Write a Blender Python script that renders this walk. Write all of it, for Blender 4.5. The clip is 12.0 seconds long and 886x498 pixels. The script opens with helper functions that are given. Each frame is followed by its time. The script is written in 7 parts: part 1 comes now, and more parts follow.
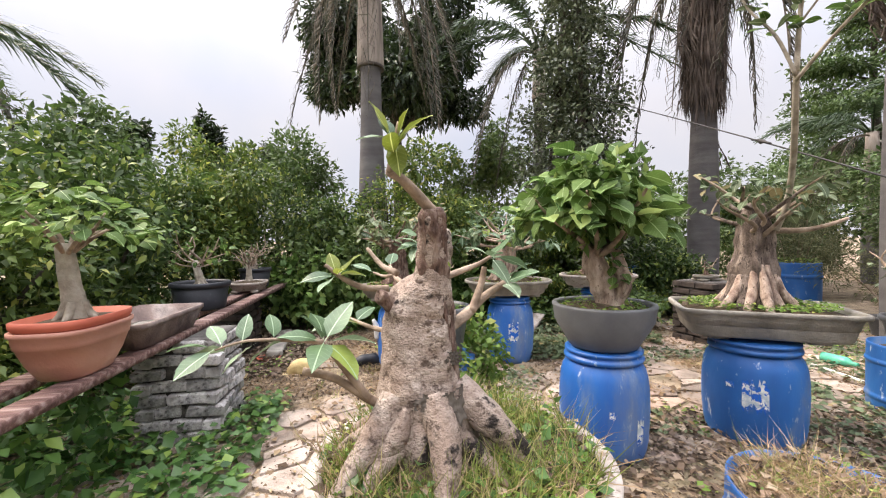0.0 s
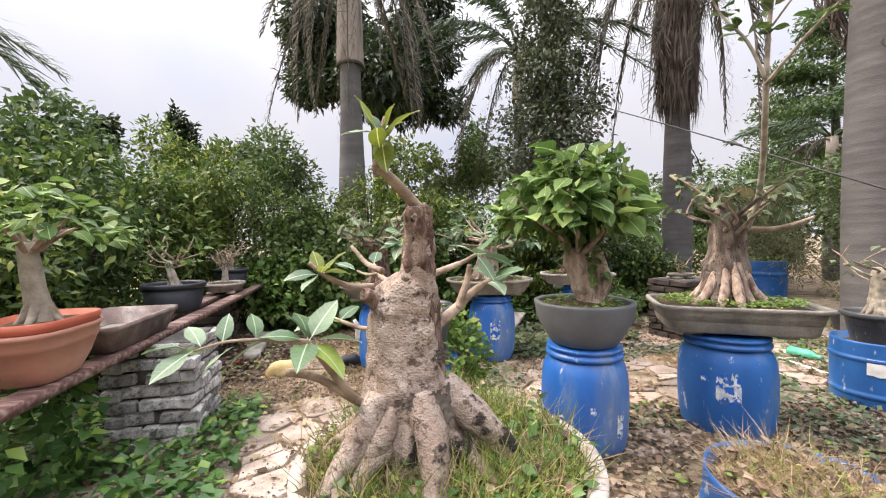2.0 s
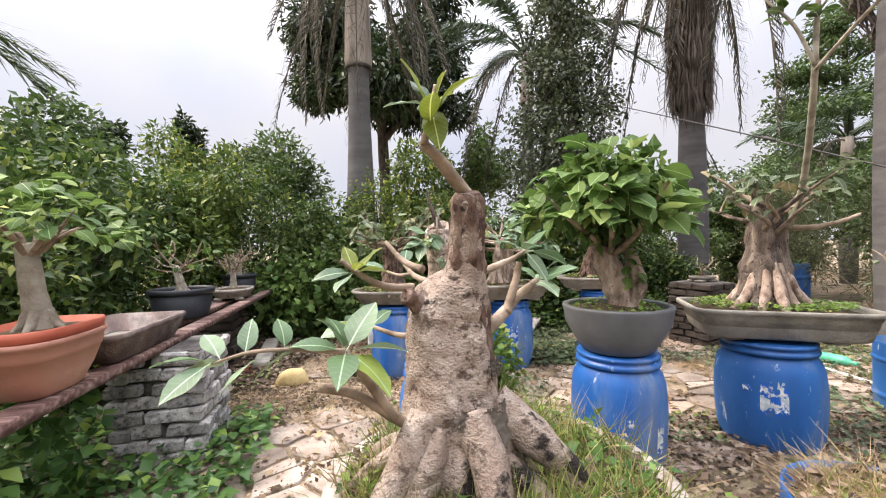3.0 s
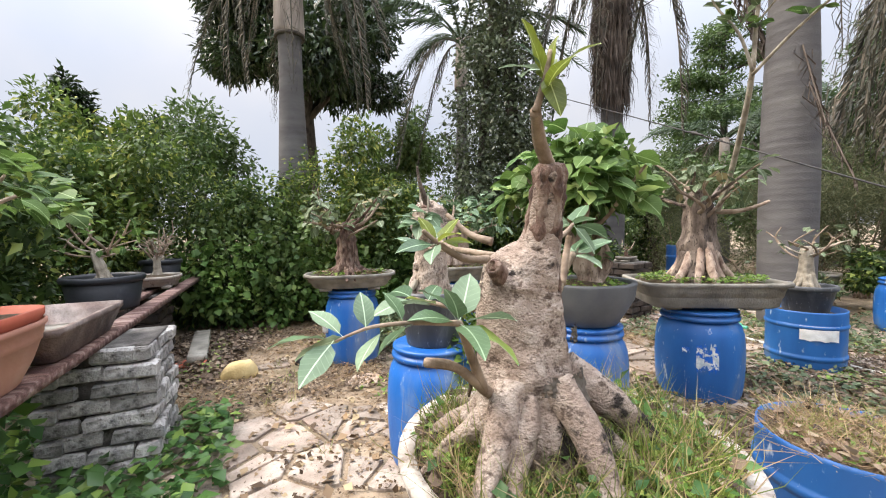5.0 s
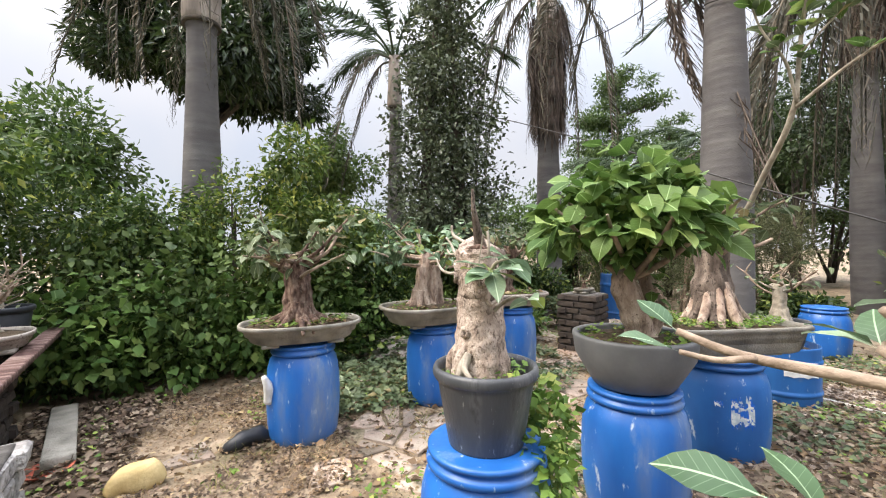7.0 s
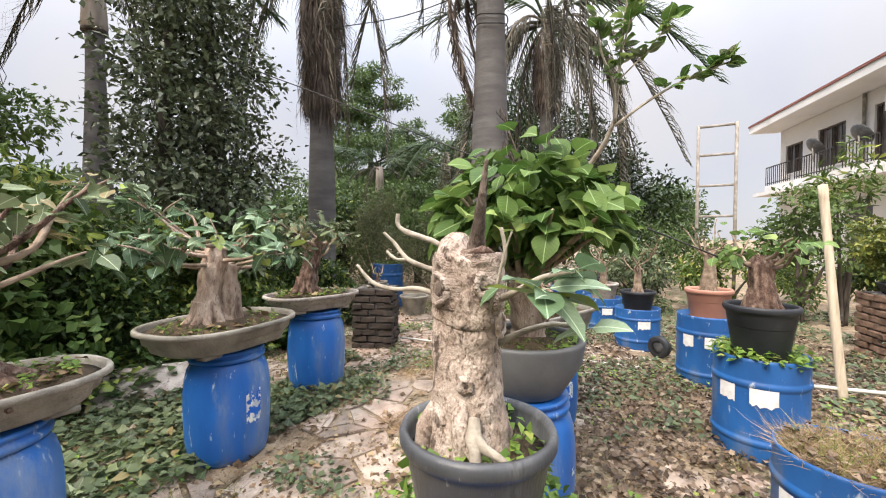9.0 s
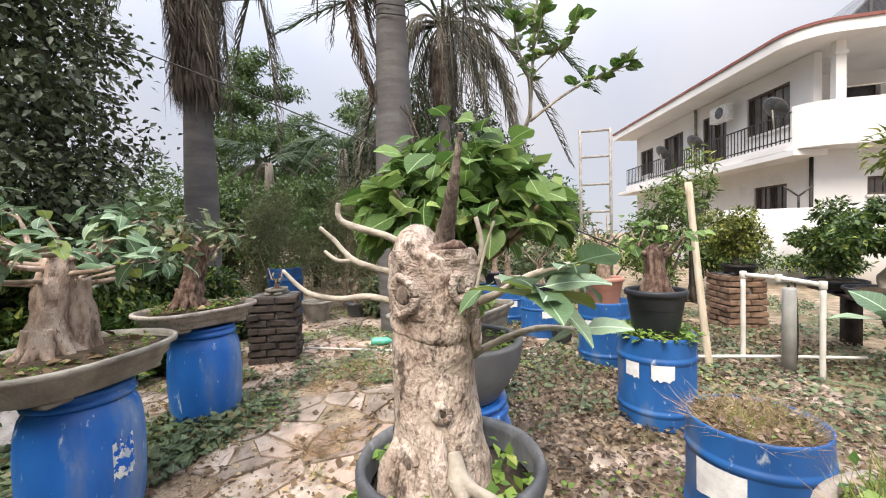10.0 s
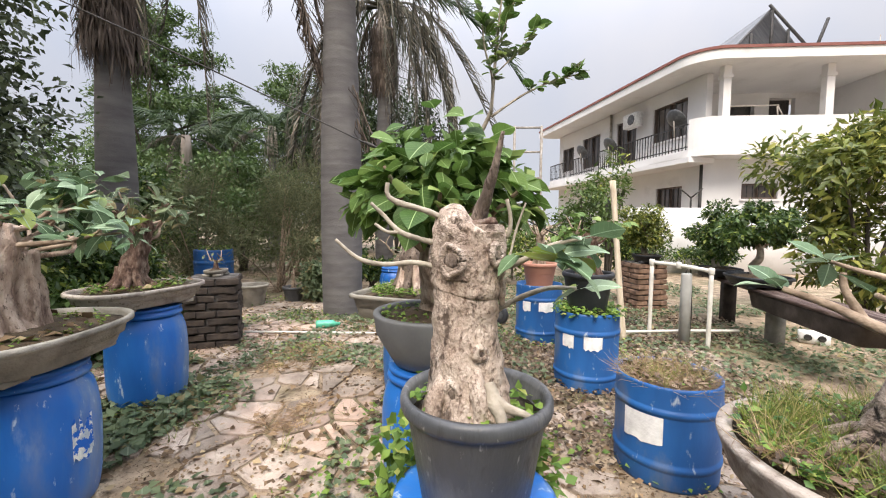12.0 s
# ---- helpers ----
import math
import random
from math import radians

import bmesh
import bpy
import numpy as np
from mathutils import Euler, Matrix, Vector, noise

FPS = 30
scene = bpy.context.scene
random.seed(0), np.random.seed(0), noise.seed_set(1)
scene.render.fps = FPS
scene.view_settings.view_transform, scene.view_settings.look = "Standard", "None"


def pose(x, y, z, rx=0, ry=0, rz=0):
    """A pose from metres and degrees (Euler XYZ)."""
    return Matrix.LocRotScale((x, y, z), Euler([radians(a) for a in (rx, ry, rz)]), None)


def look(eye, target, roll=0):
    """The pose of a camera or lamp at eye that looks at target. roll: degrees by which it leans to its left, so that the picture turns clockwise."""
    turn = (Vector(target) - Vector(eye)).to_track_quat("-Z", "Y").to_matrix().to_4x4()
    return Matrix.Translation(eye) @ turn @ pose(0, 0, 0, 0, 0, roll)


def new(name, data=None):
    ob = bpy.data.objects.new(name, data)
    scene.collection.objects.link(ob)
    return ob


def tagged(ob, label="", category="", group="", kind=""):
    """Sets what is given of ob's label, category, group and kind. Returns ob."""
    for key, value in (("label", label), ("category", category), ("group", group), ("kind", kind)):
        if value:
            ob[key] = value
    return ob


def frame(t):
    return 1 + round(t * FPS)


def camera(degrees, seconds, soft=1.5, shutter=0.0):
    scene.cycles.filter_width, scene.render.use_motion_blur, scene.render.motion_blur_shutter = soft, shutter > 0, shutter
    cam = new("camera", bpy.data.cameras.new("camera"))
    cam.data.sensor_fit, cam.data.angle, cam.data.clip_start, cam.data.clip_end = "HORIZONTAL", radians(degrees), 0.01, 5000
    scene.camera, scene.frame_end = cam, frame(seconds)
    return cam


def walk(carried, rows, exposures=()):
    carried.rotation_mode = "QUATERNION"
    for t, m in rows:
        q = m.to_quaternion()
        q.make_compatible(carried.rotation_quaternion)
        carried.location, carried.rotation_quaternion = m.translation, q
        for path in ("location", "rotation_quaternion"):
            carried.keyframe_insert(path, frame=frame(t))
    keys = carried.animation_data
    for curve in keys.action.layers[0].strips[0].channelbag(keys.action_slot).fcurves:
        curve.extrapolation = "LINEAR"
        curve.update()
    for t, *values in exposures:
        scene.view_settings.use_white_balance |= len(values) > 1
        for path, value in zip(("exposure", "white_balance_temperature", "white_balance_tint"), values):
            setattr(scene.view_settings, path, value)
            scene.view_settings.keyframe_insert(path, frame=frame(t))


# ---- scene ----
cam = camera(96.2, 12.0, 1.1)
PATH = [
    (0, (0.241, 0.355, 1.284), (0.132, 2.352, 1.236), -0.6),
    (0.5, (0.233, 0.348, 1.287), (0.142, 2.346, 1.233), -0.8),
    (1, (0.232, 0.35, 1.28), (0.162, 2.348, 1.224), -0.8),
    (1.5, (0.239, 0.357, 1.276), (0.202, 2.355, 1.214), -0.7),
    (2, (0.225, 0.362, 1.277), (0.215, 2.361, 1.228), -0.7),
    (2.5, (0.184, 0.398, 1.271), (0.153, 2.398, 1.246), -1.0),
    (2.7, (0.156, 0.456, 1.263), (0.11, 2.456, 1.252), -1.2),
    (4.5, (-0.142, 0.562, 1.196), (0.154, 2.536, 1.077), -0.0),
    (5, (-0.244, 0.548, 1.222), (0.123, 2.512, 1.123), -0.9),
    (5.5, (-0.253, 0.78, 1.291), (0.092, 2.75, 1.257), -1.8),
    (6, (-0.323, 0.951, 1.325), (0.009, 2.924, 1.347), -1.7),
    (6.5, (-0.492, 1.118, 1.316), (-0.052, 3.069, 1.343), -1.2),
    (6.8, (-0.604, 1.265, 1.343), (0.049, 3.155, 1.317), 0.8),
    (7, (-0.654, 1.332, 1.327), (0.158, 3.159, 1.335), -0.5),
    (7.2, (-0.67, 1.425, 1.32), (0.272, 3.189, 1.326), -0.3),
    (8.8, (-0.81, 2.158, 1.372), (0.883, 3.221, 1.322), 0.6),
    (9, (-0.811, 2.212, 1.368), (0.935, 3.186, 1.312), 0.1),
    (9.5, (-0.752, 2.331, 1.356), (1.098, 3.089, 1.305), -1.0),
    (10, (-0.698, 2.412, 1.357), (1.236, 2.916, 1.292), -1.5),
    (10.5, (-0.752, 2.511, 1.347), (1.231, 2.748, 1.249), -1.4),
    (11, (-0.841, 2.598, 1.341), (1.154, 2.645, 1.209), -0.8),
    (11.5, (-0.891, 2.619, 1.329), (1.104, 2.617, 1.191), -0.1),
    (12, (-0.915, 2.625, 1.334), (1.076, 2.769, 1.204), 0.4),
]
EXPOSURES = [(0.0, 0.58, 6850, 15), (2.5, 0.58, 6850, 15), (4.5, 0.54, 6600, 11), (5.5, 0.5, 6550, 11), (7.0, 0.6, 6650, 11), (9.0, 0.47, 6750, 12), (10.0, 0.39, 6600, 12), (12.0, 0.32, 6600, 12)]
walk(cam, [(t, look(eye, aim, roll)) for t, eye, aim, roll in PATH], EXPOSURES)

# ---- world, sun, exposure ----
world = bpy.data.worlds.new("overcast_sky")
scene.world = world
world.use_nodes = True
wn, wl = world.node_tree.nodes, world.node_tree.links
wn.clear()
sky = wn.new("ShaderNodeTexSky")
sky.sky_type, sky.sun_disc = "NISHITA", False
sky.sun_elevation, sky.sun_rotation = radians(49), radians(-80)
coord = wn.new("ShaderNodeTexCoord")
cloud = wn.new("ShaderNodeTexNoise")
cloud.inputs["Scale"].default_value, cloud.inputs["Detail"].default_value = 2.2, 5.0
ramp = wn.new("ShaderNodeValToRGB")
ramp.color_ramp.elements[0].position, ramp.color_ramp.elements[0].color = 0.34, (5.7, 6.2, 7.3, 1)
ramp.color_ramp.elements[1].position, ramp.color_ramp.elements[1].color = 0.66, (7.05, 7.05, 7.4, 1)
veil = wn.new("ShaderNodeMix")
veil.data_type = "RGBA"
veil.inputs[0].default_value = 0.86
back = wn.new("ShaderNodeBackground")
wout = wn.new("ShaderNodeOutputWorld")
wl.new(coord.outputs["Generated"], cloud.inputs["Vector"])
wl.new(cloud.outputs["Fac"], ramp.inputs["Fac"])
wl.new(sky.outputs["Color"], veil.inputs[6])
wl.new(ramp.outputs["Color"], veil.inputs[7])
rise, dome, gain = wn.new("ShaderNodeSeparateXYZ"), wn.new("ShaderNodeMath"), wn.new("ShaderNodeMath")
dome.operation, dome.inputs[1].default_value = "POWER", 3.5
gain.operation, gain.inputs[1].default_value, gain.inputs[2].default_value = "MULTIPLY_ADD", 8.3 * 0.084, 0.084
wl.new(coord.outputs["Generated"], rise.inputs[0])
clampz = wn.new("ShaderNodeClamp")
wl.new(rise.outputs["Z"], clampz.inputs["Value"])
wl.new(clampz.outputs[0], dome.inputs[0])
wl.new(dome.outputs[0], gain.inputs[0])
wl.new(gain.outputs[0], back.inputs["Strength"])
wl.new(veil.outputs[2], back.inputs["Color"])
wl.new(back.outputs["Background"], wout.inputs["Surface"])
sun = new("sun", bpy.data.lights.new("sun", "SUN"))
sun.data.energy, sun.data.angle, sun.data.color = 3.3, radians(24), (1.0, 0.9, 0.76)
sun.matrix_world = look((0, 0, 20), (17.0, -3.0, 0))


# ---- materials ----
def ramp_node(n, stops):
    r = n.new("ShaderNodeValToRGB")
    while len(r.color_ramp.elements) < len(stops):
        r.color_ramp.elements.new(0.5)
    for e, (p, c) in zip(r.color_ramp.elements, stops):
        e.position, e.color = p, (*c, 1)
    return r


def surface(name, stops, scale=6.0, rough=0.8, metal=0.0, bump=0.25, fine=60.0, vary=0.0, island=False, stretch=(1, 1, 1), spec=0.4, blotch=None):
    """A grainy surface: colour from a noise ramp, fine relief, optional blotches (colour, scale, low, high)."""
    m = bpy.data.materials.new(name)
    m.use_nodes = True
    n, l = m.node_tree.nodes, m.node_tree.links
    b = n["Principled BSDF"]
    b.inputs["Metallic"].default_value = metal
    b.inputs["Specular IOR Level"].default_value = spec
    tc, mp = n.new("ShaderNodeTexCoord"), n.new("ShaderNodeMapping")
    mp.inputs["Scale"].default_value = stretch
    l.new(tc.outputs["Object"], mp.inputs["Vector"])
    t1, t2 = n.new("ShaderNodeTexNoise"), n.new("ShaderNodeTexNoise")
    t1.inputs["Scale"].default_value, t1.inputs["Detail"].default_value = scale, 8.0
    t2.inputs["Scale"].default_value, t2.inputs["Detail"].default_value = fine, 4.0
    for t in (t1, t2):
        l.new(mp.outputs["Vector"], t.inputs["Vector"])
    r = ramp_node(n, stops)
    l.new(t1.outputs["Fac"], r.inputs["Fac"])
    colour = r.outputs["Color"]
    for bc, bs, lo, hi in ([blotch] if isinstance(blotch, tuple) else blotch or []):
        t3 = n.new("ShaderNodeTexNoise")
        t3.inputs["Scale"].default_value, t3.inputs["Detail"].default_value = bs, 6.0
        t3.inputs["Roughness"].default_value = 0.65
        l.new(mp.outputs["Vector"], t3.inputs["Vector"])
        mr = n.new("ShaderNodeMapRange")
        mr.inputs[1].default_value, mr.inputs[2].default_value = lo, hi
        l.new(t3.outputs["Fac"], mr.inputs[0])
        mx = n.new("ShaderNodeMix")
        mx.data_type = "RGBA"
        l.new(mr.outputs[0], mx.inputs[0])
        l.new(colour, mx.inputs[6])
        mx.inputs[7].default_value = (*bc, 1)
        colour = mx.outputs[2]
    if vary:
        src = n.new("ShaderNodeNewGeometry").outputs["Random Per Island"] if island else n.new("ShaderNodeObjectInfo").outputs["Random"]
        mr2 = n.new("ShaderNodeMapRange")
        mr2.inputs[3].default_value, mr2.inputs[4].default_value = 1 - vary, 1 + vary
        l.new(src, mr2.inputs[0])
        hs = n.new("ShaderNodeHueSaturation")
        l.new(mr2.outputs[0], hs.inputs["Value"])
        l.new(colour, hs.inputs["Color"])
        colour = hs.outputs["Color"]
    l.new(colour, b.inputs["Base Color"])
    mr3 = n.new("ShaderNodeMapRange")
    mr3.inputs[3].default_value, mr3.inputs[4].default_value = max(0.05, rough - 0.12), min(1, rough + 0.12)
    l.new(t2.outputs["Fac"], mr3.inputs[0])
    l.new(mr3.outputs[0], b.inputs["Roughness"])
    if bump:
        bp = n.new("ShaderNodeBump")
        bp.inputs["Strength"].default_value, bp.inputs["Distance"].default_value = bump, 0.01
        ad = n.new("ShaderNodeMath")
        l.new(t1.outputs["Fac"], ad.inputs[0])
        l.new(t2.outputs["Fac"], ad.inputs[1])
        l.new(ad.outputs[0], bp.inputs["Height"])
        l.new(bp.outputs["Normal"], b.inputs["Normal"])
    return m


def foliage(name, dark, light, back=0.25, rough=0.5, yellow=None, share=0.06, veins=False):
    """Leaves: colour varies from leaf to leaf; some light passes through."""
    m = bpy.data.materials.new(name)
    m.use_nodes = True
    n, l = m.node_tree.nodes, m.node_tree.links
    b, out = n["Principled BSDF"], n["Material Output"]
    b.inputs["Roughness"].default_value, b.inputs["Specular IOR Level"].default_value = rough, 0.35
    geo, info = n.new("ShaderNodeNewGeometry"), n.new("ShaderNodeObjectInfo")
    ad, fr = n.new("ShaderNodeMath"), n.new("ShaderNodeMath")
    fr.operation = "FRACT"
    l.new(geo.outputs["Random Per Island"], ad.inputs[0])
    l.new(info.outputs["Random"], ad.inputs[1])
    l.new(ad.outputs[0], fr.inputs[0])
    stops = [(0.0, dark), (1.0 - share - 0.04, light)] + ([(1.0 - share, yellow)] if yellow else [])
    r = ramp_node(n, stops)
    l.new(fr.outputs[0], r.inputs["Fac"])
    tx = n.new("ShaderNodeTexNoise")
    tx.inputs["Scale"].default_value = 1.7
    tco = n.new("ShaderNodeTexCoord")
    l.new(tco.outputs["Object"], tx.inputs["Vector"])
    mr = n.new("ShaderNodeMapRange")
    mr.inputs[1].default_value, mr.inputs[2].default_value = 0.3, 0.7
    mr.inputs[3].default_value, mr.inputs[4].default_value = 0.7, 1.25
    l.new(tx.outputs["Fac"], mr.inputs[0])
    hs = n.new("ShaderNodeHueSaturation")
    l.new(mr.outputs[0], hs.inputs["Value"])
    l.new(r.outputs["Color"], hs.inputs["Color"])
    colour = hs.outputs["Color"]
    if veins:
        xyz = n.new("ShaderNodeSeparateXYZ")
        l.new(tco.outputs["Object"], xyz.inputs[0])

        def calc(op, a, b, c=None):
            q = n.new("ShaderNodeMath")
            q.operation = op
            for k, v in enumerate((a, b, c)):
                if v is None:
                    continue
                if isinstance(v, (int, float)):
                    q.inputs[k].default_value = v
                else:
                    l.new(v, q.inputs[k])
            return q.outputs[0]

        across = calc("ABSOLUTE", xyz.outputs["X"], None)
        rib = calc("LESS_THAN", across, 0.012)
        ray = calc("FRACT", calc("SUBTRACT", calc("MULTIPLY", xyz.outputs["Y"], 9.0), calc("MULTIPLY", across, 7.0)), None)
        side = calc("MULTIPLY", calc("LESS_THAN", ray, 0.08), 0.22)
        light_up = n.new("ShaderNodeMix")
        light_up.data_type = "RGBA"
        l.new(calc("MAXIMUM", rib, side), light_up.inputs[0])
        l.new(colour, light_up.inputs[6])
        light_up.inputs[7].default_value = (*[min(1, 0.12 + 1.5 * v) for v in light], 1)
        colour = light_up.outputs[2]
    l.new(colour, b.inputs["Base Color"])
    tr = n.new("ShaderNodeBsdfTranslucent")
    l.new(colour, tr.inputs["Color"])
    mx = n.new("ShaderNodeMixShader")
    mx.inputs[0].default_value = back
    l.new(b.outputs[0], mx.inputs[1])
    l.new(tr.outputs[0], mx.inputs[2])
    l.new(mx.outputs[0], out.inputs["Surface"])
    return m


M_SOIL = surface("soil_ground", [(0.3, (0.15, 0.11, 0.07)), (0.5, (0.28, 0.21, 0.14)), (0.7, (0.43, 0.34, 0.235))], 5.0, 0.95, bump=0.9, fine=60, blotch=[((0.08, 0.09, 0.036), 0.9, 0.5, 0.68), ((0.07, 0.05, 0.032), 45.0, 0.54, 0.66)])
M_POTSOIL = surface("pot_soil", [(0.3, (0.035, 0.025, 0.016)), (0.7, (0.12, 0.085, 0.05))], 14, 0.95, bump=0.9, fine=90)
M_STONE = surface("flagstone", [(0.3, (0.2, 0.155, 0.12)), (0.5, (0.35, 0.285, 0.23)), (0.72, (0.47, 0.4, 0.33))], 5.0, 0.9, bump=0.9, fine=90, vary=0.32, blotch=[((0.5, 0.35, 0.27), 0.9, 0.5, 0.68), ((0.2, 0.17, 0.125), 4.0, 0.55, 0.7), ((0.2, 0.165, 0.125), 34.0, 0.58, 0.7)])
M_STONEF = surface("far_flagstone", [(0.3, (0.2, 0.155, 0.12)), (0.5, (0.35, 0.285, 0.23)), (0.72, (0.47, 0.4, 0.33))], 5.0, 0.9, bump=0.9, fine=90, vary=0.32, island=True, blotch=[((0.5, 0.35, 0.27), 0.9, 0.5, 0.68), ((0.2, 0.17, 0.125), 4.0, 0.55, 0.7), ((0.2, 0.165, 0.125), 34.0, 0.58, 0.7)])
M_BLUE = surface("blue_plastic", [(0.3, (0.012, 0.1, 0.38)), (0.6, (0.018, 0.165, 0.54)), (0.8, (0.05, 0.25, 0.62))], 3.5, 0.42, bump=0.08, fine=40, vary=0.12, blotch=[((0.3, 0.38, 0.46), 5.5, 0.55, 0.8), ((0.45, 0.55, 0.66), 22.0, 0.62, 0.7), ((0.19, 0.22, 0.25), 2.2, 0.5, 0.78)], spec=0.5, stretch=(1, 1, 0.32))
M_BLUED = surface("faded_blue_plastic", [(0.3, (0.012, 0.075, 0.24)), (0.55, (0.018, 0.125, 0.38)), (0.8, (0.07, 0.19, 0.4))], 3.0, 0.5, bump=0.08, fine=40, vary=0.12, blotch=[((0.2, 0.21, 0.22), 3.5, 0.55, 0.78), ((0.36, 0.42, 0.5), 20.0, 0.62, 0.7)], spec=0.45, stretch=(1, 1, 0.4))
M_LABEL = surface("peeling_label", [(0.35, (0.62, 0.62, 0.6)), (0.6, (0.82, 0.82, 0.8))], 14, 0.7, bump=0.2, fine=80)
M_PALEMARK = surface("scraped_label_rest", [(0.4, (0.45, 0.52, 0.55)), (0.6, (0.75, 0.77, 0.7))], 26, 0.8, bump=0.3, fine=120, blotch=[((0.012, 0.12, 0.5), 22.0, 0.5, 0.53)])
M_CONC = surface("weathered_concrete", [(0.3, (0.13, 0.12, 0.1)), (0.5, (0.27, 0.25, 0.21)), (0.75, (0.42, 0.39, 0.33))], 5.0, 0.9, bump=0.5, fine=80, blotch=((0.09, 0.085, 0.075), 3.0, 0.55, 0.75), vary=0.1)
M_CONCP = surface("pale_concrete", [(0.3, (0.3, 0.25, 0.21)), (0.55, (0.48, 0.43, 0.375)), (0.75, (0.6, 0.56, 0.5))], 6.0, 0.9, bump=0.5, fine=80, blotch=[((0.16, 0.12, 0.1), 3.2, 0.5, 0.68), ((0.2, 0.16, 0.13), 26.0, 0.56, 0.66)])
M_PINKC = surface("stained_concrete", [(0.3, (0.08, 0.054, 0.047)), (0.55, (0.19, 0.14, 0.12)), (0.75, (0.38, 0.33, 0.295))], 5.0, 0.9, bump=0.45, fine=80, blotch=((0.06, 0.045, 0.04), 3.4, 0.5, 0.7))
M_GREYP = surface("grey_plastic", [(0.3, (0.1, 0.105, 0.11)), (0.7, (0.17, 0.175, 0.18))], 5, 0.6, bump=0.1, fine=60, blotch=((0.3, 0.29, 0.27), 6, 0.66, 0.85))
M_BLACKP = surface("black_plastic", [(0.3, (0.014, 0.016, 0.02)), (0.7, (0.035, 0.038, 0.045))], 5, 0.5, bump=0.1, fine=60, blotch=((0.13, 0.13, 0.13), 5, 0.62, 0.85))
M_DARKP = surface("dark_grey_plastic", [(0.3, (0.045, 0.048, 0.053)), (0.7, (0.09, 0.094, 0.1))], 5, 0.42, bump=0.15, fine=60, stretch=(1.6, 1.6, 0.5), blotch=[((0.2, 0.2, 0.2), 4, 0.52, 0.8), ((0.3, 0.3, 0.3), 30, 0.62, 0.7), ((0.03, 0.03, 0.03), 9, 0.58, 0.7)])
M_TERRA = surface("terracotta_plastic", [(0.3, (0.4, 0.18, 0.125)), (0.7, (0.56, 0.3, 0.22))], 3, 0.6, bump=0.1, fine=50, blotch=((0.55, 0.36, 0.28), 3, 0.55, 0.8))
M_TERRAR = surface("red_clay_rim", [(0.3, (0.4, 0.09, 0.05)), (0.7, (0.55, 0.15, 0.09))], 4, 0.65, bump=0.1, fine=50)
M_BARK = surface("fig_bark", [(0.3, (0.24, 0.175, 0.136)), (0.5, (0.385, 0.305, 0.248)), (0.68, (0.52, 0.44, 0.372))], 18.0, 0.9, bump=0.9, fine=150, stretch=(1.0, 1.0, 1.3), blotch=[((0.24, 0.175, 0.135), 3.2, 0.46, 0.66), ((0.15, 0.105, 0.08), 60.0, 0.53, 0.66), ((0.11, 0.078, 0.06), 22.0, 0.57, 0.64), ((0.022, 0.016, 0.013), 4.6, 0.58, 0.62)])
M_BARKW = surface("pale_flecked_bark", [(0.3, (0.32, 0.24, 0.185)), (0.5, (0.47, 0.38, 0.31)), (0.68, (0.58, 0.49, 0.41))], 20.0, 0.9, bump=0.9, fine=150, stretch=(1.0, 1.0, 0.6), blotch=[((0.3, 0.215, 0.165), 4.2, 0.46, 0.68), ((0.18, 0.125, 0.095), 90.0, 0.52, 0.64), ((0.11, 0.08, 0.062), 30.0, 0.56, 0.65), ((0.06, 0.045, 0.036), 9.0, 0.6, 0.66)])
M_BARKD = surface("dark_flaking_bark", [(0.3, (0.06, 0.045, 0.036)), (0.5, (0.17, 0.13, 0.105)), (0.7, (0.36, 0.29, 0.235))], 15.0, 0.9, bump=1.0, fine=90, stretch=(1.8, 1.8, 0.6), blotch=[((0.04, 0.028, 0.022), 30.0, 0.52, 0.64)])
M_BARKP = surface("pale_pinkish_bark", [(0.3, (0.2, 0.13, 0.1)), (0.5, (0.44, 0.33, 0.26)), (0.7, (0.6, 0.49, 0.4))], 16.0, 0.9, bump=0.9, fine=90, stretch=(1.5, 1.5, 0.6), blotch=[((0.1, 0.06, 0.045), 7.0, 0.54, 0.68), ((0.1, 0.07, 0.05), 55.0, 0.58, 0.68)])
M_BARKR = surface("reddish_bark", [(0.3, (0.045, 0.027, 0.021)), (0.5, (0.145, 0.088, 0.066)), (0.72, (0.31, 0.235, 0.185))], 26.0, 0.9, bump=1.0, fine=90, stretch=(1.6, 1.6, 0.7), blotch=[((0.3, 0.24, 0.19), 9.0, 0.58, 0.7)])
M_TWIG = surface("twig_bark", [(0.3, (0.13, 0.09, 0.06)), (0.7, (0.4, 0.31, 0.23))], 18, 0.85, bump=0.5, fine=80)
M_TWIGG = surface("grey_branch_bark", [(0.3, (0.2, 0.17, 0.13)), (0.7, (0.46, 0.41, 0.33))], 18, 0.85, bump=0.5, fine=80)
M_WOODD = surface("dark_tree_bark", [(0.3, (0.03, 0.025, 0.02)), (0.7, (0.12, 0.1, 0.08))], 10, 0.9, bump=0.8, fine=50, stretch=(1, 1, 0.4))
M_PALM = surface("palm_trunk_bark", [(0.3, (0.092, 0.086, 0.087)), (0.5, (0.122, 0.115, 0.114)), (0.7, (0.155, 0.147, 0.142))], 2.0, 0.9, bump=0.4, fine=40, stretch=(1, 1, 3), blotch=((0.1, 0.09, 0.085), 1.4, 0.55, 0.75))
M_SHEATH = surface("dry_palm_sheath", [(0.3, (0.2, 0.17, 0.145)), (0.55, (0.36, 0.31, 0.27)), (0.7, (0.45, 0.4, 0.35))], 3, 0.85, bump=0.5, fine=40, stretch=(3, 3, 0.5))
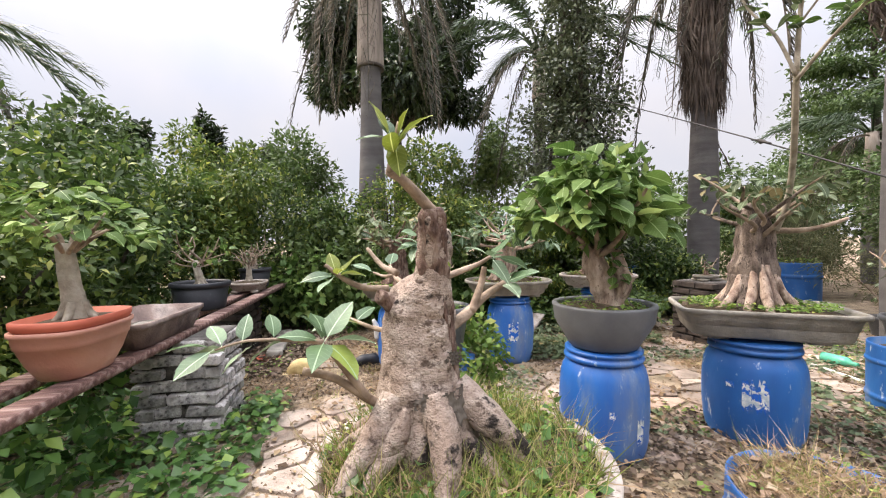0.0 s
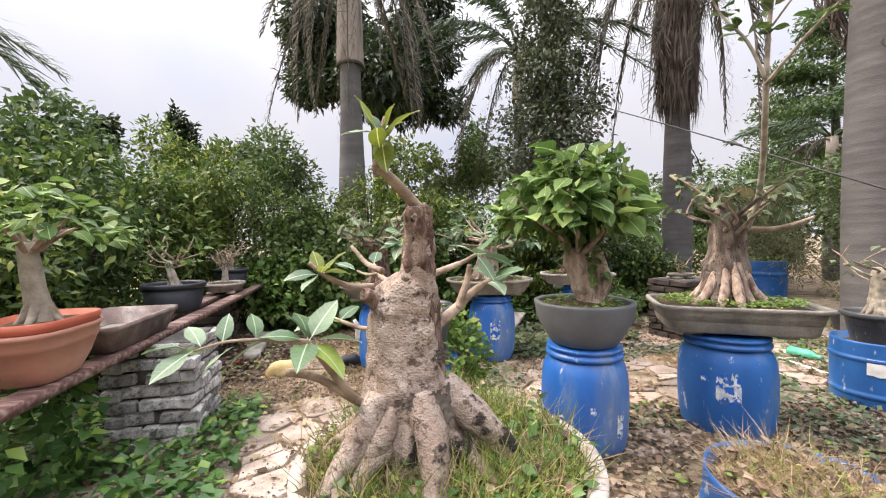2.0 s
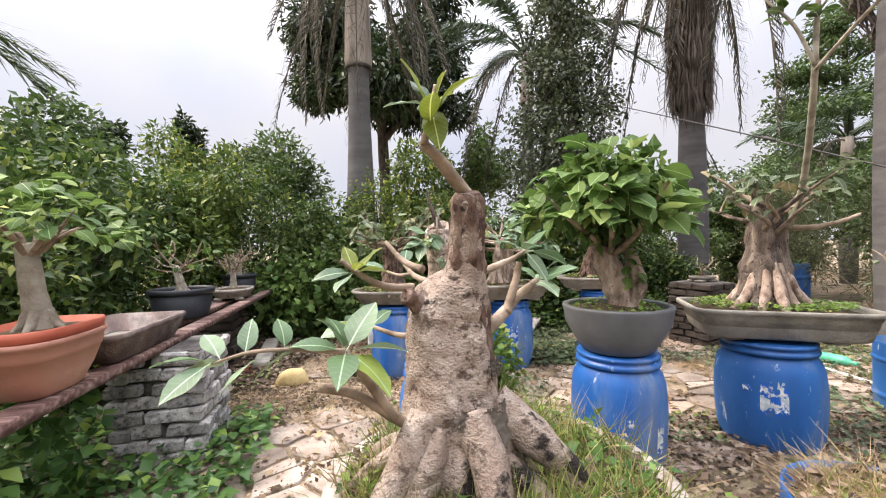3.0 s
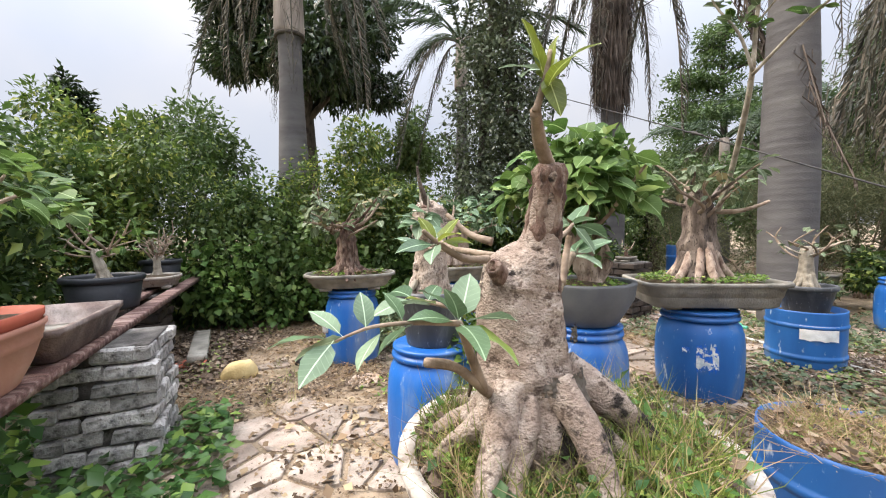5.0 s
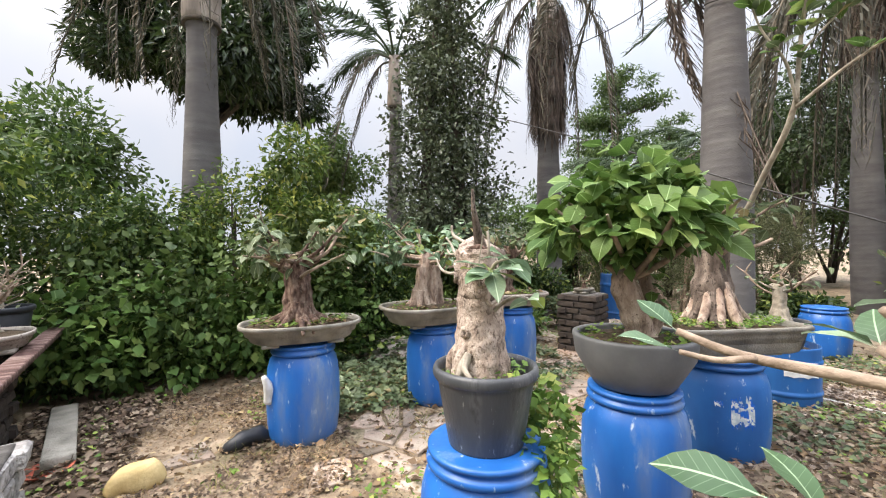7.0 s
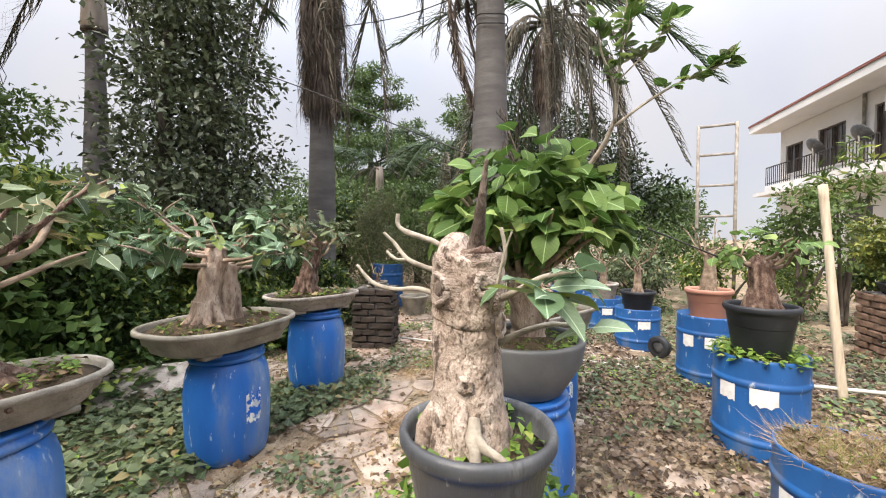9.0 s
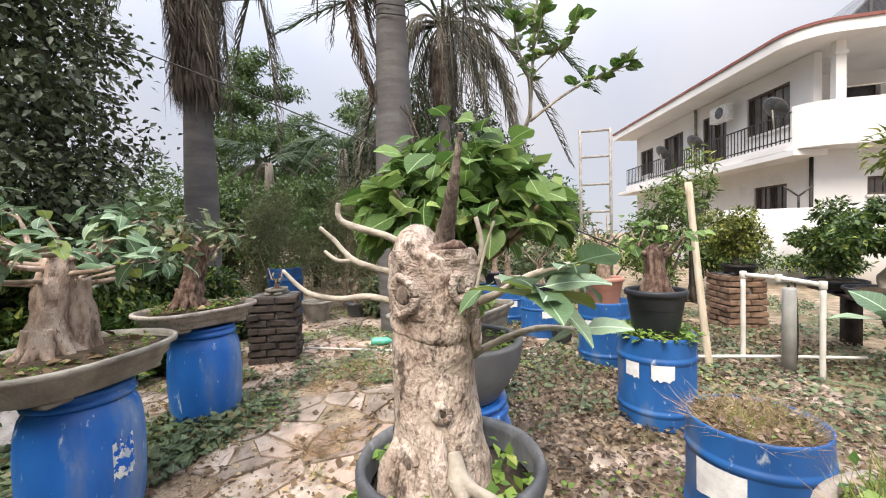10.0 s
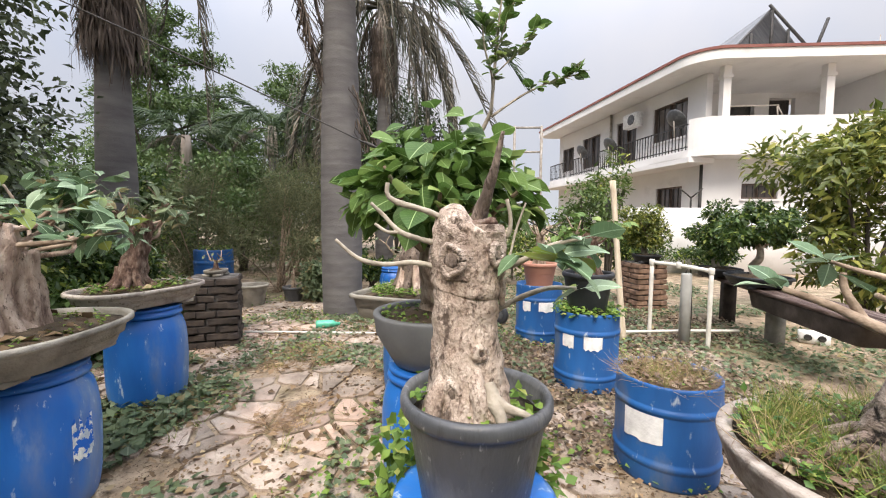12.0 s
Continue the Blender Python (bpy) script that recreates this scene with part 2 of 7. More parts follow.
M_FIBRE = surface("dead_palm_fibre", [(0.3, (0.045, 0.033, 0.027)), (0.5, (0.1, 0.077, 0.062)), (0.7, (0.18, 0.145, 0.12))], 4, 0.95, bump=0.3, fine=40, vary=0.3, island=True)
M_BRICK = surface("old_brick", [(0.3, (0.09, 0.055, 0.04)), (0.7, (0.25, 0.16, 0.11))], 9, 0.95, bump=0.6, fine=70, vary=0.25)
M_BRICKD = surface("dark_mossy_brick", [(0.3, (0.018, 0.014, 0.012)), (0.7, (0.065, 0.05, 0.04))], 9, 0.95, bump=0.6, fine=70, vary=0.25)
M_BRICKW = surface("whitewashed_brick", [(0.3, (0.14, 0.13, 0.12)), (0.5, (0.4, 0.38, 0.355)), (0.7, (0.58, 0.56, 0.53))], 9, 0.95, bump=1.0, fine=60, vary=0.3, blotch=[((0.035, 0.03, 0.026), 4, 0.55, 0.66), ((0.1, 0.085, 0.07), 30, 0.57, 0.68)])
M_MORTAR = surface("old_mortar", [(0.3, (0.03, 0.027, 0.024)), (0.5, (0.09, 0.082, 0.074)), (0.72, (0.24, 0.225, 0.205))], 7, 0.95, bump=0.8, fine=60, blotch=[((0.035, 0.03, 0.025), 6, 0.5, 0.64)])
M_PLANK = surface("weathered_plank", [(0.3, (0.05, 0.022, 0.018)), (0.5, (0.14, 0.075, 0.062)), (0.72, (0.34, 0.25, 0.215))], 4, 0.85, bump=0.5, fine=40, stretch=(8, 1, 8))
M_PLANKD = surface("dark_weathered_plank", [(0.3, (0.03, 0.018, 0.015)), (0.5, (0.08, 0.052, 0.044)), (0.72, (0.2, 0.155, 0.135))], 4, 0.85, bump=0.5, fine=40, stretch=(1, 8, 8))
M_CONCD = surface("dark_stained_concrete", [(0.3, (0.025, 0.019, 0.015)), (0.55, (0.065, 0.05, 0.04)), (0.75, (0.13, 0.105, 0.09))], 5, 0.9, bump=0.5, fine=70)
M_POLE = surface("bare_wood_pole", [(0.3, (0.42, 0.34, 0.24)), (0.7, (0.66, 0.58, 0.45))], 6, 0.8, bump=0.3, fine=50, stretch=(5, 5, 0.6))
M_PVC = surface("dirty_pvc", [(0.3, (0.5, 0.48, 0.42)), (0.7, (0.72, 0.7, 0.64))], 6, 0.5, bump=0.08, fine=60)
M_PVCG = surface("grey_pvc", [(0.3, (0.32, 0.32, 0.3)), (0.7, (0.46, 0.46, 0.44))], 6, 0.6, bump=0.1, fine=60)
M_WHITE = surface("white_wall_paint", [(0.3, (0.64, 0.63, 0.625)), (0.7, (0.74, 0.73, 0.72))], 0.8, 0.85, bump=0.15, fine=30, blotch=((0.52, 0.5, 0.485), 0.9, 0.56, 0.8))
M_PANE = surface("brown_window_glass", [(0.3, (0.07, 0.055, 0.048)), (0.7, (0.16, 0.135, 0.12))], 1.6, 0.18, bump=0.05, fine=12, spec=0.6)
M_ROOF = surface("red_roof_trim", [(0.3, (0.17, 0.06, 0.05)), (0.7, (0.26, 0.11, 0.09))], 2, 0.8, bump=0.2, fine=30)
M_SHEET = surface("corrugated_sheet", [(0.3, (0.1, 0.1, 0.105)), (0.7, (0.2, 0.2, 0.2))], 2, 0.5, metal=0.5, bump=0.2, fine=20, stretch=(10, 1, 1))
# near-black colour that stands in for the shade of unlit rooms
M_DARK = surface("unlit_interior", [(0.3, (0.02, 0.02, 0.022)), (0.7, (0.06, 0.055, 0.05))], 2, 0.3, bump=0.0, fine=20)
M_FRAME = surface("brown_window_frame", [(0.3, (0.07, 0.05, 0.04)), (0.7, (0.14, 0.1, 0.08))], 6, 0.6, bump=0.2, fine=40)
M_IRON = surface("dark_iron", [(0.3, (0.02, 0.02, 0.02)), (0.7, (0.06, 0.055, 0.05))], 12, 0.6, metal=0.3, bump=0.2, fine=60)
M_RUST = surface("pale_rusty_steel", [(0.3, (0.22, 0.19, 0.16)), (0.7, (0.42, 0.39, 0.35))], 12, 0.7, bump=0.2, fine=60)
M_YSTONE = surface("yellow_sandstone", [(0.3, (0.5, 0.36, 0.15)), (0.7, (0.68, 0.54, 0.27))], 9, 0.9, bump=0.5, fine=60)
M_GBOTTLE = surface("green_plastic", [(0.3, (0.05, 0.32, 0.2)), (0.7, (0.12, 0.5, 0.34))], 9, 0.25, bump=0.05, fine=60)
M_DEAD = foliage("dead_leaf", (0.06, 0.035, 0.018), (0.3, 0.2, 0.11), 0.1, 0.7, (0.42, 0.32, 0.18), 0.1)
M_DEADD = foliage("dark_dead_leaf", (0.036, 0.024, 0.016), (0.2, 0.138, 0.092), 0.1, 0.7, (0.32, 0.25, 0.175), 0.15)
M_STRAW = foliage("straw", (0.28, 0.2, 0.12), (0.5, 0.36, 0.22), 0.15, 0.8)
M_GRASS = foliage("grass", (0.1, 0.14, 0.03), (0.28, 0.33, 0.08), 0.35, 0.55, (0.5, 0.44, 0.19), 0.2)
M_MOSS = foliage("small_weeds", (0.08, 0.16, 0.03), (0.24, 0.37, 0.07), 0.3, 0.55, (0.36, 0.4, 0.1), 0.08)
M_HEDGE = foliage("hedge_leaf", (0.026, 0.054, 0.014), (0.085, 0.145, 0.035), 0.32, 0.45, (0.26, 0.32, 0.07), 0.1)
M_HEDGEL = foliage("bright_hedge_leaf", (0.045, 0.085, 0.018), (0.15, 0.22, 0.045), 0.32, 0.45, (0.34, 0.36, 0.08), 0.1)
M_MANGO = foliage("dark_tree_leaf", (0.012, 0.024, 0.009), (0.045, 0.075, 0.024), 0.22, 0.3)
M_CREEP = foliage("creeper_leaf", (0.034, 0.05, 0.026), (0.15, 0.18, 0.1), 0.25, 0.28)
M_FICUS = foliage("fig_leaf", (0.05, 0.1, 0.045), (0.13, 0.21, 0.1), 0.25, 0.4, (0.26, 0.33, 0.06), 0.12, veins=True)
M_FICUSG = foliage("glossy_yellowgreen_leaf", (0.11, 0.15, 0.02), (0.22, 0.26, 0.035), 0.35, 0.35, veins=True)
M_PALE = foliage("pale_underside_leaf", (0.12, 0.19, 0.11), (0.25, 0.34, 0.21), 0.25, 0.5, veins=True)
M_BOWLL = foliage("bright_broad_leaf", (0.05, 0.11, 0.022), (0.145, 0.235, 0.055), 0.34, 0.6, (0.3, 0.4, 0.12), 0.1, veins=True)
M_DULL = foliage("dull_grey_green_leaf", (0.065, 0.1, 0.048), (0.18, 0.225, 0.115), 0.28, 0.5, (0.28, 0.23, 0.11), 0.07, veins=True)
M_IVY = foliage("ivy_leaf", (0.03, 0.085, 0.02), (0.1, 0.2, 0.045), 0.25, 0.4, (0.2, 0.3, 0.06), 0.08)
M_FROND = foliage("palm_frond", (0.025, 0.05, 0.022), (0.08, 0.12, 0.055), 0.25, 0.5)
M_FRONDD = foliage("drying_palm_frond", (0.05, 0.05, 0.04), (0.14, 0.135, 0.1), 0.2, 0.7, (0.2, 0.17, 0.13), 0.25)
M_FAR = foliage("far_tree_leaf", (0.045, 0.085, 0.026), (0.12, 0.18, 0.058), 0.3, 0.5)
M_FARD = foliage("dark_far_leaf", (0.022, 0.042, 0.016), (0.07, 0.105, 0.038), 0.25, 0.45)
M_OLIVE = foliage("olive_pointed_leaf", (0.055, 0.085, 0.018), (0.2, 0.23, 0.05), 0.3, 0.35, (0.36, 0.36, 0.09), 0.16)
M_FARB = foliage("far_bright_leaf", (0.06, 0.11, 0.03), (0.14, 0.2, 0.06), 0.3, 0.5)
M_WISP = foliage("wispy_grey_green_needle", (0.09, 0.105, 0.05), (0.21, 0.22, 0.11), 0.28, 0.6)


# ---- mesh tools ----
def link(name, V, F, mat, parent=None, smooth=True):
    """One mesh object from arrays of points and faces (rows of 3 or 4, or a list of both)."""
    me = bpy.data.meshes.new(name)
    if isinstance(F, np.ndarray):
        k = F.shape[1]
        me.vertices.add(len(V))
        me.vertices.foreach_set("co", np.asarray(V, dtype=np.float32).ravel())
        me.loops.add(F.size)
        me.loops.foreach_set("vertex_index", F.ravel().astype(np.int32))
        me.polygons.add(len(F))
        me.polygons.foreach_set("loop_start", np.arange(0, F.size, k, dtype=np.int32))
        me.update(calc_edges=True)
    else:
        me.from_pydata([tuple(v) for v in V], [], F)
        me.update()
    if smooth:
        me.polygons.foreach_set("use_smooth", np.ones(len(me.polygons), dtype=bool))
    me.materials.append(mat)
    ob = new(name, me)
    ob.parent = parent
    return ob


def empty(name, x=0.0, y=0.0, z=0.0, label="", category="", group="", rz=0.0):
    e = new(name)
    e.empty_display_size = 0.05
    e.matrix_basis = pose(x, y, z, 0, 0, rz)
    return tagged(e, label, category, group)


class Geo:
    """Gathers quads and triangles of one part."""

    def __init__(self):
        self.V, self.F, self.n = [], [], 0

    def add(self, V, F):
        self.V += [tuple(map(float, v)) for v in V]
        self.F += [tuple(i + self.n for i in f) for f in F]
        self.n = len(self.V)
        return self

    def box(self, cx, cy, cz, sx, sy, sz, rz=0.0, bev=0.0, tilt=0.0):
        m = pose(cx, cy, cz, 0, tilt, rz)
        b = min(bev, sx * 0.45, sy * 0.45, sz * 0.45)
        if b <= 0:
            P = [(x * sx / 2, y * sy / 2, z * sz / 2) for z in (-1, 1) for x, y in ((-1, -1), (1, -1), (1, 1), (-1, 1))]
            F = [(3, 2, 1, 0), (4, 5, 6, 7), (0, 1, 5, 4), (1, 2, 6, 5), (2, 3, 7, 6), (3, 0, 4, 7)]
        else:
            P, F = [], []
            hx, hy, hz = sx / 2, sy / 2, sz / 2
            for z, ins in ((-hz, b), (-hz + b, 0), (hz - b, 0), (hz, b)):
                for x, y in ((-1, -1), (1, -1), (1, 1), (-1, 1)):
                    P.append((x * (hx - ins), y * (hy - ins), z))
            F = [(3, 2, 1, 0), (12, 13, 14, 15)]
            for k in range(3):
                for j in range(4):
                    a, c = 4 * k + j, 4 * k + (j + 1) % 4
                    F.append((a, c, c + 4, a + 4))
        return self.add([m @ Vector(p) for p in P], F)

    def lathe(self, prof, seg=36, x=0.0, y=0.0, z=0.0, sx=1.0, sy=1.0, square=0.0, caps=True, wobble=0.0):
        """Turns a profile of (radius, height); square > 0 makes it a rounded rectangle."""
        P, F = [], []
        for r, h in prof:
            for i in range(seg):
                a = 2 * math.pi * i / seg
                c, s = math.cos(a), math.sin(a)
                k = 1.0
                if square:
                    k = (abs(c) ** square + abs(s) ** square) ** (-1 / square)
                w = 1 + wobble * math.sin(2 * a + h * 7) if wobble else 1
                P.append((x + r * c * k * sx * w, y + r * s * k * sy * w, z + h))
        m = len(prof)
        for j in range(m - 1):
            for i in range(seg):
                a, b = j * seg + i, j * seg + (i + 1) % seg
                F.append((a, b, b + seg, a + seg))
        if caps:
            F.append(tuple(range(seg))[::-1])
            F.append(tuple((m - 1) * seg + i for i in range(seg)))
        return self.add(P, F)

    def tube(self, pts, radii, seg=8, sub=4, rough=0.0, freq=6.0, lobes=0, lobe=0.0, seed=0.0, flat=1.0):
        """A round limb along a smooth line, knobbly by rough, fluted by lobes."""
        pts = [Vector(p) for p in pts]
        P, R = [], []
        n = len(pts)
        for i in range(n - 1):
            p0, p1, p2, p3 = pts[max(i - 1, 0)], pts[i], pts[i + 1], pts[min(i + 2, n - 1)]
            for k in range(sub):
                t = k / sub
                P.append(0.5 * ((2 * p1) + (p2 - p0) * t + (2 * p0 - 5 * p1 + 4 * p2 - p3) * t * t + (3 * p1 - p0 - 3 * p2 + p3) * t ** 3))
                R.append(radii[i] + (radii[i + 1] - radii[i]) * t)
        P.append(pts[-1])
        R.append(radii[-1])
        V, F = [], []
        ax = (P[1] - P[0]).normalized()
        u = ax.orthogonal().normalized()
        if abs(ax.z) > 0.6:
            u = (Vector((1, 0, 0)) - ax * ax.x).normalized()
        for i, p in enumerate(P):
            d = (P[min(i + 1, len(P) - 1)] - P[max(i - 1, 0)]).normalized()
            u = (u - d * u.dot(d)).normalized()
            v = d.cross(u)
            for j in range(seg):
                a = 2 * math.pi * j / seg
                dirn = u * math.cos(a) + v * math.sin(a) * flat
                r = R[i]
                if lobes:
                    r *= 1 + lobe * math.cos(lobes * a + seed + i * 0.06)
                if rough:
                    q = (p + dirn * R[i]) * freq
                    r *= 1 + rough * (noise.noise(q + Vector((seed, 0, 0))) + 0.5 * noise.noise(q * 2.7))
                V.append(p + dirn * r)
        L = len(P)
        for i in range(L - 1):
            for j in range(seg):
                a, b = i * seg + j, i * seg + (j + 1) % seg
                F.append((a, b, b + seg, a + seg))
        F.append(tuple(range(seg))[::-1])
        F.append(tuple((L - 1) * seg + j for j in range(seg)))
        return self.add(V, F)

    def make(self, name, mat, parent=None, label="", smooth=True):
        ob = link(name, self.V, self.F, mat, parent, smooth)
        if label:
            ob["label"] = label
        return ob


LEAF_V = np.array([(0, 0, 0), (-0.5, 0.42, 0.1), (0, 0.46, 0), (0.5, 0.42, 0.1), (0, 1, -0.1)])
LEAF_F = np.array([(0, 2, 1), (0, 3, 2), (1, 2, 4), (2, 3, 4)])
BLADE_V = np.array([(-0.5, 0, 0), (0.5, 0, 0), (-0.36, 0.5, 0.05), (0.36, 0.5, 0.05), (0, 1, -0.12)])
BLADE_F = np.array([(0, 1, 3), (0, 3, 2), (2, 3, 4)])


def scatter(name, P, D, N, L, W, mat, parent=None, V0=LEAF_V, F0=LEAF_F):
    """Many small leaves as one mesh: places P, ways D, normals N (all n x 3), lengths L, widths W."""
    D = D / (np.linalg.norm(D, axis=1, keepdims=True) + 1e-9)
    X = np.cross(D, N)
    X /= np.linalg.norm(X, axis=1, keepdims=True) + 1e-9
    Z = np.cross(X, D)
    n, k = len(P), len(V0)
    V = (P[:, None] + X[:, None] * (V0[None, :, 0:1] * W[:, None, None]) + D[:, None] * (V0[None, :, 1:2] * L[:, None, None])
         + Z[:, None] * (V0[None, :, 2:3] * L[:, None, None]))
    F = (F0[None] + (np.arange(n) * k)[:, None, None]).reshape(-1, 3)
    return tagged(link(name, V.reshape(-1, 3), F, mat, parent, smooth=False), kind="stuff")


RNG = np.random.default_rng(7)


def crown_points(blobs, n, shell=0.55):
    """n points in a set of ellipsoids (x, y, z, rx, ry, rz), thicker near their skins, with outward ways."""
    B = np.array(blobs, dtype=float)
    w = B[:, 3] * B[:, 4] + B[:, 4] * B[:, 5] + B[:, 3] * B[:, 5]
    idx = RNG.choice(len(B), n, p=w / w.sum())
    d = RNG.normal(size=(n, 3))
    d /= np.linalg.norm(d, axis=1, keepdims=True)
    r = 1 - shell * RNG.random(n) ** 1.6
    r *= 1 + 0.14 * RNG.normal(size=n)
    return B[idx, :3] + d * B[idx, 3:] * r[:, None], d


def cloud_leaves(name, blobs, n, size, mat, parent=None, aspect=0.45, droop=0.3, shell=0.55):
    P, d = crown_points(blobs, n, shell)
    D = d * 0.7 + RNG.normal(size=(n, 3)) * 0.6
    D[:, 2] -= droop
    N = RNG.normal(size=(n, 3)) * 0.5 + d * 0.4 + np.array((0, 0, 0.7))
    L = size * (0.6 + 0.8 * RNG.random(n))
    return scatter(name, P, D, N, L, L * aspect, mat, parent)


def clumps(cx, cy, cz, rx, ry, rz, n, small=0.38, seed=0):
    """Sub-clumps that make up an uneven crown."""
    rg = np.random.default_rng(seed)
    out = []
    for i in range(n):
        d = rg.normal(size=3)
        d /= np.linalg.norm(d)
        k = rg.uniform(0.35, 0.95)
        s = small * rg.uniform(0.6, 1.25)
        out.append((cx + d[0] * rx * k, cy + d[1] * ry * k, cz + d[2] * rz * k, rx * s, ry * s, rz * s * 0.85))
    return out




# ---- ground ----
gv = [(-400, -400, 0), (400, -400, 0), (400, 400, 0), (-400, 400, 0)]
ground = tagged(link("ground", gv, [(0, 1, 2, 3)], M_SOIL, smooth=False), "bare brown soil with leaf litter and moss", "ground", kind="structure")


# ---- drums, pots, trays ----
BARREL = [(0.235, 0.0), (0.25, 0.012), (0.262, 0.05), (0.272, 0.12), (0.279, 0.24), (0.281, 0.34), (0.278, 0.44), (0.27, 0.52), (0.255, 0.575), (0.232, 0.61), (0.225, 0.625)]
RING = [(0.228, 0.0), (0.246, 0.004), (0.25, 0.016), (0.246, 0.028), (0.232, 0.032), (0.232, 0.045), (0.243, 0.05), (0.243, 0.064), (0.225, 0.068)]


def barrel(x, y, h=0.69, label="", patch=None, rz=0.0, r=1.0, tub=False, mat=None):
    """A closed barrel-shaped drum with a clamp ring at its mouth; tub leaves the mouth open."""
    d = empty("drum", x, y, 0, label or "round-shouldered blue plastic drum, scuffed, carrying a bonsai", "drum", "blue plastic drums", rz)
    k = (h - 0.068) / 0.625
    Geo().lathe([(a * r, b * k) for a, b in BARREL], 40).make("body", mat or M_BLUE, d)
    Geo().lathe([(a * r, b + 0.625 * k - 0.002) for a, b in RING], 40).make("clamp_ring", mat or M_BLUE, d)
    for i, (az, zc, w, hh) in enumerate(patch or ()):
        g = Geo()
        n = 14
        rg = random.Random(int(az * 10) + i)
        lo = [rg.uniform(-0.06, 0.3) * hh for _ in range(n + 1)]
        hi = [-rg.uniform(-0.06, 0.3) * hh for _ in range(n + 1)]
        P = []
        for j in range(n + 1):
            a = radians(az) + (j / n - 0.5) * w / (0.281 * r)
            for zz in (zc - hh / 2 + lo[j], zc + hh / 2 + hi[j]):
                q = zz / k
                rr = np.interp(q, [b for _, b in BARREL], [a_ for a_, _ in BARREL]) * r + 0.003
                P.append((rr * math.cos(a), rr * math.sin(a), zz))
        F = [(2 * j, 2 * j + 2, 2 * j + 3, 2 * j + 1) for j in range(n)]
        g.add(P, F).make("label", M_PALEMARK, d, "scraped remains of a pale label")
    return d


def cut_drum(x, y, h=0.53, r=0.29, patches=(), label="", rz=0.0):
    """A drum cut open at the top, ribbed, filled with soil."""
    d = empty("cut_drum", x, y, 0, label or "dark blue plastic drum cut open and filled with soil, white labels peeling", "planter drum", "cut blue drums", rz)
    prof = [(r * 0.97, 0.0), (r * 0.99, 0.015), (r * 0.995, 0.09), (r * 0.997, 0.1), (r * 1.022, 0.106), (r * 1.025, 0.118), (r * 1.022, 0.13), (r * 0.997, 0.136), (r * 0.995, 0.15), (r * 0.995, h * 0.5), (r * 0.995, h * 0.7), (r * 0.997, h * 0.718), (r * 1.022, h * 0.728), (r * 1.025, h * 0.75), (r * 1.022, h * 0.772), (r * 0.997, h * 0.782), (r * 0.995, h * 0.8), (r * 0.992, h * 0.97),
            (r * 0.99, h), (r * 0.965, h), (r * 0.96, h - 0.09)]
    Geo().lathe(prof, 44, caps=True, wobble=0.003).make("body", M_BLUED, d)
    g = Geo()
    g.lathe([(r * 0.955, h - 0.06), (r * 0.7, h - 0.035), (r * 0.3, h - 0.02), (0.01, h - 0.015)], 30)
    g.make("soil", M_POTSOIL, d)
    for az, zc, w, hh in patches:
        g, P, n = Geo(), [], 8
        rg = random.Random(int(az) + 3)
        for j in range(n + 1):
            a = radians(az) + (j / n - 0.5) * w / r
            e = rg.uniform(-0.012, 0.012)
            for zz in (zc - hh / 2 + e, zc + hh / 2):
                P.append(((r + 0.004) * math.cos(a), (r + 0.004) * math.sin(a), zz))
        g.add(P, [(2 * j, 2 * j + 2, 2 * j + 3, 2 * j + 1) for j in range(n)]).make("label", M_LABEL, d, "peeling blank white label")
    return d


def tray(x, y, z, lx, ly, h, rz, mat, square=6.0, flare=0.82, feet=True, label="", name="bonsai_tray", soil=True, category="bonsai pot"):
    """A shallow bonsai pot, oblong or oval, hollow, with a lip and feet."""
    d = empty(name, x, y, z, label, category, "bonsai trays", rz)
    sx, sy = lx / 2, ly / 2
    t = 0.028
    f0 = 0.025 if feet else 0.0
    prof = [(flare - 0.04, f0), (flare, f0 + 0.012), (0.5 * (flare + 0.95), f0 + h * 0.5), (0.945, h - 0.032), (0.955, h - 0.03), (1.0, h - 0.026), (1.0, h - 0.006), (0.99, h), (0.95, h), (0.935, h - 0.02), (0.9, h * 0.5)]
    sg = 56 if square < 4 else 64
    Geo().lathe(prof, sg, sx=sx, sy=sy, square=square).make("pot_wall", mat, d)
    if feet:
        for a in (-1, 1):
            for b in (-1, 1):
                Geo().box(a * sx * flare * 0.62, b * sy * flare * 0.62, 0.016, 0.11, 0.07, 0.03, 0, 0.006).make("foot", mat, d)
    if soil:
        g = Geo().lathe([(0.93, h - 0.035), (0.7, h - 0.012), (0.4, h + 0.002), (0.01, h + 0.01)], sg, sx=sx, sy=sy, square=square)
        g.make("soil", M_POTSOIL, d)
    return d


def bowl(x, y, z, r, h, mat, label, foot=0.45, name="bowl_planter", lip=0.03, belly=0.0, soil_drop=0.03):
    d = empty(name, x, y, z, label, "planter")
    prof = [(r * foot, 0), (r * (foot + 0.1), 0.01), (r * (0.72 + belly), h * 0.28), (r * (0.92 + belly * 0.5), h * 0.62), (r * 0.985, h * 0.9), (r, h - 0.012), (r * 0.995, h), (r - lip, h), (r - lip - 0.006, h - 0.012), (r * 0.86, h * 0.6)]
    Geo().lathe(prof, 56).make("pot_wall", mat, d)
    Geo().lathe([(r - lip - 0.006, h - soil_drop), (r * 0.6, h - soil_drop + 0.015), (r * 0.3, h - soil_drop + 0.03), (0.01, h - soil_drop + 0.035)], 40).make("soil", M_POTSOIL, d)
    return d


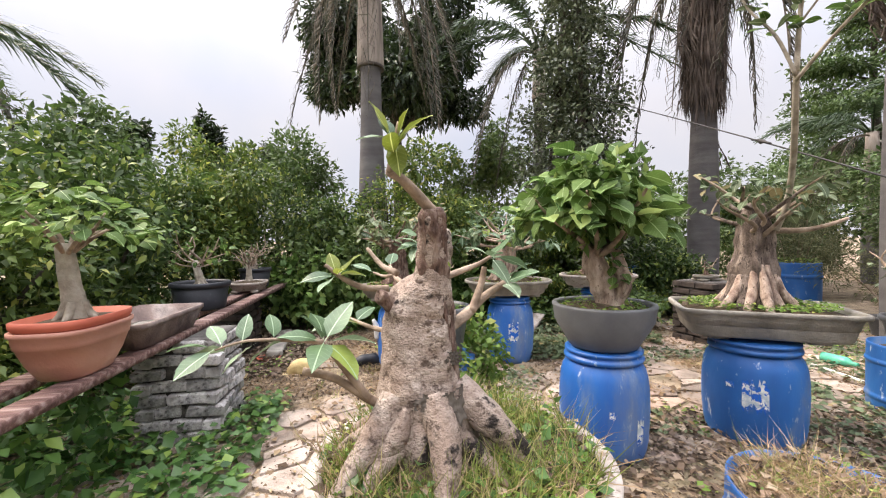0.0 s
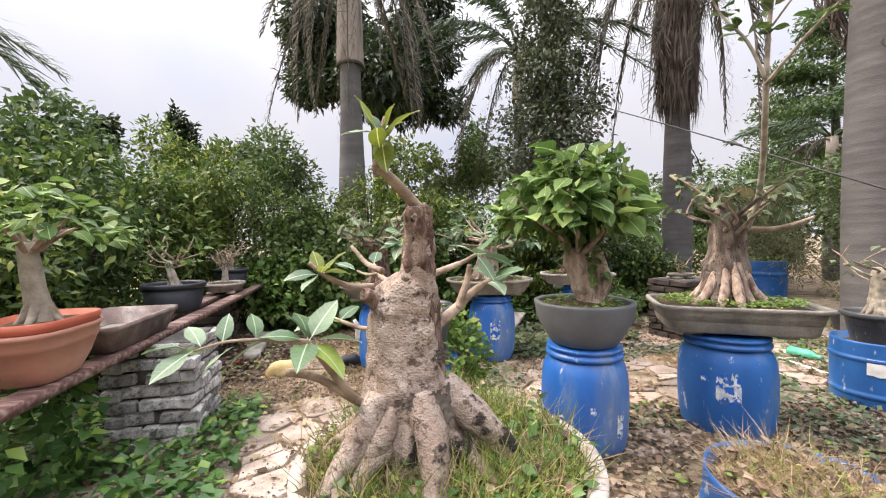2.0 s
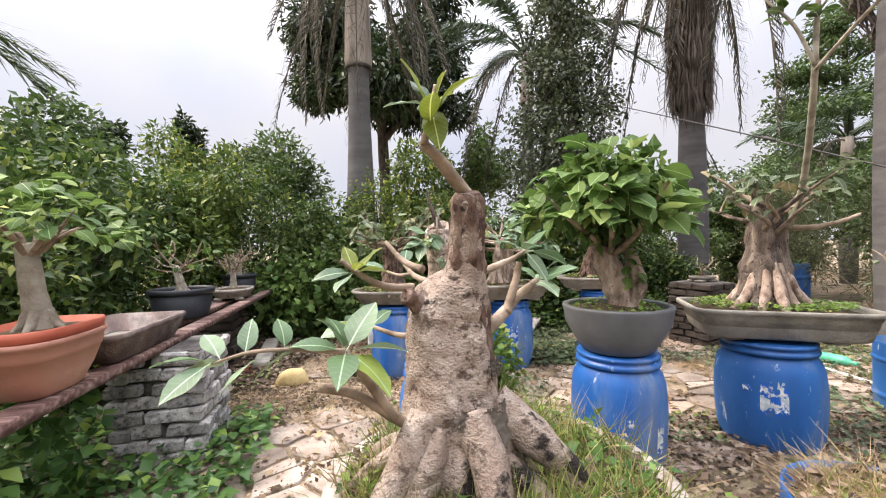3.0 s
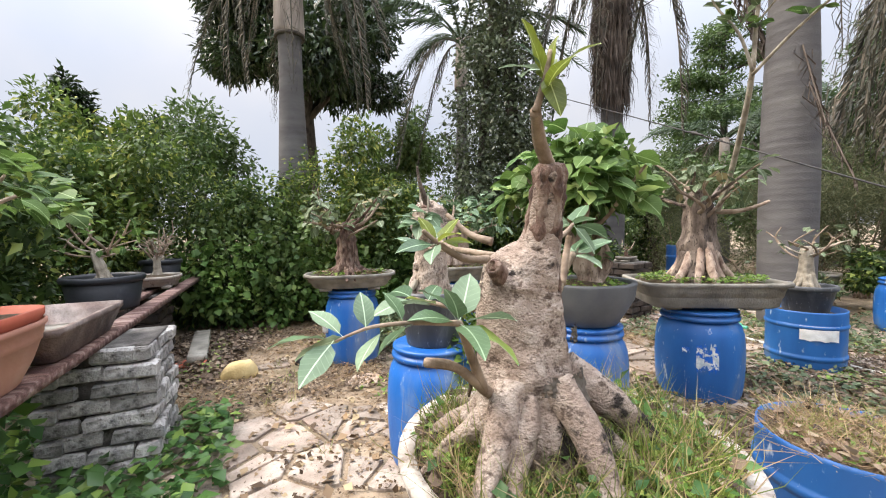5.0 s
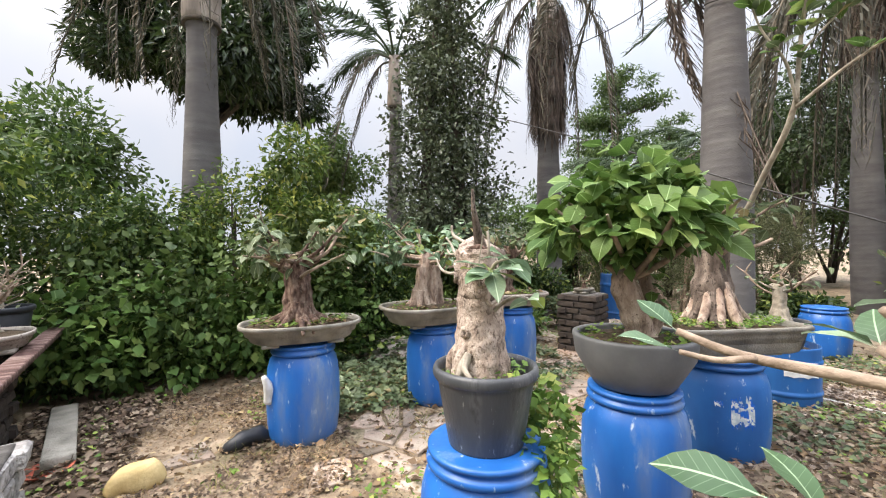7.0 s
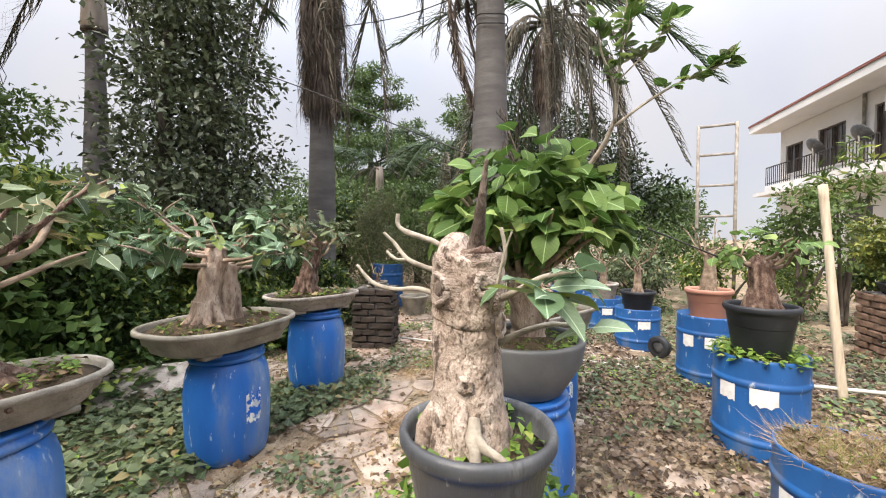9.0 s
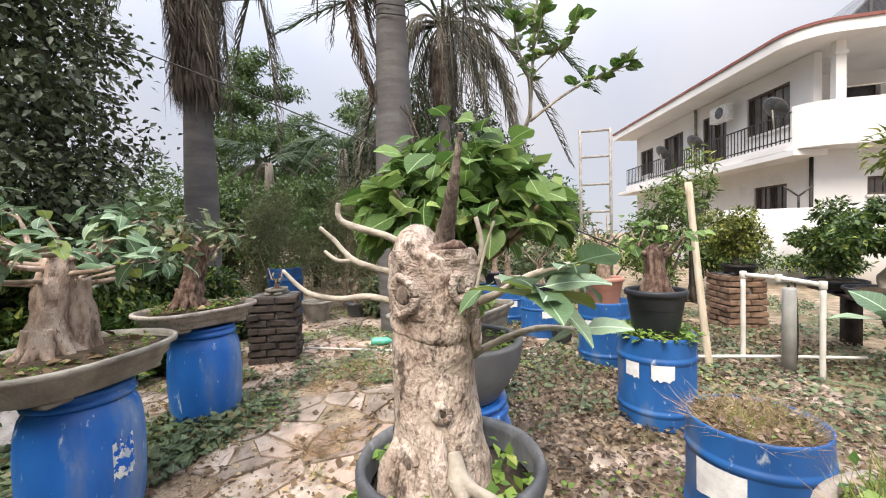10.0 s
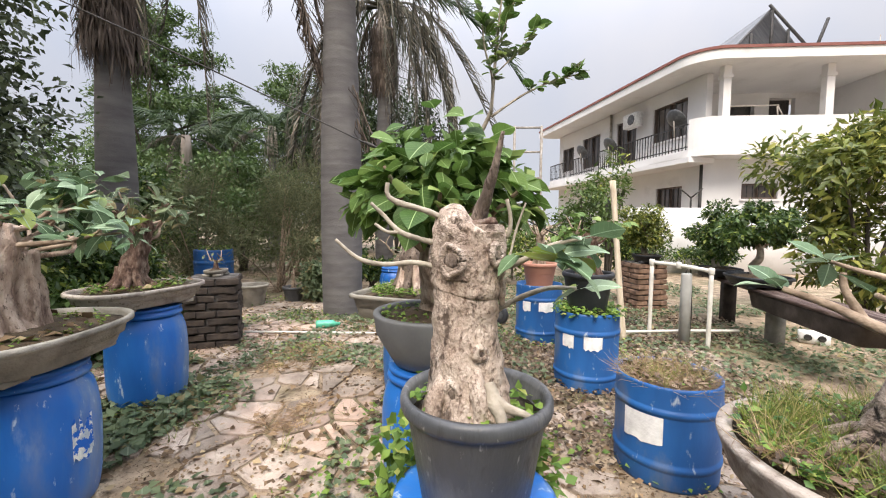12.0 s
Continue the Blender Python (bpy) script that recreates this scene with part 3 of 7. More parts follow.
def nursery_pot(x, y, z, r, h, mat, label, taper=0.74, name="nursery_pot"):
    d = empty(name, x, y, z, label, "plant pot", "nursery pots")
    prof = [(r * taper * 0.97, 0), (r * taper, 0.012), (r * (taper + (1 - taper) * 0.8), h * 0.78), (r * 0.955, h * 0.785), (r * 0.965, h - 0.045), (r * 1.03, h - 0.04), (r * 1.06, h - 0.028), (r * 1.06, h - 0.012), (r * 1.03, h), (r - 0.006, h), (r * 0.93, h - 0.02), (r * 0.9, h * 0.6)]
    Geo().lathe(prof, 44).make("pot_wall", mat, d)
    Geo().lathe([(r * 0.94, h - 0.06), (r * 0.5, h - 0.045), (0.01, h - 0.03)], 30).make("soil", M_POTSOIL, d)
    return d


# ---- leaves one by one ----
def leaf_mesh(name, mat, l=1.0, w=0.5, curl=0.25, fold=0.16, rows=5, wave=0.03):
    """A single broad leaf with a folded midrib and drooping tip, a short stalk included."""
    V, F = [], []
    for i in range(rows + 1):
        t = i / rows
        y = 0.12 + t * (l - 0.12)
        z = -curl * t * t * l + 0.1 * t
        wd = w * math.sin(math.pi * (t ** 0.8)) ** 0.75 * 0.5 if 0 < t < 1 else 0.004
        e = fold * wd + wave * math.sin(9 * t)
        V += [(-wd, y, z + e), (0, y, z), (wd, y, z + fold * wd - wave * math.sin(7 * t))]
    for i in range(rows):
        a = 3 * i
        F += [(a, a + 1, a + 4, a + 3), (a + 1, a + 2, a + 5, a + 4)]
    n = len(V)
    V += [(-0.008, 0, 0), (0.008, 0, 0), (0.006, 0.13, 0.004), (-0.006, 0.13, 0.004)]
    F += [(n, n + 1, n + 2, n + 3)]
    me = bpy.data.meshes.new(name)
    me.from_pydata(V, [], F)
    me.polygons.foreach_set("use_smooth", np.ones(len(me.polygons), dtype=bool))
    me.materials.append(mat)
    return me


LEAVES = {
    "fig": [leaf_mesh("leaf", M_FICUS, 1, 0.5, 0.3), leaf_mesh("leaf", M_FICUS, 1, 0.56, 0.12), leaf_mesh("leaf", M_PALE, 1, 0.5, 0.25)],
    "glossy": [leaf_mesh("leaf", M_FICUSG, 1, 0.5, 0.1), leaf_mesh("leaf", M_FICUSG, 1, 0.42, 0.35)],
    "pale": [leaf_mesh("leaf", M_PALE, 1, 0.46, 0.2), leaf_mesh("leaf", M_FICUS, 1, 0.48, 0.3)],
    "broad": [leaf_mesh("leaf", M_BOWLL, 1, 0.72, 0.2), leaf_mesh("leaf", M_BOWLL, 1, 0.8, 0.4), leaf_mesh("leaf", M_BOWLL, 1, 0.66, 0.05)],
    "dull": [leaf_mesh("leaf", M_DULL, 1, 0.55, 0.3), leaf_mesh("leaf", M_DULL, 1, 0.6, 0.15)],
}
RND = random.Random(11)


def leaf(parent, kind, p, az, el, size, roll=0.0, which=None):
    """One leaf at p (in its plant's space), pointing to compass az (0 = +x) and rising by el degrees."""
    ms = LEAVES[kind]
    ob = new("leaf", ms[RND.randrange(len(ms)) if which is None else which])
    ob.parent = parent
    ob.matrix_basis = Matrix.Translation(p) @ pose(0, 0, 0, 0, 0, az - 90) @ pose(0, 0, 0, el, 0, 0) @ pose(0, 0, 0, 0, roll, 0) @ Matrix.Scale(size, 4)
    return ob


def tuft(parent, kind, p, n, size, up=25, spread=1.0):
    """A whorl of leaves round the end of a shoot."""
    a0 = RND.uniform(0, 360)
    for i in range(n):
        leaf(parent, kind, Vector(p) + Vector((RND.uniform(-1, 1), RND.uniform(-1, 1), RND.uniform(-1, 1))) * 0.012 * spread, a0 + i * 137.5 + RND.uniform(-20, 20), up + RND.uniform(-45, 40), size * RND.uniform(0.65, 1.15), RND.uniform(-40, 40))


def tree_thing(name, x, y, z, label, category="bonsai", rz=0.0):
    return empty(name, x, y, z, label, category, "bonsai trees" if category == "bonsai" else "", rz)


def limb(tree, pts, r0, r1, mat, name="branch", seg=8, rough=0.12, freq=18):
    n = len(pts)
    return Geo().tube(pts, [r0 + (r1 - r0) * (i / (n - 1)) for i in range(n)], seg, 5, rough, freq, seed=RND.uniform(0, 9)).make(name, mat, tree)


def roots(tree, n, r0, reach, drop, mat, a0=0.0, zs=0.1, flare=0.03):
    """Surface roots that spread from the foot of a trunk."""
    for i in range(n):
        a = a0 + 2 * math.pi * i / n + RND.uniform(-0.25, 0.25)
        k = reach * RND.uniform(0.75, 1.2)
        c, s = math.cos(a), math.sin(a)
        b = RND.uniform(-0.3, 0.3)
        pts = [(c * r0 * 0.55, s * r0 * 0.55, zs * 1.5), (c * r0 * 1.0, s * r0 * 1.0, zs * 0.6), (c * (r0 + k * 0.45) - s * b * k * 0.2, s * (r0 + k * 0.45) + c * b * k * 0.2, zs * 0.12), (c * (r0 + k) - s * b * k * 0.4, s * (r0 + k) + c * b * k * 0.4, -drop)]
        Geo().tube(pts, [flare * 1.5, flare * 1.2, flare * 0.75, flare * 0.3], 8, 5, 0.2, 16, seed=i).make("root", mat, tree)


def grass_patch(name, P, n_per, hgt, mat, parent=None, width=0.004, lean=0.6):
    """Upright blades at the places P (rows of x, y, z)."""
    P = np.repeat(np.asarray(P, dtype=float), n_per, axis=0)
    n = len(P)
    P = P + np.c_[RNG.normal(size=(n, 2)) * 0.018, np.zeros(n)]
    D = np.c_[RNG.normal(size=(n, 2)) * lean, np.ones(n)]
    N = np.c_[RNG.normal(size=(n, 2)), np.zeros(n)]
    L = hgt * (0.45 + 0.85 * RNG.random(n))
    return scatter(name, P, D, N, L, np.full(n, width), mat, parent, BLADE_V, BLADE_F)


def weeds(name, P, size, mat, parent=None, rise=0.03):
    """Small flat-lying leaves over the places P."""
    P = np.asarray(P, dtype=float)
    n = len(P)
    P = P + np.c_[np.zeros((n, 2)), rise * RNG.random(n)]
    D = np.c_[RNG.normal(size=(n, 2)), 0.25 * RNG.normal(size=n)]
    N = np.c_[RNG.normal(size=(n, 2)) * 0.45, np.ones(n)]
    L = size * (0.6 + 0.8 * RNG.random(n))
    return scatter(name, P, D, N, L, L * 0.7, mat, parent)


def ring_points(n, r0, r1, z, sx=1.0, sy=1.0, a0=0.0, a1=360.0):
    a = np.radians(RNG.uniform(a0, a1, n))
    r = np.sqrt(RNG.uniform(r0 * r0, r1 * r1, n))
    return np.c_[r * np.cos(a) * sx, r * np.sin(a) * sy, np.full(n, z)]




# ---- palms ----
def palm_trunk(tree, h, r0, r1, mat=M_PALM):
    prof, z = [], 0.0
    rg = random.Random(int(h * 100))
    while z < h:
        k = z / h
        r = r0 + (r1 - r0) * k + 0.03 * math.sin(k * 5)
        prof += [(r, z), (r + 0.0016, z + 0.01), (r, z + 0.02)]
        z += rg.uniform(0.07, 0.13)
    prof.append((r1, h))
    return Geo().lathe(prof, 28).make("trunk", mat, tree)


def frond_mesh(name, mat, length, n, leaflet, droop, hang=0.6, rg=None, width=0.03, start=0.2):
    """One feather leaf: an arching midrib along +x with hanging leaflets on both sides."""
    rg = rg or np.random.default_rng(3)
    t = np.linspace(0, 1, 14)
    sp = np.c_[length * (t - 0.18 * droop * t ** 2), np.zeros(14), length * (0.25 * t * (1 - droop * 0.3) - droop * 0.75 * t ** 2.2)]
    g = Geo().tube([tuple(p) for p in sp[::2]] + [tuple(sp[-1])], [0.028 * (1 - 0.8 * k) for k in np.linspace(0, 1, 8)], 5, 2)
    u = np.repeat(np.linspace(start, 1, n), 2) + rg.normal(size=2 * n) * 0.004
    P = np.c_[np.interp(u, t, sp[:, 0]), np.zeros(2 * n), np.interp(u, t, sp[:, 2])]
    side = np.tile((1.0, -1.0), n)
    D = np.c_[0.55 + 0.2 * rg.normal(size=2 * n), side * (0.8 - 0.35 * hang) + 0.12 * rg.normal(size=2 * n), -hang + 0.25 * rg.normal(size=2 * n)]
    N = np.c_[np.zeros(2 * n), side * 0.4, np.ones(2 * n)]
    L = leaflet * np.sin(np.pi * np.clip((u - start) / (1.04 - start), 0.06, 1) ** 0.7) ** 0.5 * (0.8 + 0.4 * rg.random(2 * n))
    D = D / np.linalg.norm(D, axis=1, keepdims=True)
    X = np.cross(D, N)
    X /= np.linalg.norm(X, axis=1, keepdims=True)
    Z = np.cross(X, D)
    V = P[:, None] + X[:, None] * (BLADE_V[None, :, 0:1] * width) + D[:, None] * (BLADE_V[None, :, 1:2] * L[:, None, None]) + Z[:, None] * (BLADE_V[None, :, 2:3] * L[:, None, None] * (1 + hang))
    for k in range(len(P)):
        g.add(V[k], [tuple(f) for f in BLADE_F])
    me = bpy.data.meshes.new(name)
    me.from_pydata(g.V, [], g.F)
    me.materials.append(mat)
    return me


FR_GREEN = [frond_mesh("frond", M_FROND, 2.4, 70, 0.55, d, 0.7, np.random.default_rng(i)) for i, d in enumerate((0.9, 1.25, 1.6))]
FR_DRY = [frond_mesh("frond", M_FRONDD, 2.3, 70, 0.6, d, 1.1, np.random.default_rng(9 + i), 0.024) for i, d in enumerate((1.9, 2.3))]
FR_DEAD = [frond_mesh("dead_frond", M_FIBRE, 2.2, 60, 0.5, d, 1.3, np.random.default_rng(19 + i), 0.022) for i, d in enumerate((2.0, 2.5))]


def frond(tree, meshes, z, az, el, scale, rg):
    ob = new("frond", meshes[rg.randrange(len(meshes))])
    ob.parent = tree
    ob.matrix_basis = Matrix.Translation((0.1 * math.cos(radians(az)), 0.1 * math.sin(radians(az)), z)) @ pose(0, 0, 0, 0, -el, az) @ Matrix.Scale(scale, 4)
    return ob


def palm(x, y, h, r0, r1, label, green=9, dry=6, sheath=1.3, seed=0, scale=1.0, skirt=0.0, rot=0.0):
    """A feather palm; skirt is the length of the dead fibre that wraps the trunk below the crown."""
    tree = empty("palm_tree", x, y, 0, label, "palm tree", "tall palms")
    rg = random.Random(seed)
    palm_trunk(tree, h, r0, r1)
    if sheath:
        prof = [(r1 * 1.06, h - 0.02), (r1 * 1.12, h + 0.1), (r1 * 1.0, h + sheath * 0.5), (r1 * 0.8, h + sheath)]
        Geo().lathe(prof, 22, wobble=0.04).make("sheath", M_SHEATH, tree, "dry pale leaf sheath")
        Geo().lathe([(r1 * 1.08, h - 0.03), (r1 * 1.15, h - 0.02), (r1 * 1.15, h + 0.02), (r1 * 1.08, h + 0.03)], 22).make("sheath_rim", M_WOODD, tree)
    if skirt:
        n = int(900 * skirt)
        a = RNG.uniform(0, 2 * np.pi, n)
        zz = h + sheath * 0.4 - skirt * RNG.random(n) ** 0.8 + 0.5
        rr = (r1 * 1.08 + 0.1 * RNG.random(n)) * (0.85 + 0.3 * (zz - (h - skirt)) / (skirt + 0.5))
        P = np.c_[rr * np.cos(a), rr * np.sin(a), zz]
        D = np.c_[0.14 * np.cos(a) + 0.1 * RNG.normal(size=n), 0.14 * np.sin(a) + 0.1 * RNG.normal(size=n), -np.ones(n)]
        N = np.c_[np.cos(a), np.sin(a), np.zeros(n)]
        scatter("dead_skirt", P, D, N, RNG.uniform(0.3, 0.8, n), RNG.uniform(0.012, 0.04, n), M_FIBRE, tree, BLADE_V, BLADE_F)["label"] = "hanging dead brown palm fibre"
    top = h + sheath
    for i in range(green):
        frond(tree, FR_GREEN, top, rot + 360 * i / max(green, 1) + rg.uniform(-15, 15), rg.uniform(15, 60), scale * rg.uniform(0.9, 1.15), rg)
    for i in range(dry):
        frond(tree, FR_DRY, top - 0.1, rot + 25 + 360 * i / max(dry, 1) + rg.uniform(-15, 15), rg.uniform(-10, 20), scale * rg.uniform(0.85, 1.1), rg)
    return tree


# ---- trees and hedges ----
def bush(x, y, blobs, n, size, mat, label, category="shrub", name="shrub", stems=4, aspect=0.45, droop=0.25, height=1.0, shell=0.55, trunk_mat=M_WOODD, stem_r=0.03):
    """A shrub: a few stems and a crown of leaves in uneven clumps (blobs in its own space)."""
    t = empty(name, x, y, 0, label, category)
    B = np.array(blobs)
    for i in range(stems):
        q = B[RND.randrange(len(B))]
        g = Geo().tube([(RND.uniform(-0.1, 0.1), RND.uniform(-0.1, 0.1), -0.02), (q[0] * 0.35, q[1] * 0.35, q[2] * 0.45), (q[0] * 0.8, q[1] * 0.8, q[2] * 0.85), (q[0], q[1], q[2])], [stem_r, stem_r * 0.8, stem_r * 0.5, stem_r * 0.25], 6, 4, 0.1, 8)
        g.make("stem", trunk_mat, t)
    cloud_leaves("crown", blobs, n, size, mat, t, aspect, droop, shell)
    return t


# ---- palms, trees, hedges ----
PA = palm(-1.44, 7.6, 4.42, 0.235, 0.21, "tall grey palm with a dry sheath and drooping fronds", 8, 14, 2.1, 1, 0.78)
PB = palm(4.52, 7.74, 5.0, 0.225, 0.2, "grey ringed palm wrapped in hanging dead brown fronds", 8, 5, 1.6, 2, 1.0, skirt=2.3)
PD = palm(4.72, 4.5, 6.0, 0.275, 0.21, "thick grey palm trunk with rings and drooping dry fronds", 7, 12, 1.6, 3, 1.0)
palm(10.2, 5.1, 5.6, 0.24, 0.19, "palm with a pale sheath and grey hanging dry fronds", 7, 20, 1.7, 4, 1.5, skirt=1.6)
palm(2.06, 10.1, 4.6, 0.19, 0.15, "slender palm with arching green fronds beside a leafy tree", 10, 4, 1.2, 5, 1.0)
palm(12.5, 9.5, 3.6, 0.2, 0.16, "short palm with dense green fronds among trees", 12, 4, 1.0, 6, 0.95)
palm(11.0, 11.5, 3.0, 0.18, 0.15, "short palm with dense green fronds among trees", 12, 4, 1.0, 7, 0.85)
palm(-8.3, 6.0, 3.5, 0.2, 0.16, "palm with grey-green fronds past the hedge", 9, 5, 1.2, 8, 0.95)
for tree, z, r in ((PD, 4.42, 0.25), (PD, 4.55, 0.25)):
    Geo().tube([(r * math.cos(a), r * math.sin(a), z + 0.02 * math.sin(3 * a)) for a in np.linspace(0, 6.283, 14)], [0.009] * 14, 6, 2).make("tied_wire", M_IRON, tree)
for az, z, k in ((75, 5.7, 1.0), (100, 5.5, 0.95), (125, 5.8, 1.05), (60, 5.9, 0.9)):
    frond(PD, FR_DEAD, z, az, -30, k, random.Random(int(az)))
for az, z, k in ((200, 5.3, 0.8), (185, 5.6, 0.9), (215, 5.5, 0.85)):
    frond(PB, FR_DEAD, z, az, -35, k, random.Random(int(az)))

hedge_line = [(-3.0, -1.0, 2.0), (-3.0, 0.3, 2.1), (-3.1, 1.5, 2.2), (-3.1, 2.6, 2.3), (-3.2, 3.6, 2.4), (-3.3, 4.6, 2.5), (-3.2, 5.6, 2.6), (-2.7, 6.4, 2.6), (-1.9, 6.9, 2.5), (-1.0, 6.9, 2.2), (0.0, 7.0, 2.0), (1.0, 7.0, 1.7), (1.9, 7.1, 1.6), (3.1, 7.6, 1.5)]
for i, (hx, hy, hh) in enumerate(hedge_line):
    bush(hx, hy, clumps(0, 0, hh * 0.5, 0.8, 0.8, hh * 0.52, 20, 0.4, 40 + i) + [(0, 0, 0.35, 0.6, 0.6, 0.45)], 10500, 0.07 if i % 2 else 0.085, (M_HEDGEL, M_HEDGE, M_HEDGE)[i % 3], "dense green garden shrub in an overgrown hedge", stems=6)
for i, (hx, hy, hh, w) in enumerate(((-4.6, 3.0, 2.9, 0.9), (-4.8, 4.8, 3.1, 1.0), (-4.3, 7.2, 3.3, 0.9), (-3.3, 8.4, 3.6, 1.2), (-5.8, 9.5, 3.6, 1.2))):
    bush(hx, hy, clumps(0, 0, hh * 0.62, w, w, hh * 0.38, 18, 0.36, 90 + i), 7500, 0.1, M_FAR if i % 2 else M_HEDGEL, "taller leafy shrub rising behind the hedge", stems=6)
for i, (hx, hy, hh) in enumerate(((-5.6, 9.4, 4.2), (-4.4, 10.0, 4.0), (-6.8, 8.6, 4.3))):
    bush(hx, hy, clumps(0, 0, hh * 0.8, 0.35, 0.35, hh * 0.2, 9, 0.4, 120 + i), 1500, 0.13, M_MANGO, "young dark tree top above the hedge", "tree", "tree", 3)
bush(-0.1, 6.5, clumps(0, 0, 1.9, 0.8, 0.75, 1.05, 16, 0.34, 71), 9500, 0.08, M_HEDGEL, "tall bright green shrub behind the bonsai drums", stems=6)
bush(0.9, 14.5, clumps(0, 0, 3.6, 1.6, 1.5, 2.0, 18, 0.34, 73), 7000, 0.16, M_FARB, "pale green tree standing past the hedge", "tree", "tree", 5)
MANGO = bush(-1.9, 13.2, clumps(0, 0, 7.1, 3.3, 3.0, 2.6, 30, 0.33, 5), 42000, 0.23, M_MANGO, "large dark-leaved tree behind a palm", "tree", "tree", 0, 0.32, 0.5)
Geo().tube([(0, 0, -0.02), (0.05, 0.0, 2.5), (-0.05, 0.05, 5.0), (0, 0, 7.5)], [0.24, 0.2, 0.16, 0.08], 10, 5, 0.1, 4).make("trunk", M_WOODD, MANGO)
for a in range(6):
    Geo().tube([(0, 0, 4.6 + 0.15 * a), (0.9 * math.cos(a), 0.9 * math.sin(a), 5.6 + 0.15 * a), (1.9 * math.cos(a + 0.3), 1.9 * math.sin(a + 0.3), 6.6 + 0.2 * a)], [0.1, 0.07, 0.03], 7, 4, 0.1, 6).make("limb", M_WOODD, MANGO)
cone = []
for k in range(26):
    z = 0.9 + k * 0.27
    w = np.interp(z, (0, 2.7, 4.5, 5.6, 7.8), (1.15, 1.12, 0.86, 0.6, 0.14))
    cone += [(w * 0.35 * math.sin(k * 2.4), w * 0.35 * math.cos(k * 2.4), z, w * 0.75, w * 0.75, 0.42), (w * 0.5 * math.sin(k * 3.9 + 1), w * 0.5 * math.cos(k * 3.9 + 1), z, w * 0.45, w * 0.45, 0.3)]
CT = bush(2.16, 7.55, cone, 24000, 0.085, M_CREEP, "tall conical tree covered in small creeper leaves", "tree", "tree", 0, 0.55, 0.2, shell=0.6)
for sx, sy in ((-0.35, 0.1), (0.15, -0.15), (0.42, 0.15)):
    Geo().tube([(sx * 0.8, sy, -0.02), (sx, sy, 1.5), (sx * 0.8, sy, 3.2), (sx * 0.4, sy * 0.5, 5.0), (0, 0, 7.0)], [0.1, 0.09, 0.075, 0.05, 0.02], 10, 5, 0.1, 5).make("trunk", M_WOODD, CT)


def layered_tree(x, y, h, w, n, seed, mat, label):
    """A tree with flat tiers of foliage."""
    t = empty("tree", x, y, 0, label, "tree")
    rg = random.Random(seed)
    Geo().tube([(0, 0, -0.02), (0.1, 0, h * 0.4), (0, 0.1, h * 0.75), (0.05, 0, h)], [0.18, 0.14, 0.09, 0.03], 8, 4).make("trunk", M_WOODD, t)
    B = []
    for k in range(9):
        z = h * (0.3 + 0.7 * k / 8)
        ww = w * (1.05 - 0.75 * k / 8)
        for j in range(5):
            a = rg.uniform(0, 6.28)
            q = rg.uniform(0.3, 0.85) * ww
            B.append((q * math.cos(a), q * math.sin(a), z + rg.uniform(-0.2, 0.2), ww * 0.4, ww * 0.4, 0.22))
            if j < 2:
                Geo().tube([(0, 0, z - 0.4), (q * 0.6 * math.cos(a), q * 0.6 * math.sin(a), z - 0.15), (q * math.cos(a), q * math.sin(a), z)], [0.06, 0.04, 0.015], 5, 3).make("limb", M_WOODD, t)
    cloud_leaves("crown", B, n, 0.16, mat, t, 0.4, 0.1, 0.8)
    return t


layered_tree(13.5, 14.0, 9.0, 3.6, 30000, 1, M_FAR, "tall tree with flat layered tiers of foliage")
layered_tree(18.0, 15.0, 7.6, 3.2, 18000, 2, M_FAR, "tree with layered tiers of foliage")
layered_tree(17.0, 11.0, 8.0, 3.4, 22000, 3, M_FAR, "broad tree with layered foliage")
for i, (tx, ty, th, tw, tm) in enumerate(((5.8, 12.5, 3.2, 1.6, M_FARB), (8.0, 12.0, 3.6, 1.8, M_FAR), (7.0, 9.6, 2.6, 1.3, M_HEDGE), (9.4, 8.8, 3.0, 1.5, M_FAR), (14.5, 8.2, 8.8, 2.2, M_FARD), (16.5, 6.0, 7.5, 2.4, M_MANGO), (13.1, 3.8, 5.2, 1.8, M_MANGO), (14.8, 2.2, 3.4, 1.3, M_FAR), (3.4, 15.0, 2.8, 1.6, M_FAR), (6.0, 17.5, 3.4, 2.2, M_FAR), (-8.0, 6.0, 3.6, 2.0, M_FAR), (-8.5, 1.5, 3.2, 2.0, M_FAR), (18.5, 9.0, 6.0, 2.6, M_FAR), (20.0, 15.0, 7.0, 3.2, M_FAR))):
    bush(tx, ty, clumps(0, 0, th * 0.55, tw, tw, th * 0.47, 20, 0.36, 200 + i), 8000, 0.13 if th < 4 else 0.17, tm, "leafy rounded garden tree with dense green foliage", "tree", "tree", 6, stem_r=0.06)
for i, (tx, ty, th, tw) in enumerate(((6.4, 6.3, 2.6, 1.05), (7.6, 5.6, 2.4, 0.9), (6.0, 7.6, 2.2, 1.0), (8.6, 7.0, 2.9, 1.1))):
    t = bush(tx, ty, clumps(0, 0, th * 0.52, tw, tw, th * 0.48, 22, 0.4, 240 + i), 9000, 0.09, M_WISP, "wispy grey-green shrub with fine needle leaves", stems=14, aspect=0.12, droop=-0.2, shell=0.9, stem_r=0.018, trunk_mat=M_TWIG)
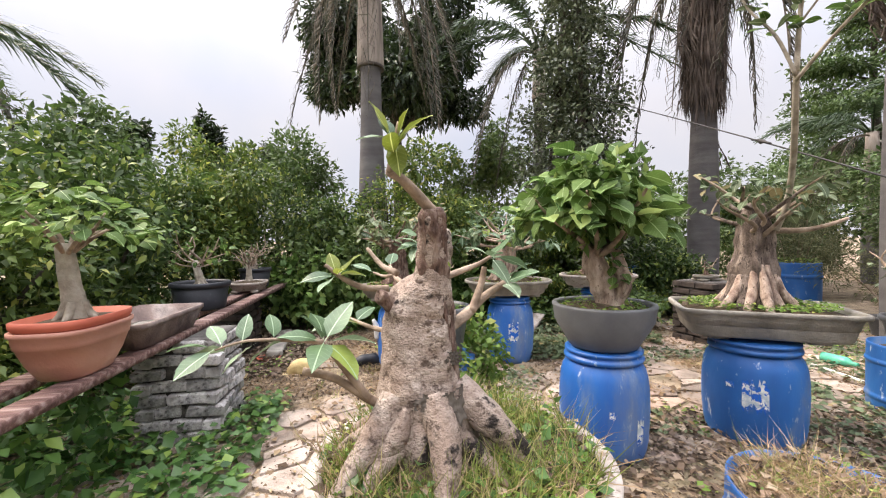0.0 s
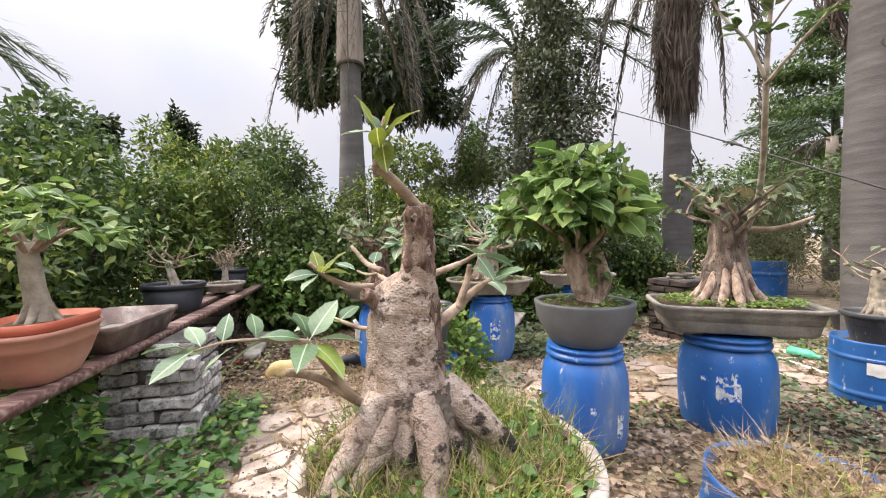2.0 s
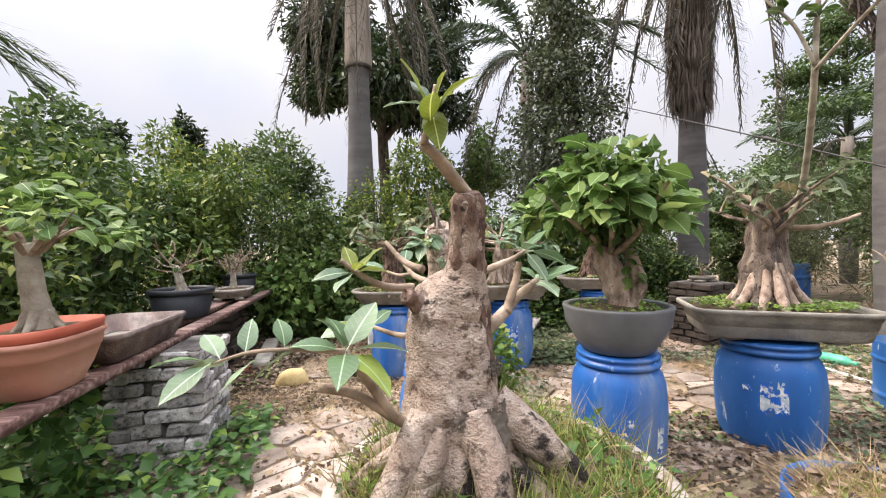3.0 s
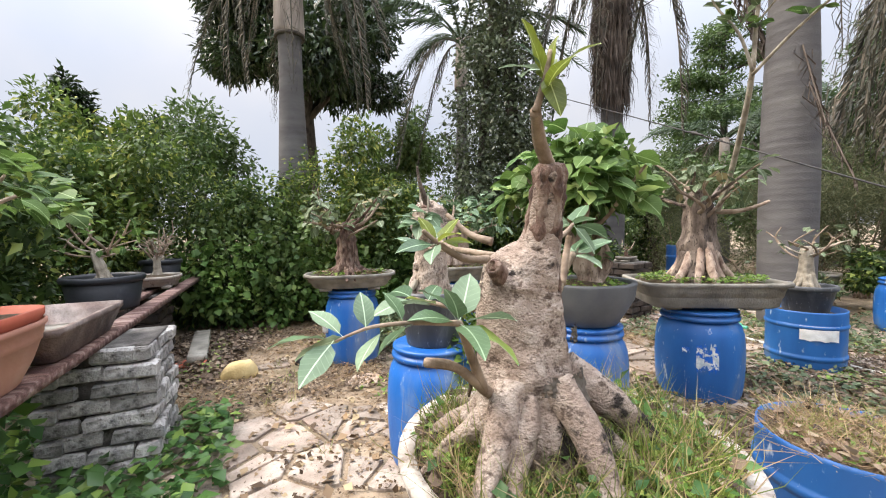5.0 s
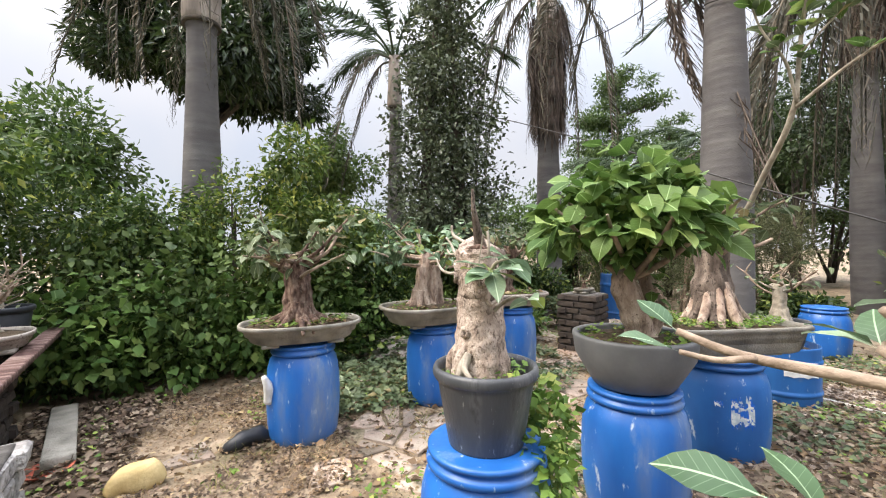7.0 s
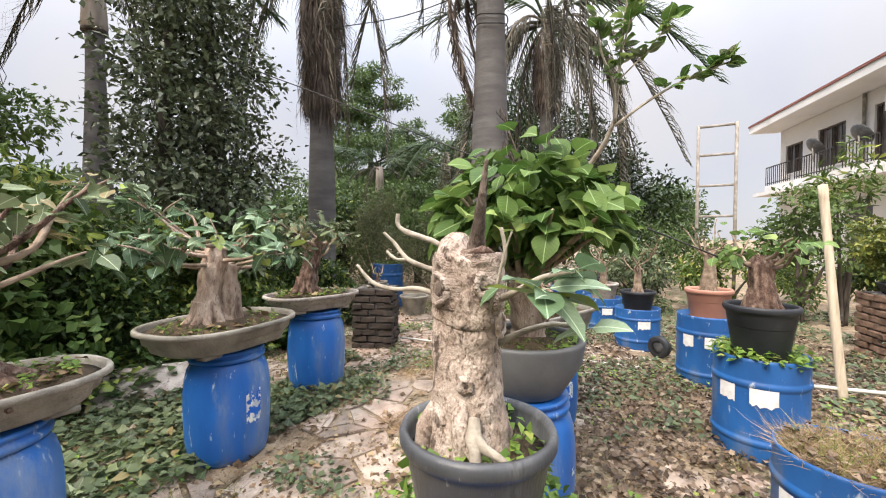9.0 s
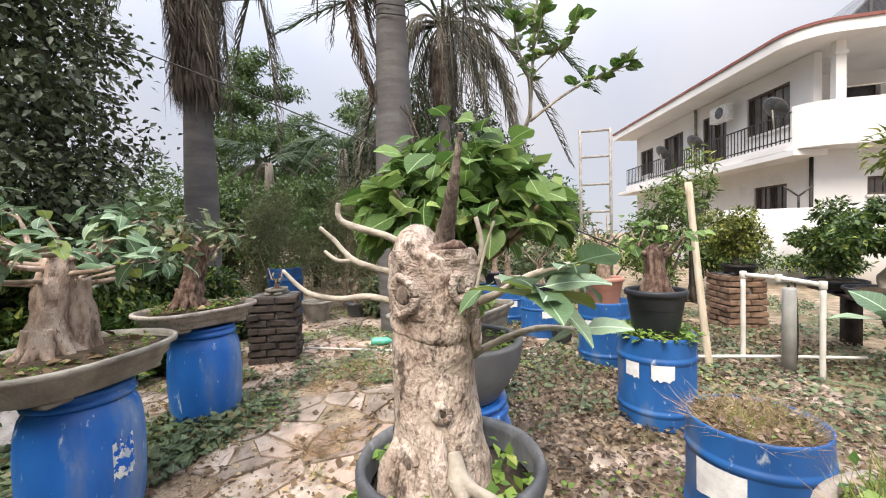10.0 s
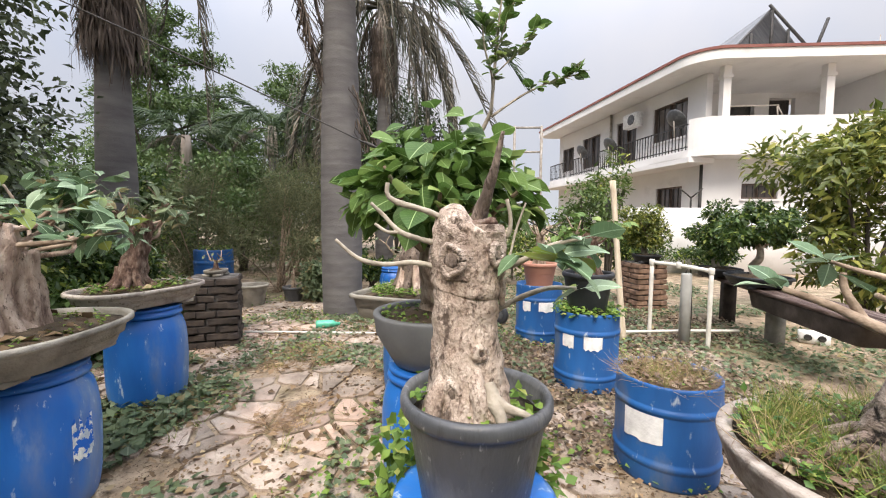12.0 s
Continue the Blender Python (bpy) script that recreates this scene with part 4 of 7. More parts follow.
for i, (tx, ty, th, tw, tm) in enumerate(((5.7, 5.2, 0.8, 0.5, M_DULL), (6.6, 4.6, 0.8, 0.5, M_HEDGE), (2.4, 6.4, 0.7, 0.6, M_HEDGE), (7.4, 2.6, 1.1, 0.7, M_DULL), (8.2, 1.2, 1.5, 0.9, M_HEDGEL), (9.0, 3.2, 1.7, 1.0, M_HEDGE), (10.3, 2.4, 2.4, 1.1, M_FAR), (9.6, -1.6, 1.2, 0.8, M_HEDGE), (9.9, -0.2, 1.5, 0.8, M_HEDGEL), (7.4, 0.35, 2.2, 0.7, M_FARB), (8.4, -0.9, 1.6, 0.8, M_HEDGE), (9.8, -3.4, 1.0, 0.8, M_HEDGE))):
    bush(tx, ty, clumps(0, 0, th * 0.55, tw, tw, th * 0.45, 10, 0.42, 260 + i), 2600, 0.09, tm, "low leafy shrub among the pots", stems=4)
for i, (tx, ty, th, tw, tm) in enumerate(((3.6, 7.0, 1.1, 0.6, M_HEDGE), (3.2, 8.5, 1.6, 0.9, M_HEDGEL), (4.2, 9.2, 1.7, 1.0, M_HEDGE), (5.2, 9.4, 1.6, 1.0, M_FARB), (3.9, 6.5, 0.6, 0.45, M_DULL))):
    bush(tx, ty, clumps(0, 0, th * 0.55, tw, tw, th * 0.45, 12, 0.42, 360 + i), 4200, 0.08, tm, "leafy garden shrub between the palms", stems=4)
BR = bush(4.7, -2.6, clumps(0, 0, 1.95, 1.15, 1.1, 1.15, 24, 0.32, 300) + clumps(0, 0, 0.9, 1.0, 1.0, 0.6, 8, 0.3, 301), 6800, 0.14, M_OLIVE, "large shrub with glossy pointed leaves beside the terrace", stems=8, aspect=0.36)
bush(2.5, -4.0, clumps(0, 0, 1.2, 1.4, 1.4, 1.1, 16, 0.36, 311), 4000, 0.12, M_HEDGE, "rounded green shrub at the edge of the garden", stems=4)
bush(-1.5, -4.0, clumps(0, 0, 1.2, 1.6, 1.4, 1.1, 16, 0.36, 312), 4000, 0.12, M_HEDGE, "rounded green shrub at the edge of the garden", stems=4)
SP = bush(7.6, -0.2, clumps(0, 0, 2.3, 0.45, 0.45, 0.95, 9, 0.3, 313), 500, 0.16, M_HEDGEL, "slender young tree with sparse long leaves", "tree", "tree", 5, 0.25)
wire = Geo().tube([(2.2, 7.5, 3.85), (2.28, 6.5, 3.36), (2.35, 5.57, 2.95), (2.42, 4.5, 2.46), (2.49, 3.51, 2.0), (2.55, 2.6, 1.57), (2.6, 1.8, 1.2)], [0.006] * 7, 6, 4).tube([(4.6, 7.7, 5.2), (4.65, 6.0, 5.0), (4.7, 4.6, 5.1)], [0.008] * 3, 6, 6)
tagged(wire.make("overhead_cable", M_IRON), "thin black cable sagging from a leafy tree to a bonsai", "cable")
tagged(Geo().tube([(2.482, 3.6, 2.035), (2.487, 3.54, 2.018), (2.49, 3.51, 2.0), (2.49, 3.48, 1.992), (2.495, 3.42, 1.962)], [0.007, 0.011, 0.018, 0.013, 0.007], 8, 4, 0.4, 30).make("cable_knot", M_IRON), "knotted joint in a thin black cable", "cable")


# ---- the large fig in its white bowl ----
MX, MY, MZ = 0.12, 1.44, 0.73
WX, WY = 0.225, 1.45
barrel(WX, WY, 0.41, "low blue plastic drum under a wide white bowl", r=1.0)
WB = bowl(WX, WY, 0.41, 0.415, 0.28, M_CONCP, "wide pale concrete bowl with weeds and grass round a fig", foot=0.5, lip=0.04, soil_drop=0.012)
FIG = tree_thing("fig_bonsai", MX, MY, MZ, "thick-trunked old fig bonsai with pale scarred bark and few leaves")
Geo().tube([(0.02, 0.0, -0.09), (0.012, 0.005, 0.04), (0.0, 0.01, 0.13), (-0.008, 0.012, 0.22), (-0.01, 0.01, 0.31), (-0.004, 0.004, 0.37), (0.014, -0.01, 0.412), (0.027, -0.02, 0.445), (0.033, -0.03, 0.49), (0.036, -0.045, 0.56), (0.037, -0.06, 0.612), (0.036, -0.064, 0.628)],
           [0.165, 0.138, 0.115, 0.103, 0.097, 0.092, 0.074, 0.051, 0.04, 0.035, 0.032, 0.02], 80, 12, 0.1, 17, 5, 0.05, 1.2).make("trunk", M_BARK, FIG)
Geo().tube([(0.03, -0.022, 0.452), (0.034, -0.031, 0.49), (0.036, -0.045, 0.56), (0.037, -0.06, 0.614), (0.036, -0.065, 0.634)], [0.047, 0.042, 0.038, 0.036, 0.024], 44, 12, 0.16, 34, 6, 0.06).make("neck", M_BARKR, FIG, "rough reddish-brown upper trunk")
for (a0, a1), z0, z1, r0, w in (((-28, -38), 0.43, 0.04, 0.011, 1.03), ((-8, -18), 0.42, 0.1, 0.014, 1.04), ((14, 2), 0.4, 0.05, 0.012, 1.03), ((130, 140), 0.38, 0.05, 0.009, 0.99)):
    P = []
    for k in range(7):
        z = z0 + (z1 - z0) * k / 6
        a = radians(a0 + (a1 - a0) * k / 6 + 4 * math.sin(k * 2.1 + a0))
        q = np.interp(z, (0, 0.06, 0.15, 0.27, 0.36, 0.42, 0.44), (0.155, 0.134, 0.112, 0.1, 0.094, 0.085, 0.068)) * w
        P.append((-0.015 + q * math.cos(a), 0.014 + q * math.sin(a), z))
    Geo().tube(P, [r0 * 0.5, r0 * 0.7, r0 * 0.6, r0 * 0.75, r0 * 0.6, r0 * 0.7, r0 * 0.4], 8, 4, 0.6, 60, seed=a0).make("aerial_root", M_BARKD if a0 > 0 else M_BARKR, FIG, "dark rough root clinging to the trunk")
Geo().tube([(-0.06, -0.03, 0.37), (-0.085, -0.055, 0.395), (-0.1, -0.07, 0.41), (-0.103, -0.073, 0.412)], [0.026, 0.021, 0.018, 0.008], 20, 6, 0.25, 40).make("stump", M_BARKR, FIG, "cut reddish-brown branch stub")
roots(FIG, 8, 0.12, 0.18, 0.06, M_BARK, 0.35, 0.065, 0.028)
for pts, rr in (([(0.09, -0.02, 0.15), (0.18, -0.05, 0.085), (0.26, -0.07, 0.01), (0.34, -0.1, -0.08)], (0.05, 0.042, 0.03, 0.018)), ([(0.04, -0.08, 0.14), (0.07, -0.15, 0.07), (0.075, -0.22, 0.0), (0.07, -0.29, -0.08)], (0.042, 0.036, 0.027, 0.018)), ([(-0.06, -0.07, 0.14), (-0.11, -0.13, 0.06), (-0.16, -0.19, -0.01), (-0.2, -0.24, -0.08)], (0.04, 0.034, 0.024, 0.016)), ([(-0.03, -0.1, 0.13), (-0.045, -0.125, 0.08), (-0.08, -0.14, 0.03), (-0.12, -0.14, -0.03)], (0.014, 0.026, 0.024, 0.016))):
    Geo().tube(pts, list(rr), 16, 7, 0.14, 16, 4, 0.06).make("root", M_BARK, FIG)


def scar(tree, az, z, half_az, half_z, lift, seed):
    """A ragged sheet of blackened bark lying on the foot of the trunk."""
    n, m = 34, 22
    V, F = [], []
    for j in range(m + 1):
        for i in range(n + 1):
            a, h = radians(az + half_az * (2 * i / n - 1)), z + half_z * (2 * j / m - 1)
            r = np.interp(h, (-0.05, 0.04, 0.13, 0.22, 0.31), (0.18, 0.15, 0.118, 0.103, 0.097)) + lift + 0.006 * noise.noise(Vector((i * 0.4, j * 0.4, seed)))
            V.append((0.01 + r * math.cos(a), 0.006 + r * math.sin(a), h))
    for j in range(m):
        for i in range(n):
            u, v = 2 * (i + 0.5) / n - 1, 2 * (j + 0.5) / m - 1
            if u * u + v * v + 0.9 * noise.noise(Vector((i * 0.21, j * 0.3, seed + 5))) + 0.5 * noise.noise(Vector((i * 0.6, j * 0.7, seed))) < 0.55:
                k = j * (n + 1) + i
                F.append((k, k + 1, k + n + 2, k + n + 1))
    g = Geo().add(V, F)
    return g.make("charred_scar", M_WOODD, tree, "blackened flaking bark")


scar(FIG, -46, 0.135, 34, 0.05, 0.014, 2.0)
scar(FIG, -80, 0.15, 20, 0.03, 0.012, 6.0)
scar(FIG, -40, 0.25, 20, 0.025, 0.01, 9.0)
limb(FIG, [(-0.07, -0.03, 0.1), (-0.12, -0.08, 0.14), (-0.2, -0.14, 0.22), (-0.265, -0.17, 0.245)], 0.013, 0.009, M_TWIG)
limb(FIG, [(-0.13, -0.09, 0.15), (-0.17, -0.14, 0.24), (-0.205, -0.19, 0.32)], 0.012, 0.007, M_TWIG)
limb(FIG, [(-0.205, -0.19, 0.32), (-0.28, -0.21, 0.33), (-0.36, -0.24, 0.335), (-0.42, -0.26, 0.32)], 0.006, 0.002, M_TWIG)
limb(FIG, [(-0.09, 0.0, 0.42), (-0.15, -0.02, 0.425), (-0.2, -0.04, 0.45), (-0.25, -0.05, 0.49)], 0.011, 0.005, M_TWIG)
limb(FIG, [(-0.07, 0.03, 0.46), (-0.12, 0.06, 0.48), (-0.17, 0.09, 0.53)], 0.011, 0.005, M_TWIG)
limb(FIG, [(0.06, 0.02, 0.3), (0.12, 0.08, 0.33), (0.18, 0.15, 0.375), (0.25, 0.23, 0.41)], 0.02, 0.01, M_TWIG)
limb(FIG, [(0.14, 0.09, 0.34), (0.17, 0.12, 0.42), (0.18, 0.12, 0.47)], 0.013, 0.008, M_TWIG)
limb(FIG, [(-0.04, 0.05, 0.42), (-0.09, 0.15, 0.43), (-0.12, 0.26, 0.435), (-0.15, 0.34, 0.46)], 0.01, 0.006, M_TWIG)
limb(FIG, [(-0.12, 0.24, 0.435), (-0.16, 0.27, 0.43), (-0.2, 0.3, 0.44)], 0.006, 0.004, M_TWIG)
limb(FIG, [(-0.07, 0.04, 0.3), (-0.13, 0.07, 0.29), (-0.19, 0.1, 0.3), (-0.25, 0.15, 0.31)], 0.009, 0.005, M_TWIG)
for q, az, el, sz, kd in (((-0.19, 0.1, 0.3), 150, 0, 0.13, "pale"), ((-0.19, 0.1, 0.3), 210, 15, 0.11, "glossy"), ((-0.25, 0.15, 0.31), 120, 10, 0.13, "pale"), ((-0.25, 0.15, 0.31), 190, -15, 0.12, "pale"), ((-0.22, 0.12, 0.3), 60, 30, 0.1, "fig"), ((-0.2, 0.3, 0.44), 160, 20, 0.1, "pale"), ((-0.15, 0.34, 0.46), 90, 30, 0.09, "fig")):
    leaf(FIG, kd, q, az, el, sz, RND.uniform(-30, 30))
limb(FIG, [(0.04, 0.0, 0.44), (0.1, 0.05, 0.46), (0.16, 0.1, 0.48), (0.2, 0.14, 0.5)], 0.012, 0.005, M_TWIG)
limb(FIG, [(0.036, -0.055, 0.63), (0.0, -0.09, 0.67), (-0.03, -0.14, 0.7), (-0.05, -0.18, 0.71)], 0.016, 0.011, M_TWIG)
limb(FIG, [(-0.05, -0.18, 0.71), (-0.035, -0.19, 0.77), (-0.025, -0.19, 0.82)], 0.008, 0.004, M_TWIG)
for az, el, sz, kd in ((200, 60, 0.15, "glossy"), (60, 55, 0.14, "glossy"), (330, 45, 0.15, "glossy"), (180, 5, 0.12, "pale"), (270, 30, 0.13, "glossy"), (100, 20, 0.13, "fig"), (300, -70, 0.13, "glossy"), (20, 70, 0.13, "glossy"), (150, 65, 0.12, "pale")):
    leaf(FIG, kd, (-0.035, -0.19, 0.73 + 0.06 * RND.random()), az, el, sz * 0.74, RND.uniform(-30, 30))
for az, el, sz, kd in ((120, 35, 0.15, "pale"), (60, 45, 0.16, "pale"), (280, -5, 0.15, "pale"), (330, -20, 0.16, "fig"), (200, 20, 0.13, "pale"), (10, 5, 0.15, "fig"), (240, 60, 0.12, "fig")):
    leaf(FIG, kd, (-0.205, -0.19, 0.32), az, el, sz * 0.78, RND.uniform(-30, 30))
for q, az, el, sz in ((0, 200, -20, 0.12), (0.2, 120, 50, 0.1), (0.45, 230, -30, 0.11), (0.65, 100, 55, 0.1), (0.8, 180, -15, 0.12), (1.0, 190, 10, 0.12), (1.0, 240, -25, 0.12), (0.9, 140, 30, 0.11)):
    leaf(FIG, "pale", (-0.28 - 0.14 * q, -0.21 - 0.05 * q, 0.333 - 0.01 * q), az, el, sz * 0.78, RND.uniform(-30, 30))
for az, el, sz, kd in ((130, 50, 0.1, "glossy"), (30, 40, 0.11, "glossy"), (200, 0, 0.12, "pale"), (300, 30, 0.1, "glossy"), (250, -20, 0.11, "pale"), (0, 10, 0.1, "fig")):
    leaf(FIG, kd, (-0.22, -0.045, 0.46), az, el, sz * 0.78, RND.uniform(-30, 30))
for az, el, sz, kd in ((40, 30, 0.15, "fig"), (80, 0, 0.15, "pale"), (10, -10, 0.16, "fig"), (330, -50, 0.13, "pale"), (150, 25, 0.12, "fig"), (280, 10, 0.12, "fig")):
    leaf(FIG, kd, (0.2, 0.14, 0.5), az, el, sz * 0.78, RND.uniform(-30, 30))
for az, el, sz in ((30, 40, 0.12), (80, 10, 0.13), (340, 20, 0.12), (120, 30, 0.11), (290, -10, 0.11)):
    leaf(FIG, "fig", (0.25, 0.23, 0.41), az, el, sz, RND.uniform(-30, 30))
P = ring_points(300, 0.1, 0.36, 0.28)
grass_patch("grass", P[:230], 9, 0.13, M_GRASS, WB, 0.0032)
weeds("weed_mat", ring_points(2900, 0.08, 0.36, 0.285), 0.018, M_MOSS, WB, 0.03)
grass_patch("dry_grass", ring_points(60, 0.2, 0.365, 0.28), 8, 0.15, M_STRAW, WB, 0.0028, 1.0)
weeds("leaf_litter", ring_points(420, 0.1, 0.37, 0.29), 0.032, M_DEADD, WB, 0.03)
weeds("broad_weed_mat", ring_points(300, 0.16, 0.37, 0.29), 0.034, M_IVY, WB, 0.05)
grass_patch("twig_litter", ring_points(40, 0.15, 0.35, 0.3), 2, 0.14, M_DEAD, WB, 0.004, 6.0)

# ---- the pale trunk in its grey pot ----
PX, PY, PZ = 0.08, 2.61, 0.87
barrel(PX, PY, 0.63, "bright blue plastic drum with an open mouth holding a pot", r=0.88)
NP = nursery_pot(PX, PY, 0.625, 0.182, 0.285, M_DARKP, "ribbed grey plastic nursery pot on a blue drum", 0.76)
POT = tree_thing("fig_bonsai", PX - 0.005, PY + 0.022, PZ - 0.008, "stout fig bonsai with a pale knotty trunk and curling bare branches")
Geo().tube([(0, 0, -0.04), (0, 0, 0.04), (0.0, 0.005, 0.12), (0.005, 0.008, 0.24), (0.005, 0.006, 0.31), (0.004, 0.005, 0.325), (0.004, 0.004, 0.37), (0.0, 0.0, 0.42), (0.0, 0.0, 0.455), (0.0, -0.004, 0.472), (0.0, -0.01, 0.478)],
           [0.122, 0.104, 0.09, 0.084, 0.083, 0.088, 0.09, 0.085, 0.086, 0.078, 0.03], 72, 12, 0.085, 20, 4, 0.045, 0.4).make("trunk", M_BARKW, POT)
Geo().tube([(0.0, -0.012, 0.45), (-0.018, -0.028, 0.5), (-0.045, -0.05, 0.57), (-0.058, -0.06, 0.61), (-0.07, -0.075, 0.68)], [0.028, 0.018, 0.013, 0.009, 0.004], 20, 7, 0.2, 30).make("branch", M_BARKD, POT, "dark upright shoot")


Geo().tube([(0.004, 0.005, 0.338), (0.004, 0.004, 0.37), (0.0, 0.0, 0.42), (0.0, 0.0, 0.452), (0.0, 0.0, 0.47)], [0.087, 0.0925, 0.088, 0.0885, 0.082], 64, 8, 0.09, 24, 4, 0.045, 0.4).make("collar", M_BARK, POT, "darker brown bark round the cut top")
for pts, rr in (([(-0.08, -0.05, 0.1), (-0.1, -0.06, 0.07), (-0.125, -0.075, 0.045), (-0.15, -0.085, 0.0)], (0.012, 0.018, 0.014, 0.01)), ([(-0.1, -0.06, 0.075), (-0.115, -0.09, 0.058), (-0.12, -0.125, 0.05), (-0.115, -0.155, 0.03)], (0.014, 0.012, 0.009, 0.006))):
    Geo().tube(pts, list(rr), 12, 6, 0.15, 24).make("root", M_TWIGG, POT, "smooth pale root")


def knot(tree, az, z, rw, rh, R, mat):
    """A raised lip of bark round a dark plug, the shade of a hollow, on an upright trunk."""
    c, s = math.cos(radians(az)), math.sin(radians(az))
    P = []
    for a in np.linspace(0, 2 * math.pi, 17):
        q = az + math.degrees(rw * math.cos(a) / R)
        P.append((R * math.cos(radians(q)), R * math.sin(radians(q)), z + rh * math.sin(a) * (1 + 0.15 * math.cos(3 * a))))
    Geo().tube(P, [0.0085] * 17, 8, 2, 0.5, 45, seed=az).make("knot_rim", mat, tree)
    Geo().tube([((R - 0.02) * c, (R - 0.02) * s, z), ((R + 0.002) * c, (R + 0.002) * s, z), ((R + 0.005) * c, (R + 0.005) * s, z)], [rw * 0.9, rw * 0.75, rw * 0.3], 16, 4, 0.5, 50).make("knot_dark_plug", M_BARKD, tree, "dark plug standing in for a shaded knot hollow")


knot(POT, 155, 0.385, 0.026, 0.034, 0.092, M_BARK)
knot(POT, 226, 0.4, 0.015, 0.022, 0.09, M_BARK)
knot(POT, 160, 0.075, 0.015, 0.026, 0.098, M_BARKW)
knot(POT, 200, 0.17, 0.012, 0.014, 0.087, M_BARKW)
knot(POT, 270, 0.3, 0.018, 0.024, 0.084, M_BARKW)
Geo().tube([(0.06 * math.cos(a), 0.065 * math.sin(a), 0.465 + 0.012 * math.sin(2 * a)) for a in np.linspace(0, 6.283, 14)], [0.009] * 14, 8, 3, 0.6, 45).make("cut_rim", M_BARKR, POT)
Geo().tube([(-0.07, -0.02, 0.13), (-0.1, -0.025, 0.08), (-0.105, -0.03, 0.03), (-0.11, -0.02, -0.04)], [0.014, 0.02, 0.018, 0.016], 12, 6, 0.3, 24).make("root", M_BARKW, POT)
Geo().tube([(-0.1, -0.04, 0.04), (-0.11, -0.08, 0.02), (-0.11, -0.14, 0.01)], [0.017, 0.011, 0.007], 10, 5, 0.3, 24).make("root", M_BARKW, POT)
Geo().tube([(-0.06, 0.05, 0.12), (-0.085, 0.075, 0.05), (-0.09, 0.085, -0.04)], [0.012, 0.022, 0.02], 10, 5, 0.2, 20).make("root", M_BARKW, POT)
for pts, r0, r1 in (
        ([(-0.02, 0.07, 0.36), (-0.03, 0.13, 0.375), (-0.03, 0.21, 0.37), (-0.04, 0.27, 0.385), (-0.04, 0.325, 0.43)], 0.014, 0.006),
        ([(-0.02, 0.06, 0.42), (-0.02, 0.11, 0.43), (-0.02, 0.17, 0.45), (-0.02, 0.21, 0.49), (-0.03, 0.24, 0.52)], 0.013, 0.006),
        ([(-0.02, 0.17, 0.45), (-0.03, 0.2, 0.45), (-0.03, 0.23, 0.47)], 0.008, 0.005),
        ([(-0.01, 0.04, 0.47), (-0.02, 0.1, 0.5), (-0.02, 0.17, 0.52), (-0.02, 0.2, 0.54), (-0.02, 0.2, 0.57)], 0.014, 0.007),
        ([(-0.01, -0.05, 0.46), (-0.02, -0.09, 0.44), (-0.02, -0.1, 0.48), (-0.02, -0.09, 0.53)], 0.012, 0.006),
        ([(0.0, -0.07, 0.36), (-0.03, -0.12, 0.38), (-0.05, -0.19, 0.42), (-0.05, -0.26, 0.44)], 0.015, 0.007),
        ([(0.02, -0.07, 0.25), (0.02, -0.12, 0.28), (0.02, -0.2, 0.31), (0.02, -0.27, 0.31)], 0.014, 0.007),
        ([(-0.03, -0.06, 0.32), (-0.06, -0.09, 0.38), (-0.06, -0.11, 0.46), (-0.06, -0.13, 0.52)], 0.006, 0.003)):
    limb(POT, pts, r0 * 0.62, r1 * 0.7, M_TWIGG, rough=0.25)
for q, n, sz, kd in (((-0.05, -0.26, 0.44), 5, 0.11, "fig"), ((-0.06, -0.22, 0.37), 4, 0.12, "fig"), ((0.02, -0.27, 0.31), 3, 0.1, "fig"), ((-0.06, -0.13, 0.42), 2, 0.1, "pale")):
    tuft(POT, kd, q, n, sz, -5)
for az, el in ((200, -15), (250, -35), (300, -20), (160, 20), (280, 10)):
    leaf(POT, "fig", (-0.07, -0.2, 0.4), az, el, 0.13, RND.uniform(-25, 25))
weeds("weed_mat", ring_points(130, 0.07, 0.165, 0.245), 0.028, M_MOSS, NP, 0.03)
vine = empty("creeping_plant", 0.36, 2.64, 0.34, "bright yellow-green small-leaved plant hanging beside a pot", "plant")
bl = [(0.0, 0.0, 0.1, 0.1, 0.11, 0.13), (0.02, -0.03, 0.28, 0.1, 0.11, 0.13), (-0.03, 0.05, 0.4, 0.09, 0.1, 0.1), (-0.14, -0.2, 0.22, 0.08, 0.09, 0.16), (-0.22, 0.22, 0.16, 0.08, 0.08, 0.16), (-0.12, 0.2, 0.34, 0.06, 0.06, 0.08)]
Geo().tube([(-0.1, 0.0, 0.3), (0.0, 0.0, 0.2), (0.02, 0.0, -0.05), (0.03, 0.0, -0.34)], [0.008, 0.012, 0.012, 0.014], 6, 4).make("stem", M_TWIG, vine)
cloud_leaves("leaves", bl, 1100, 0.042, M_MOSS, vine, 0.75, 0.2)

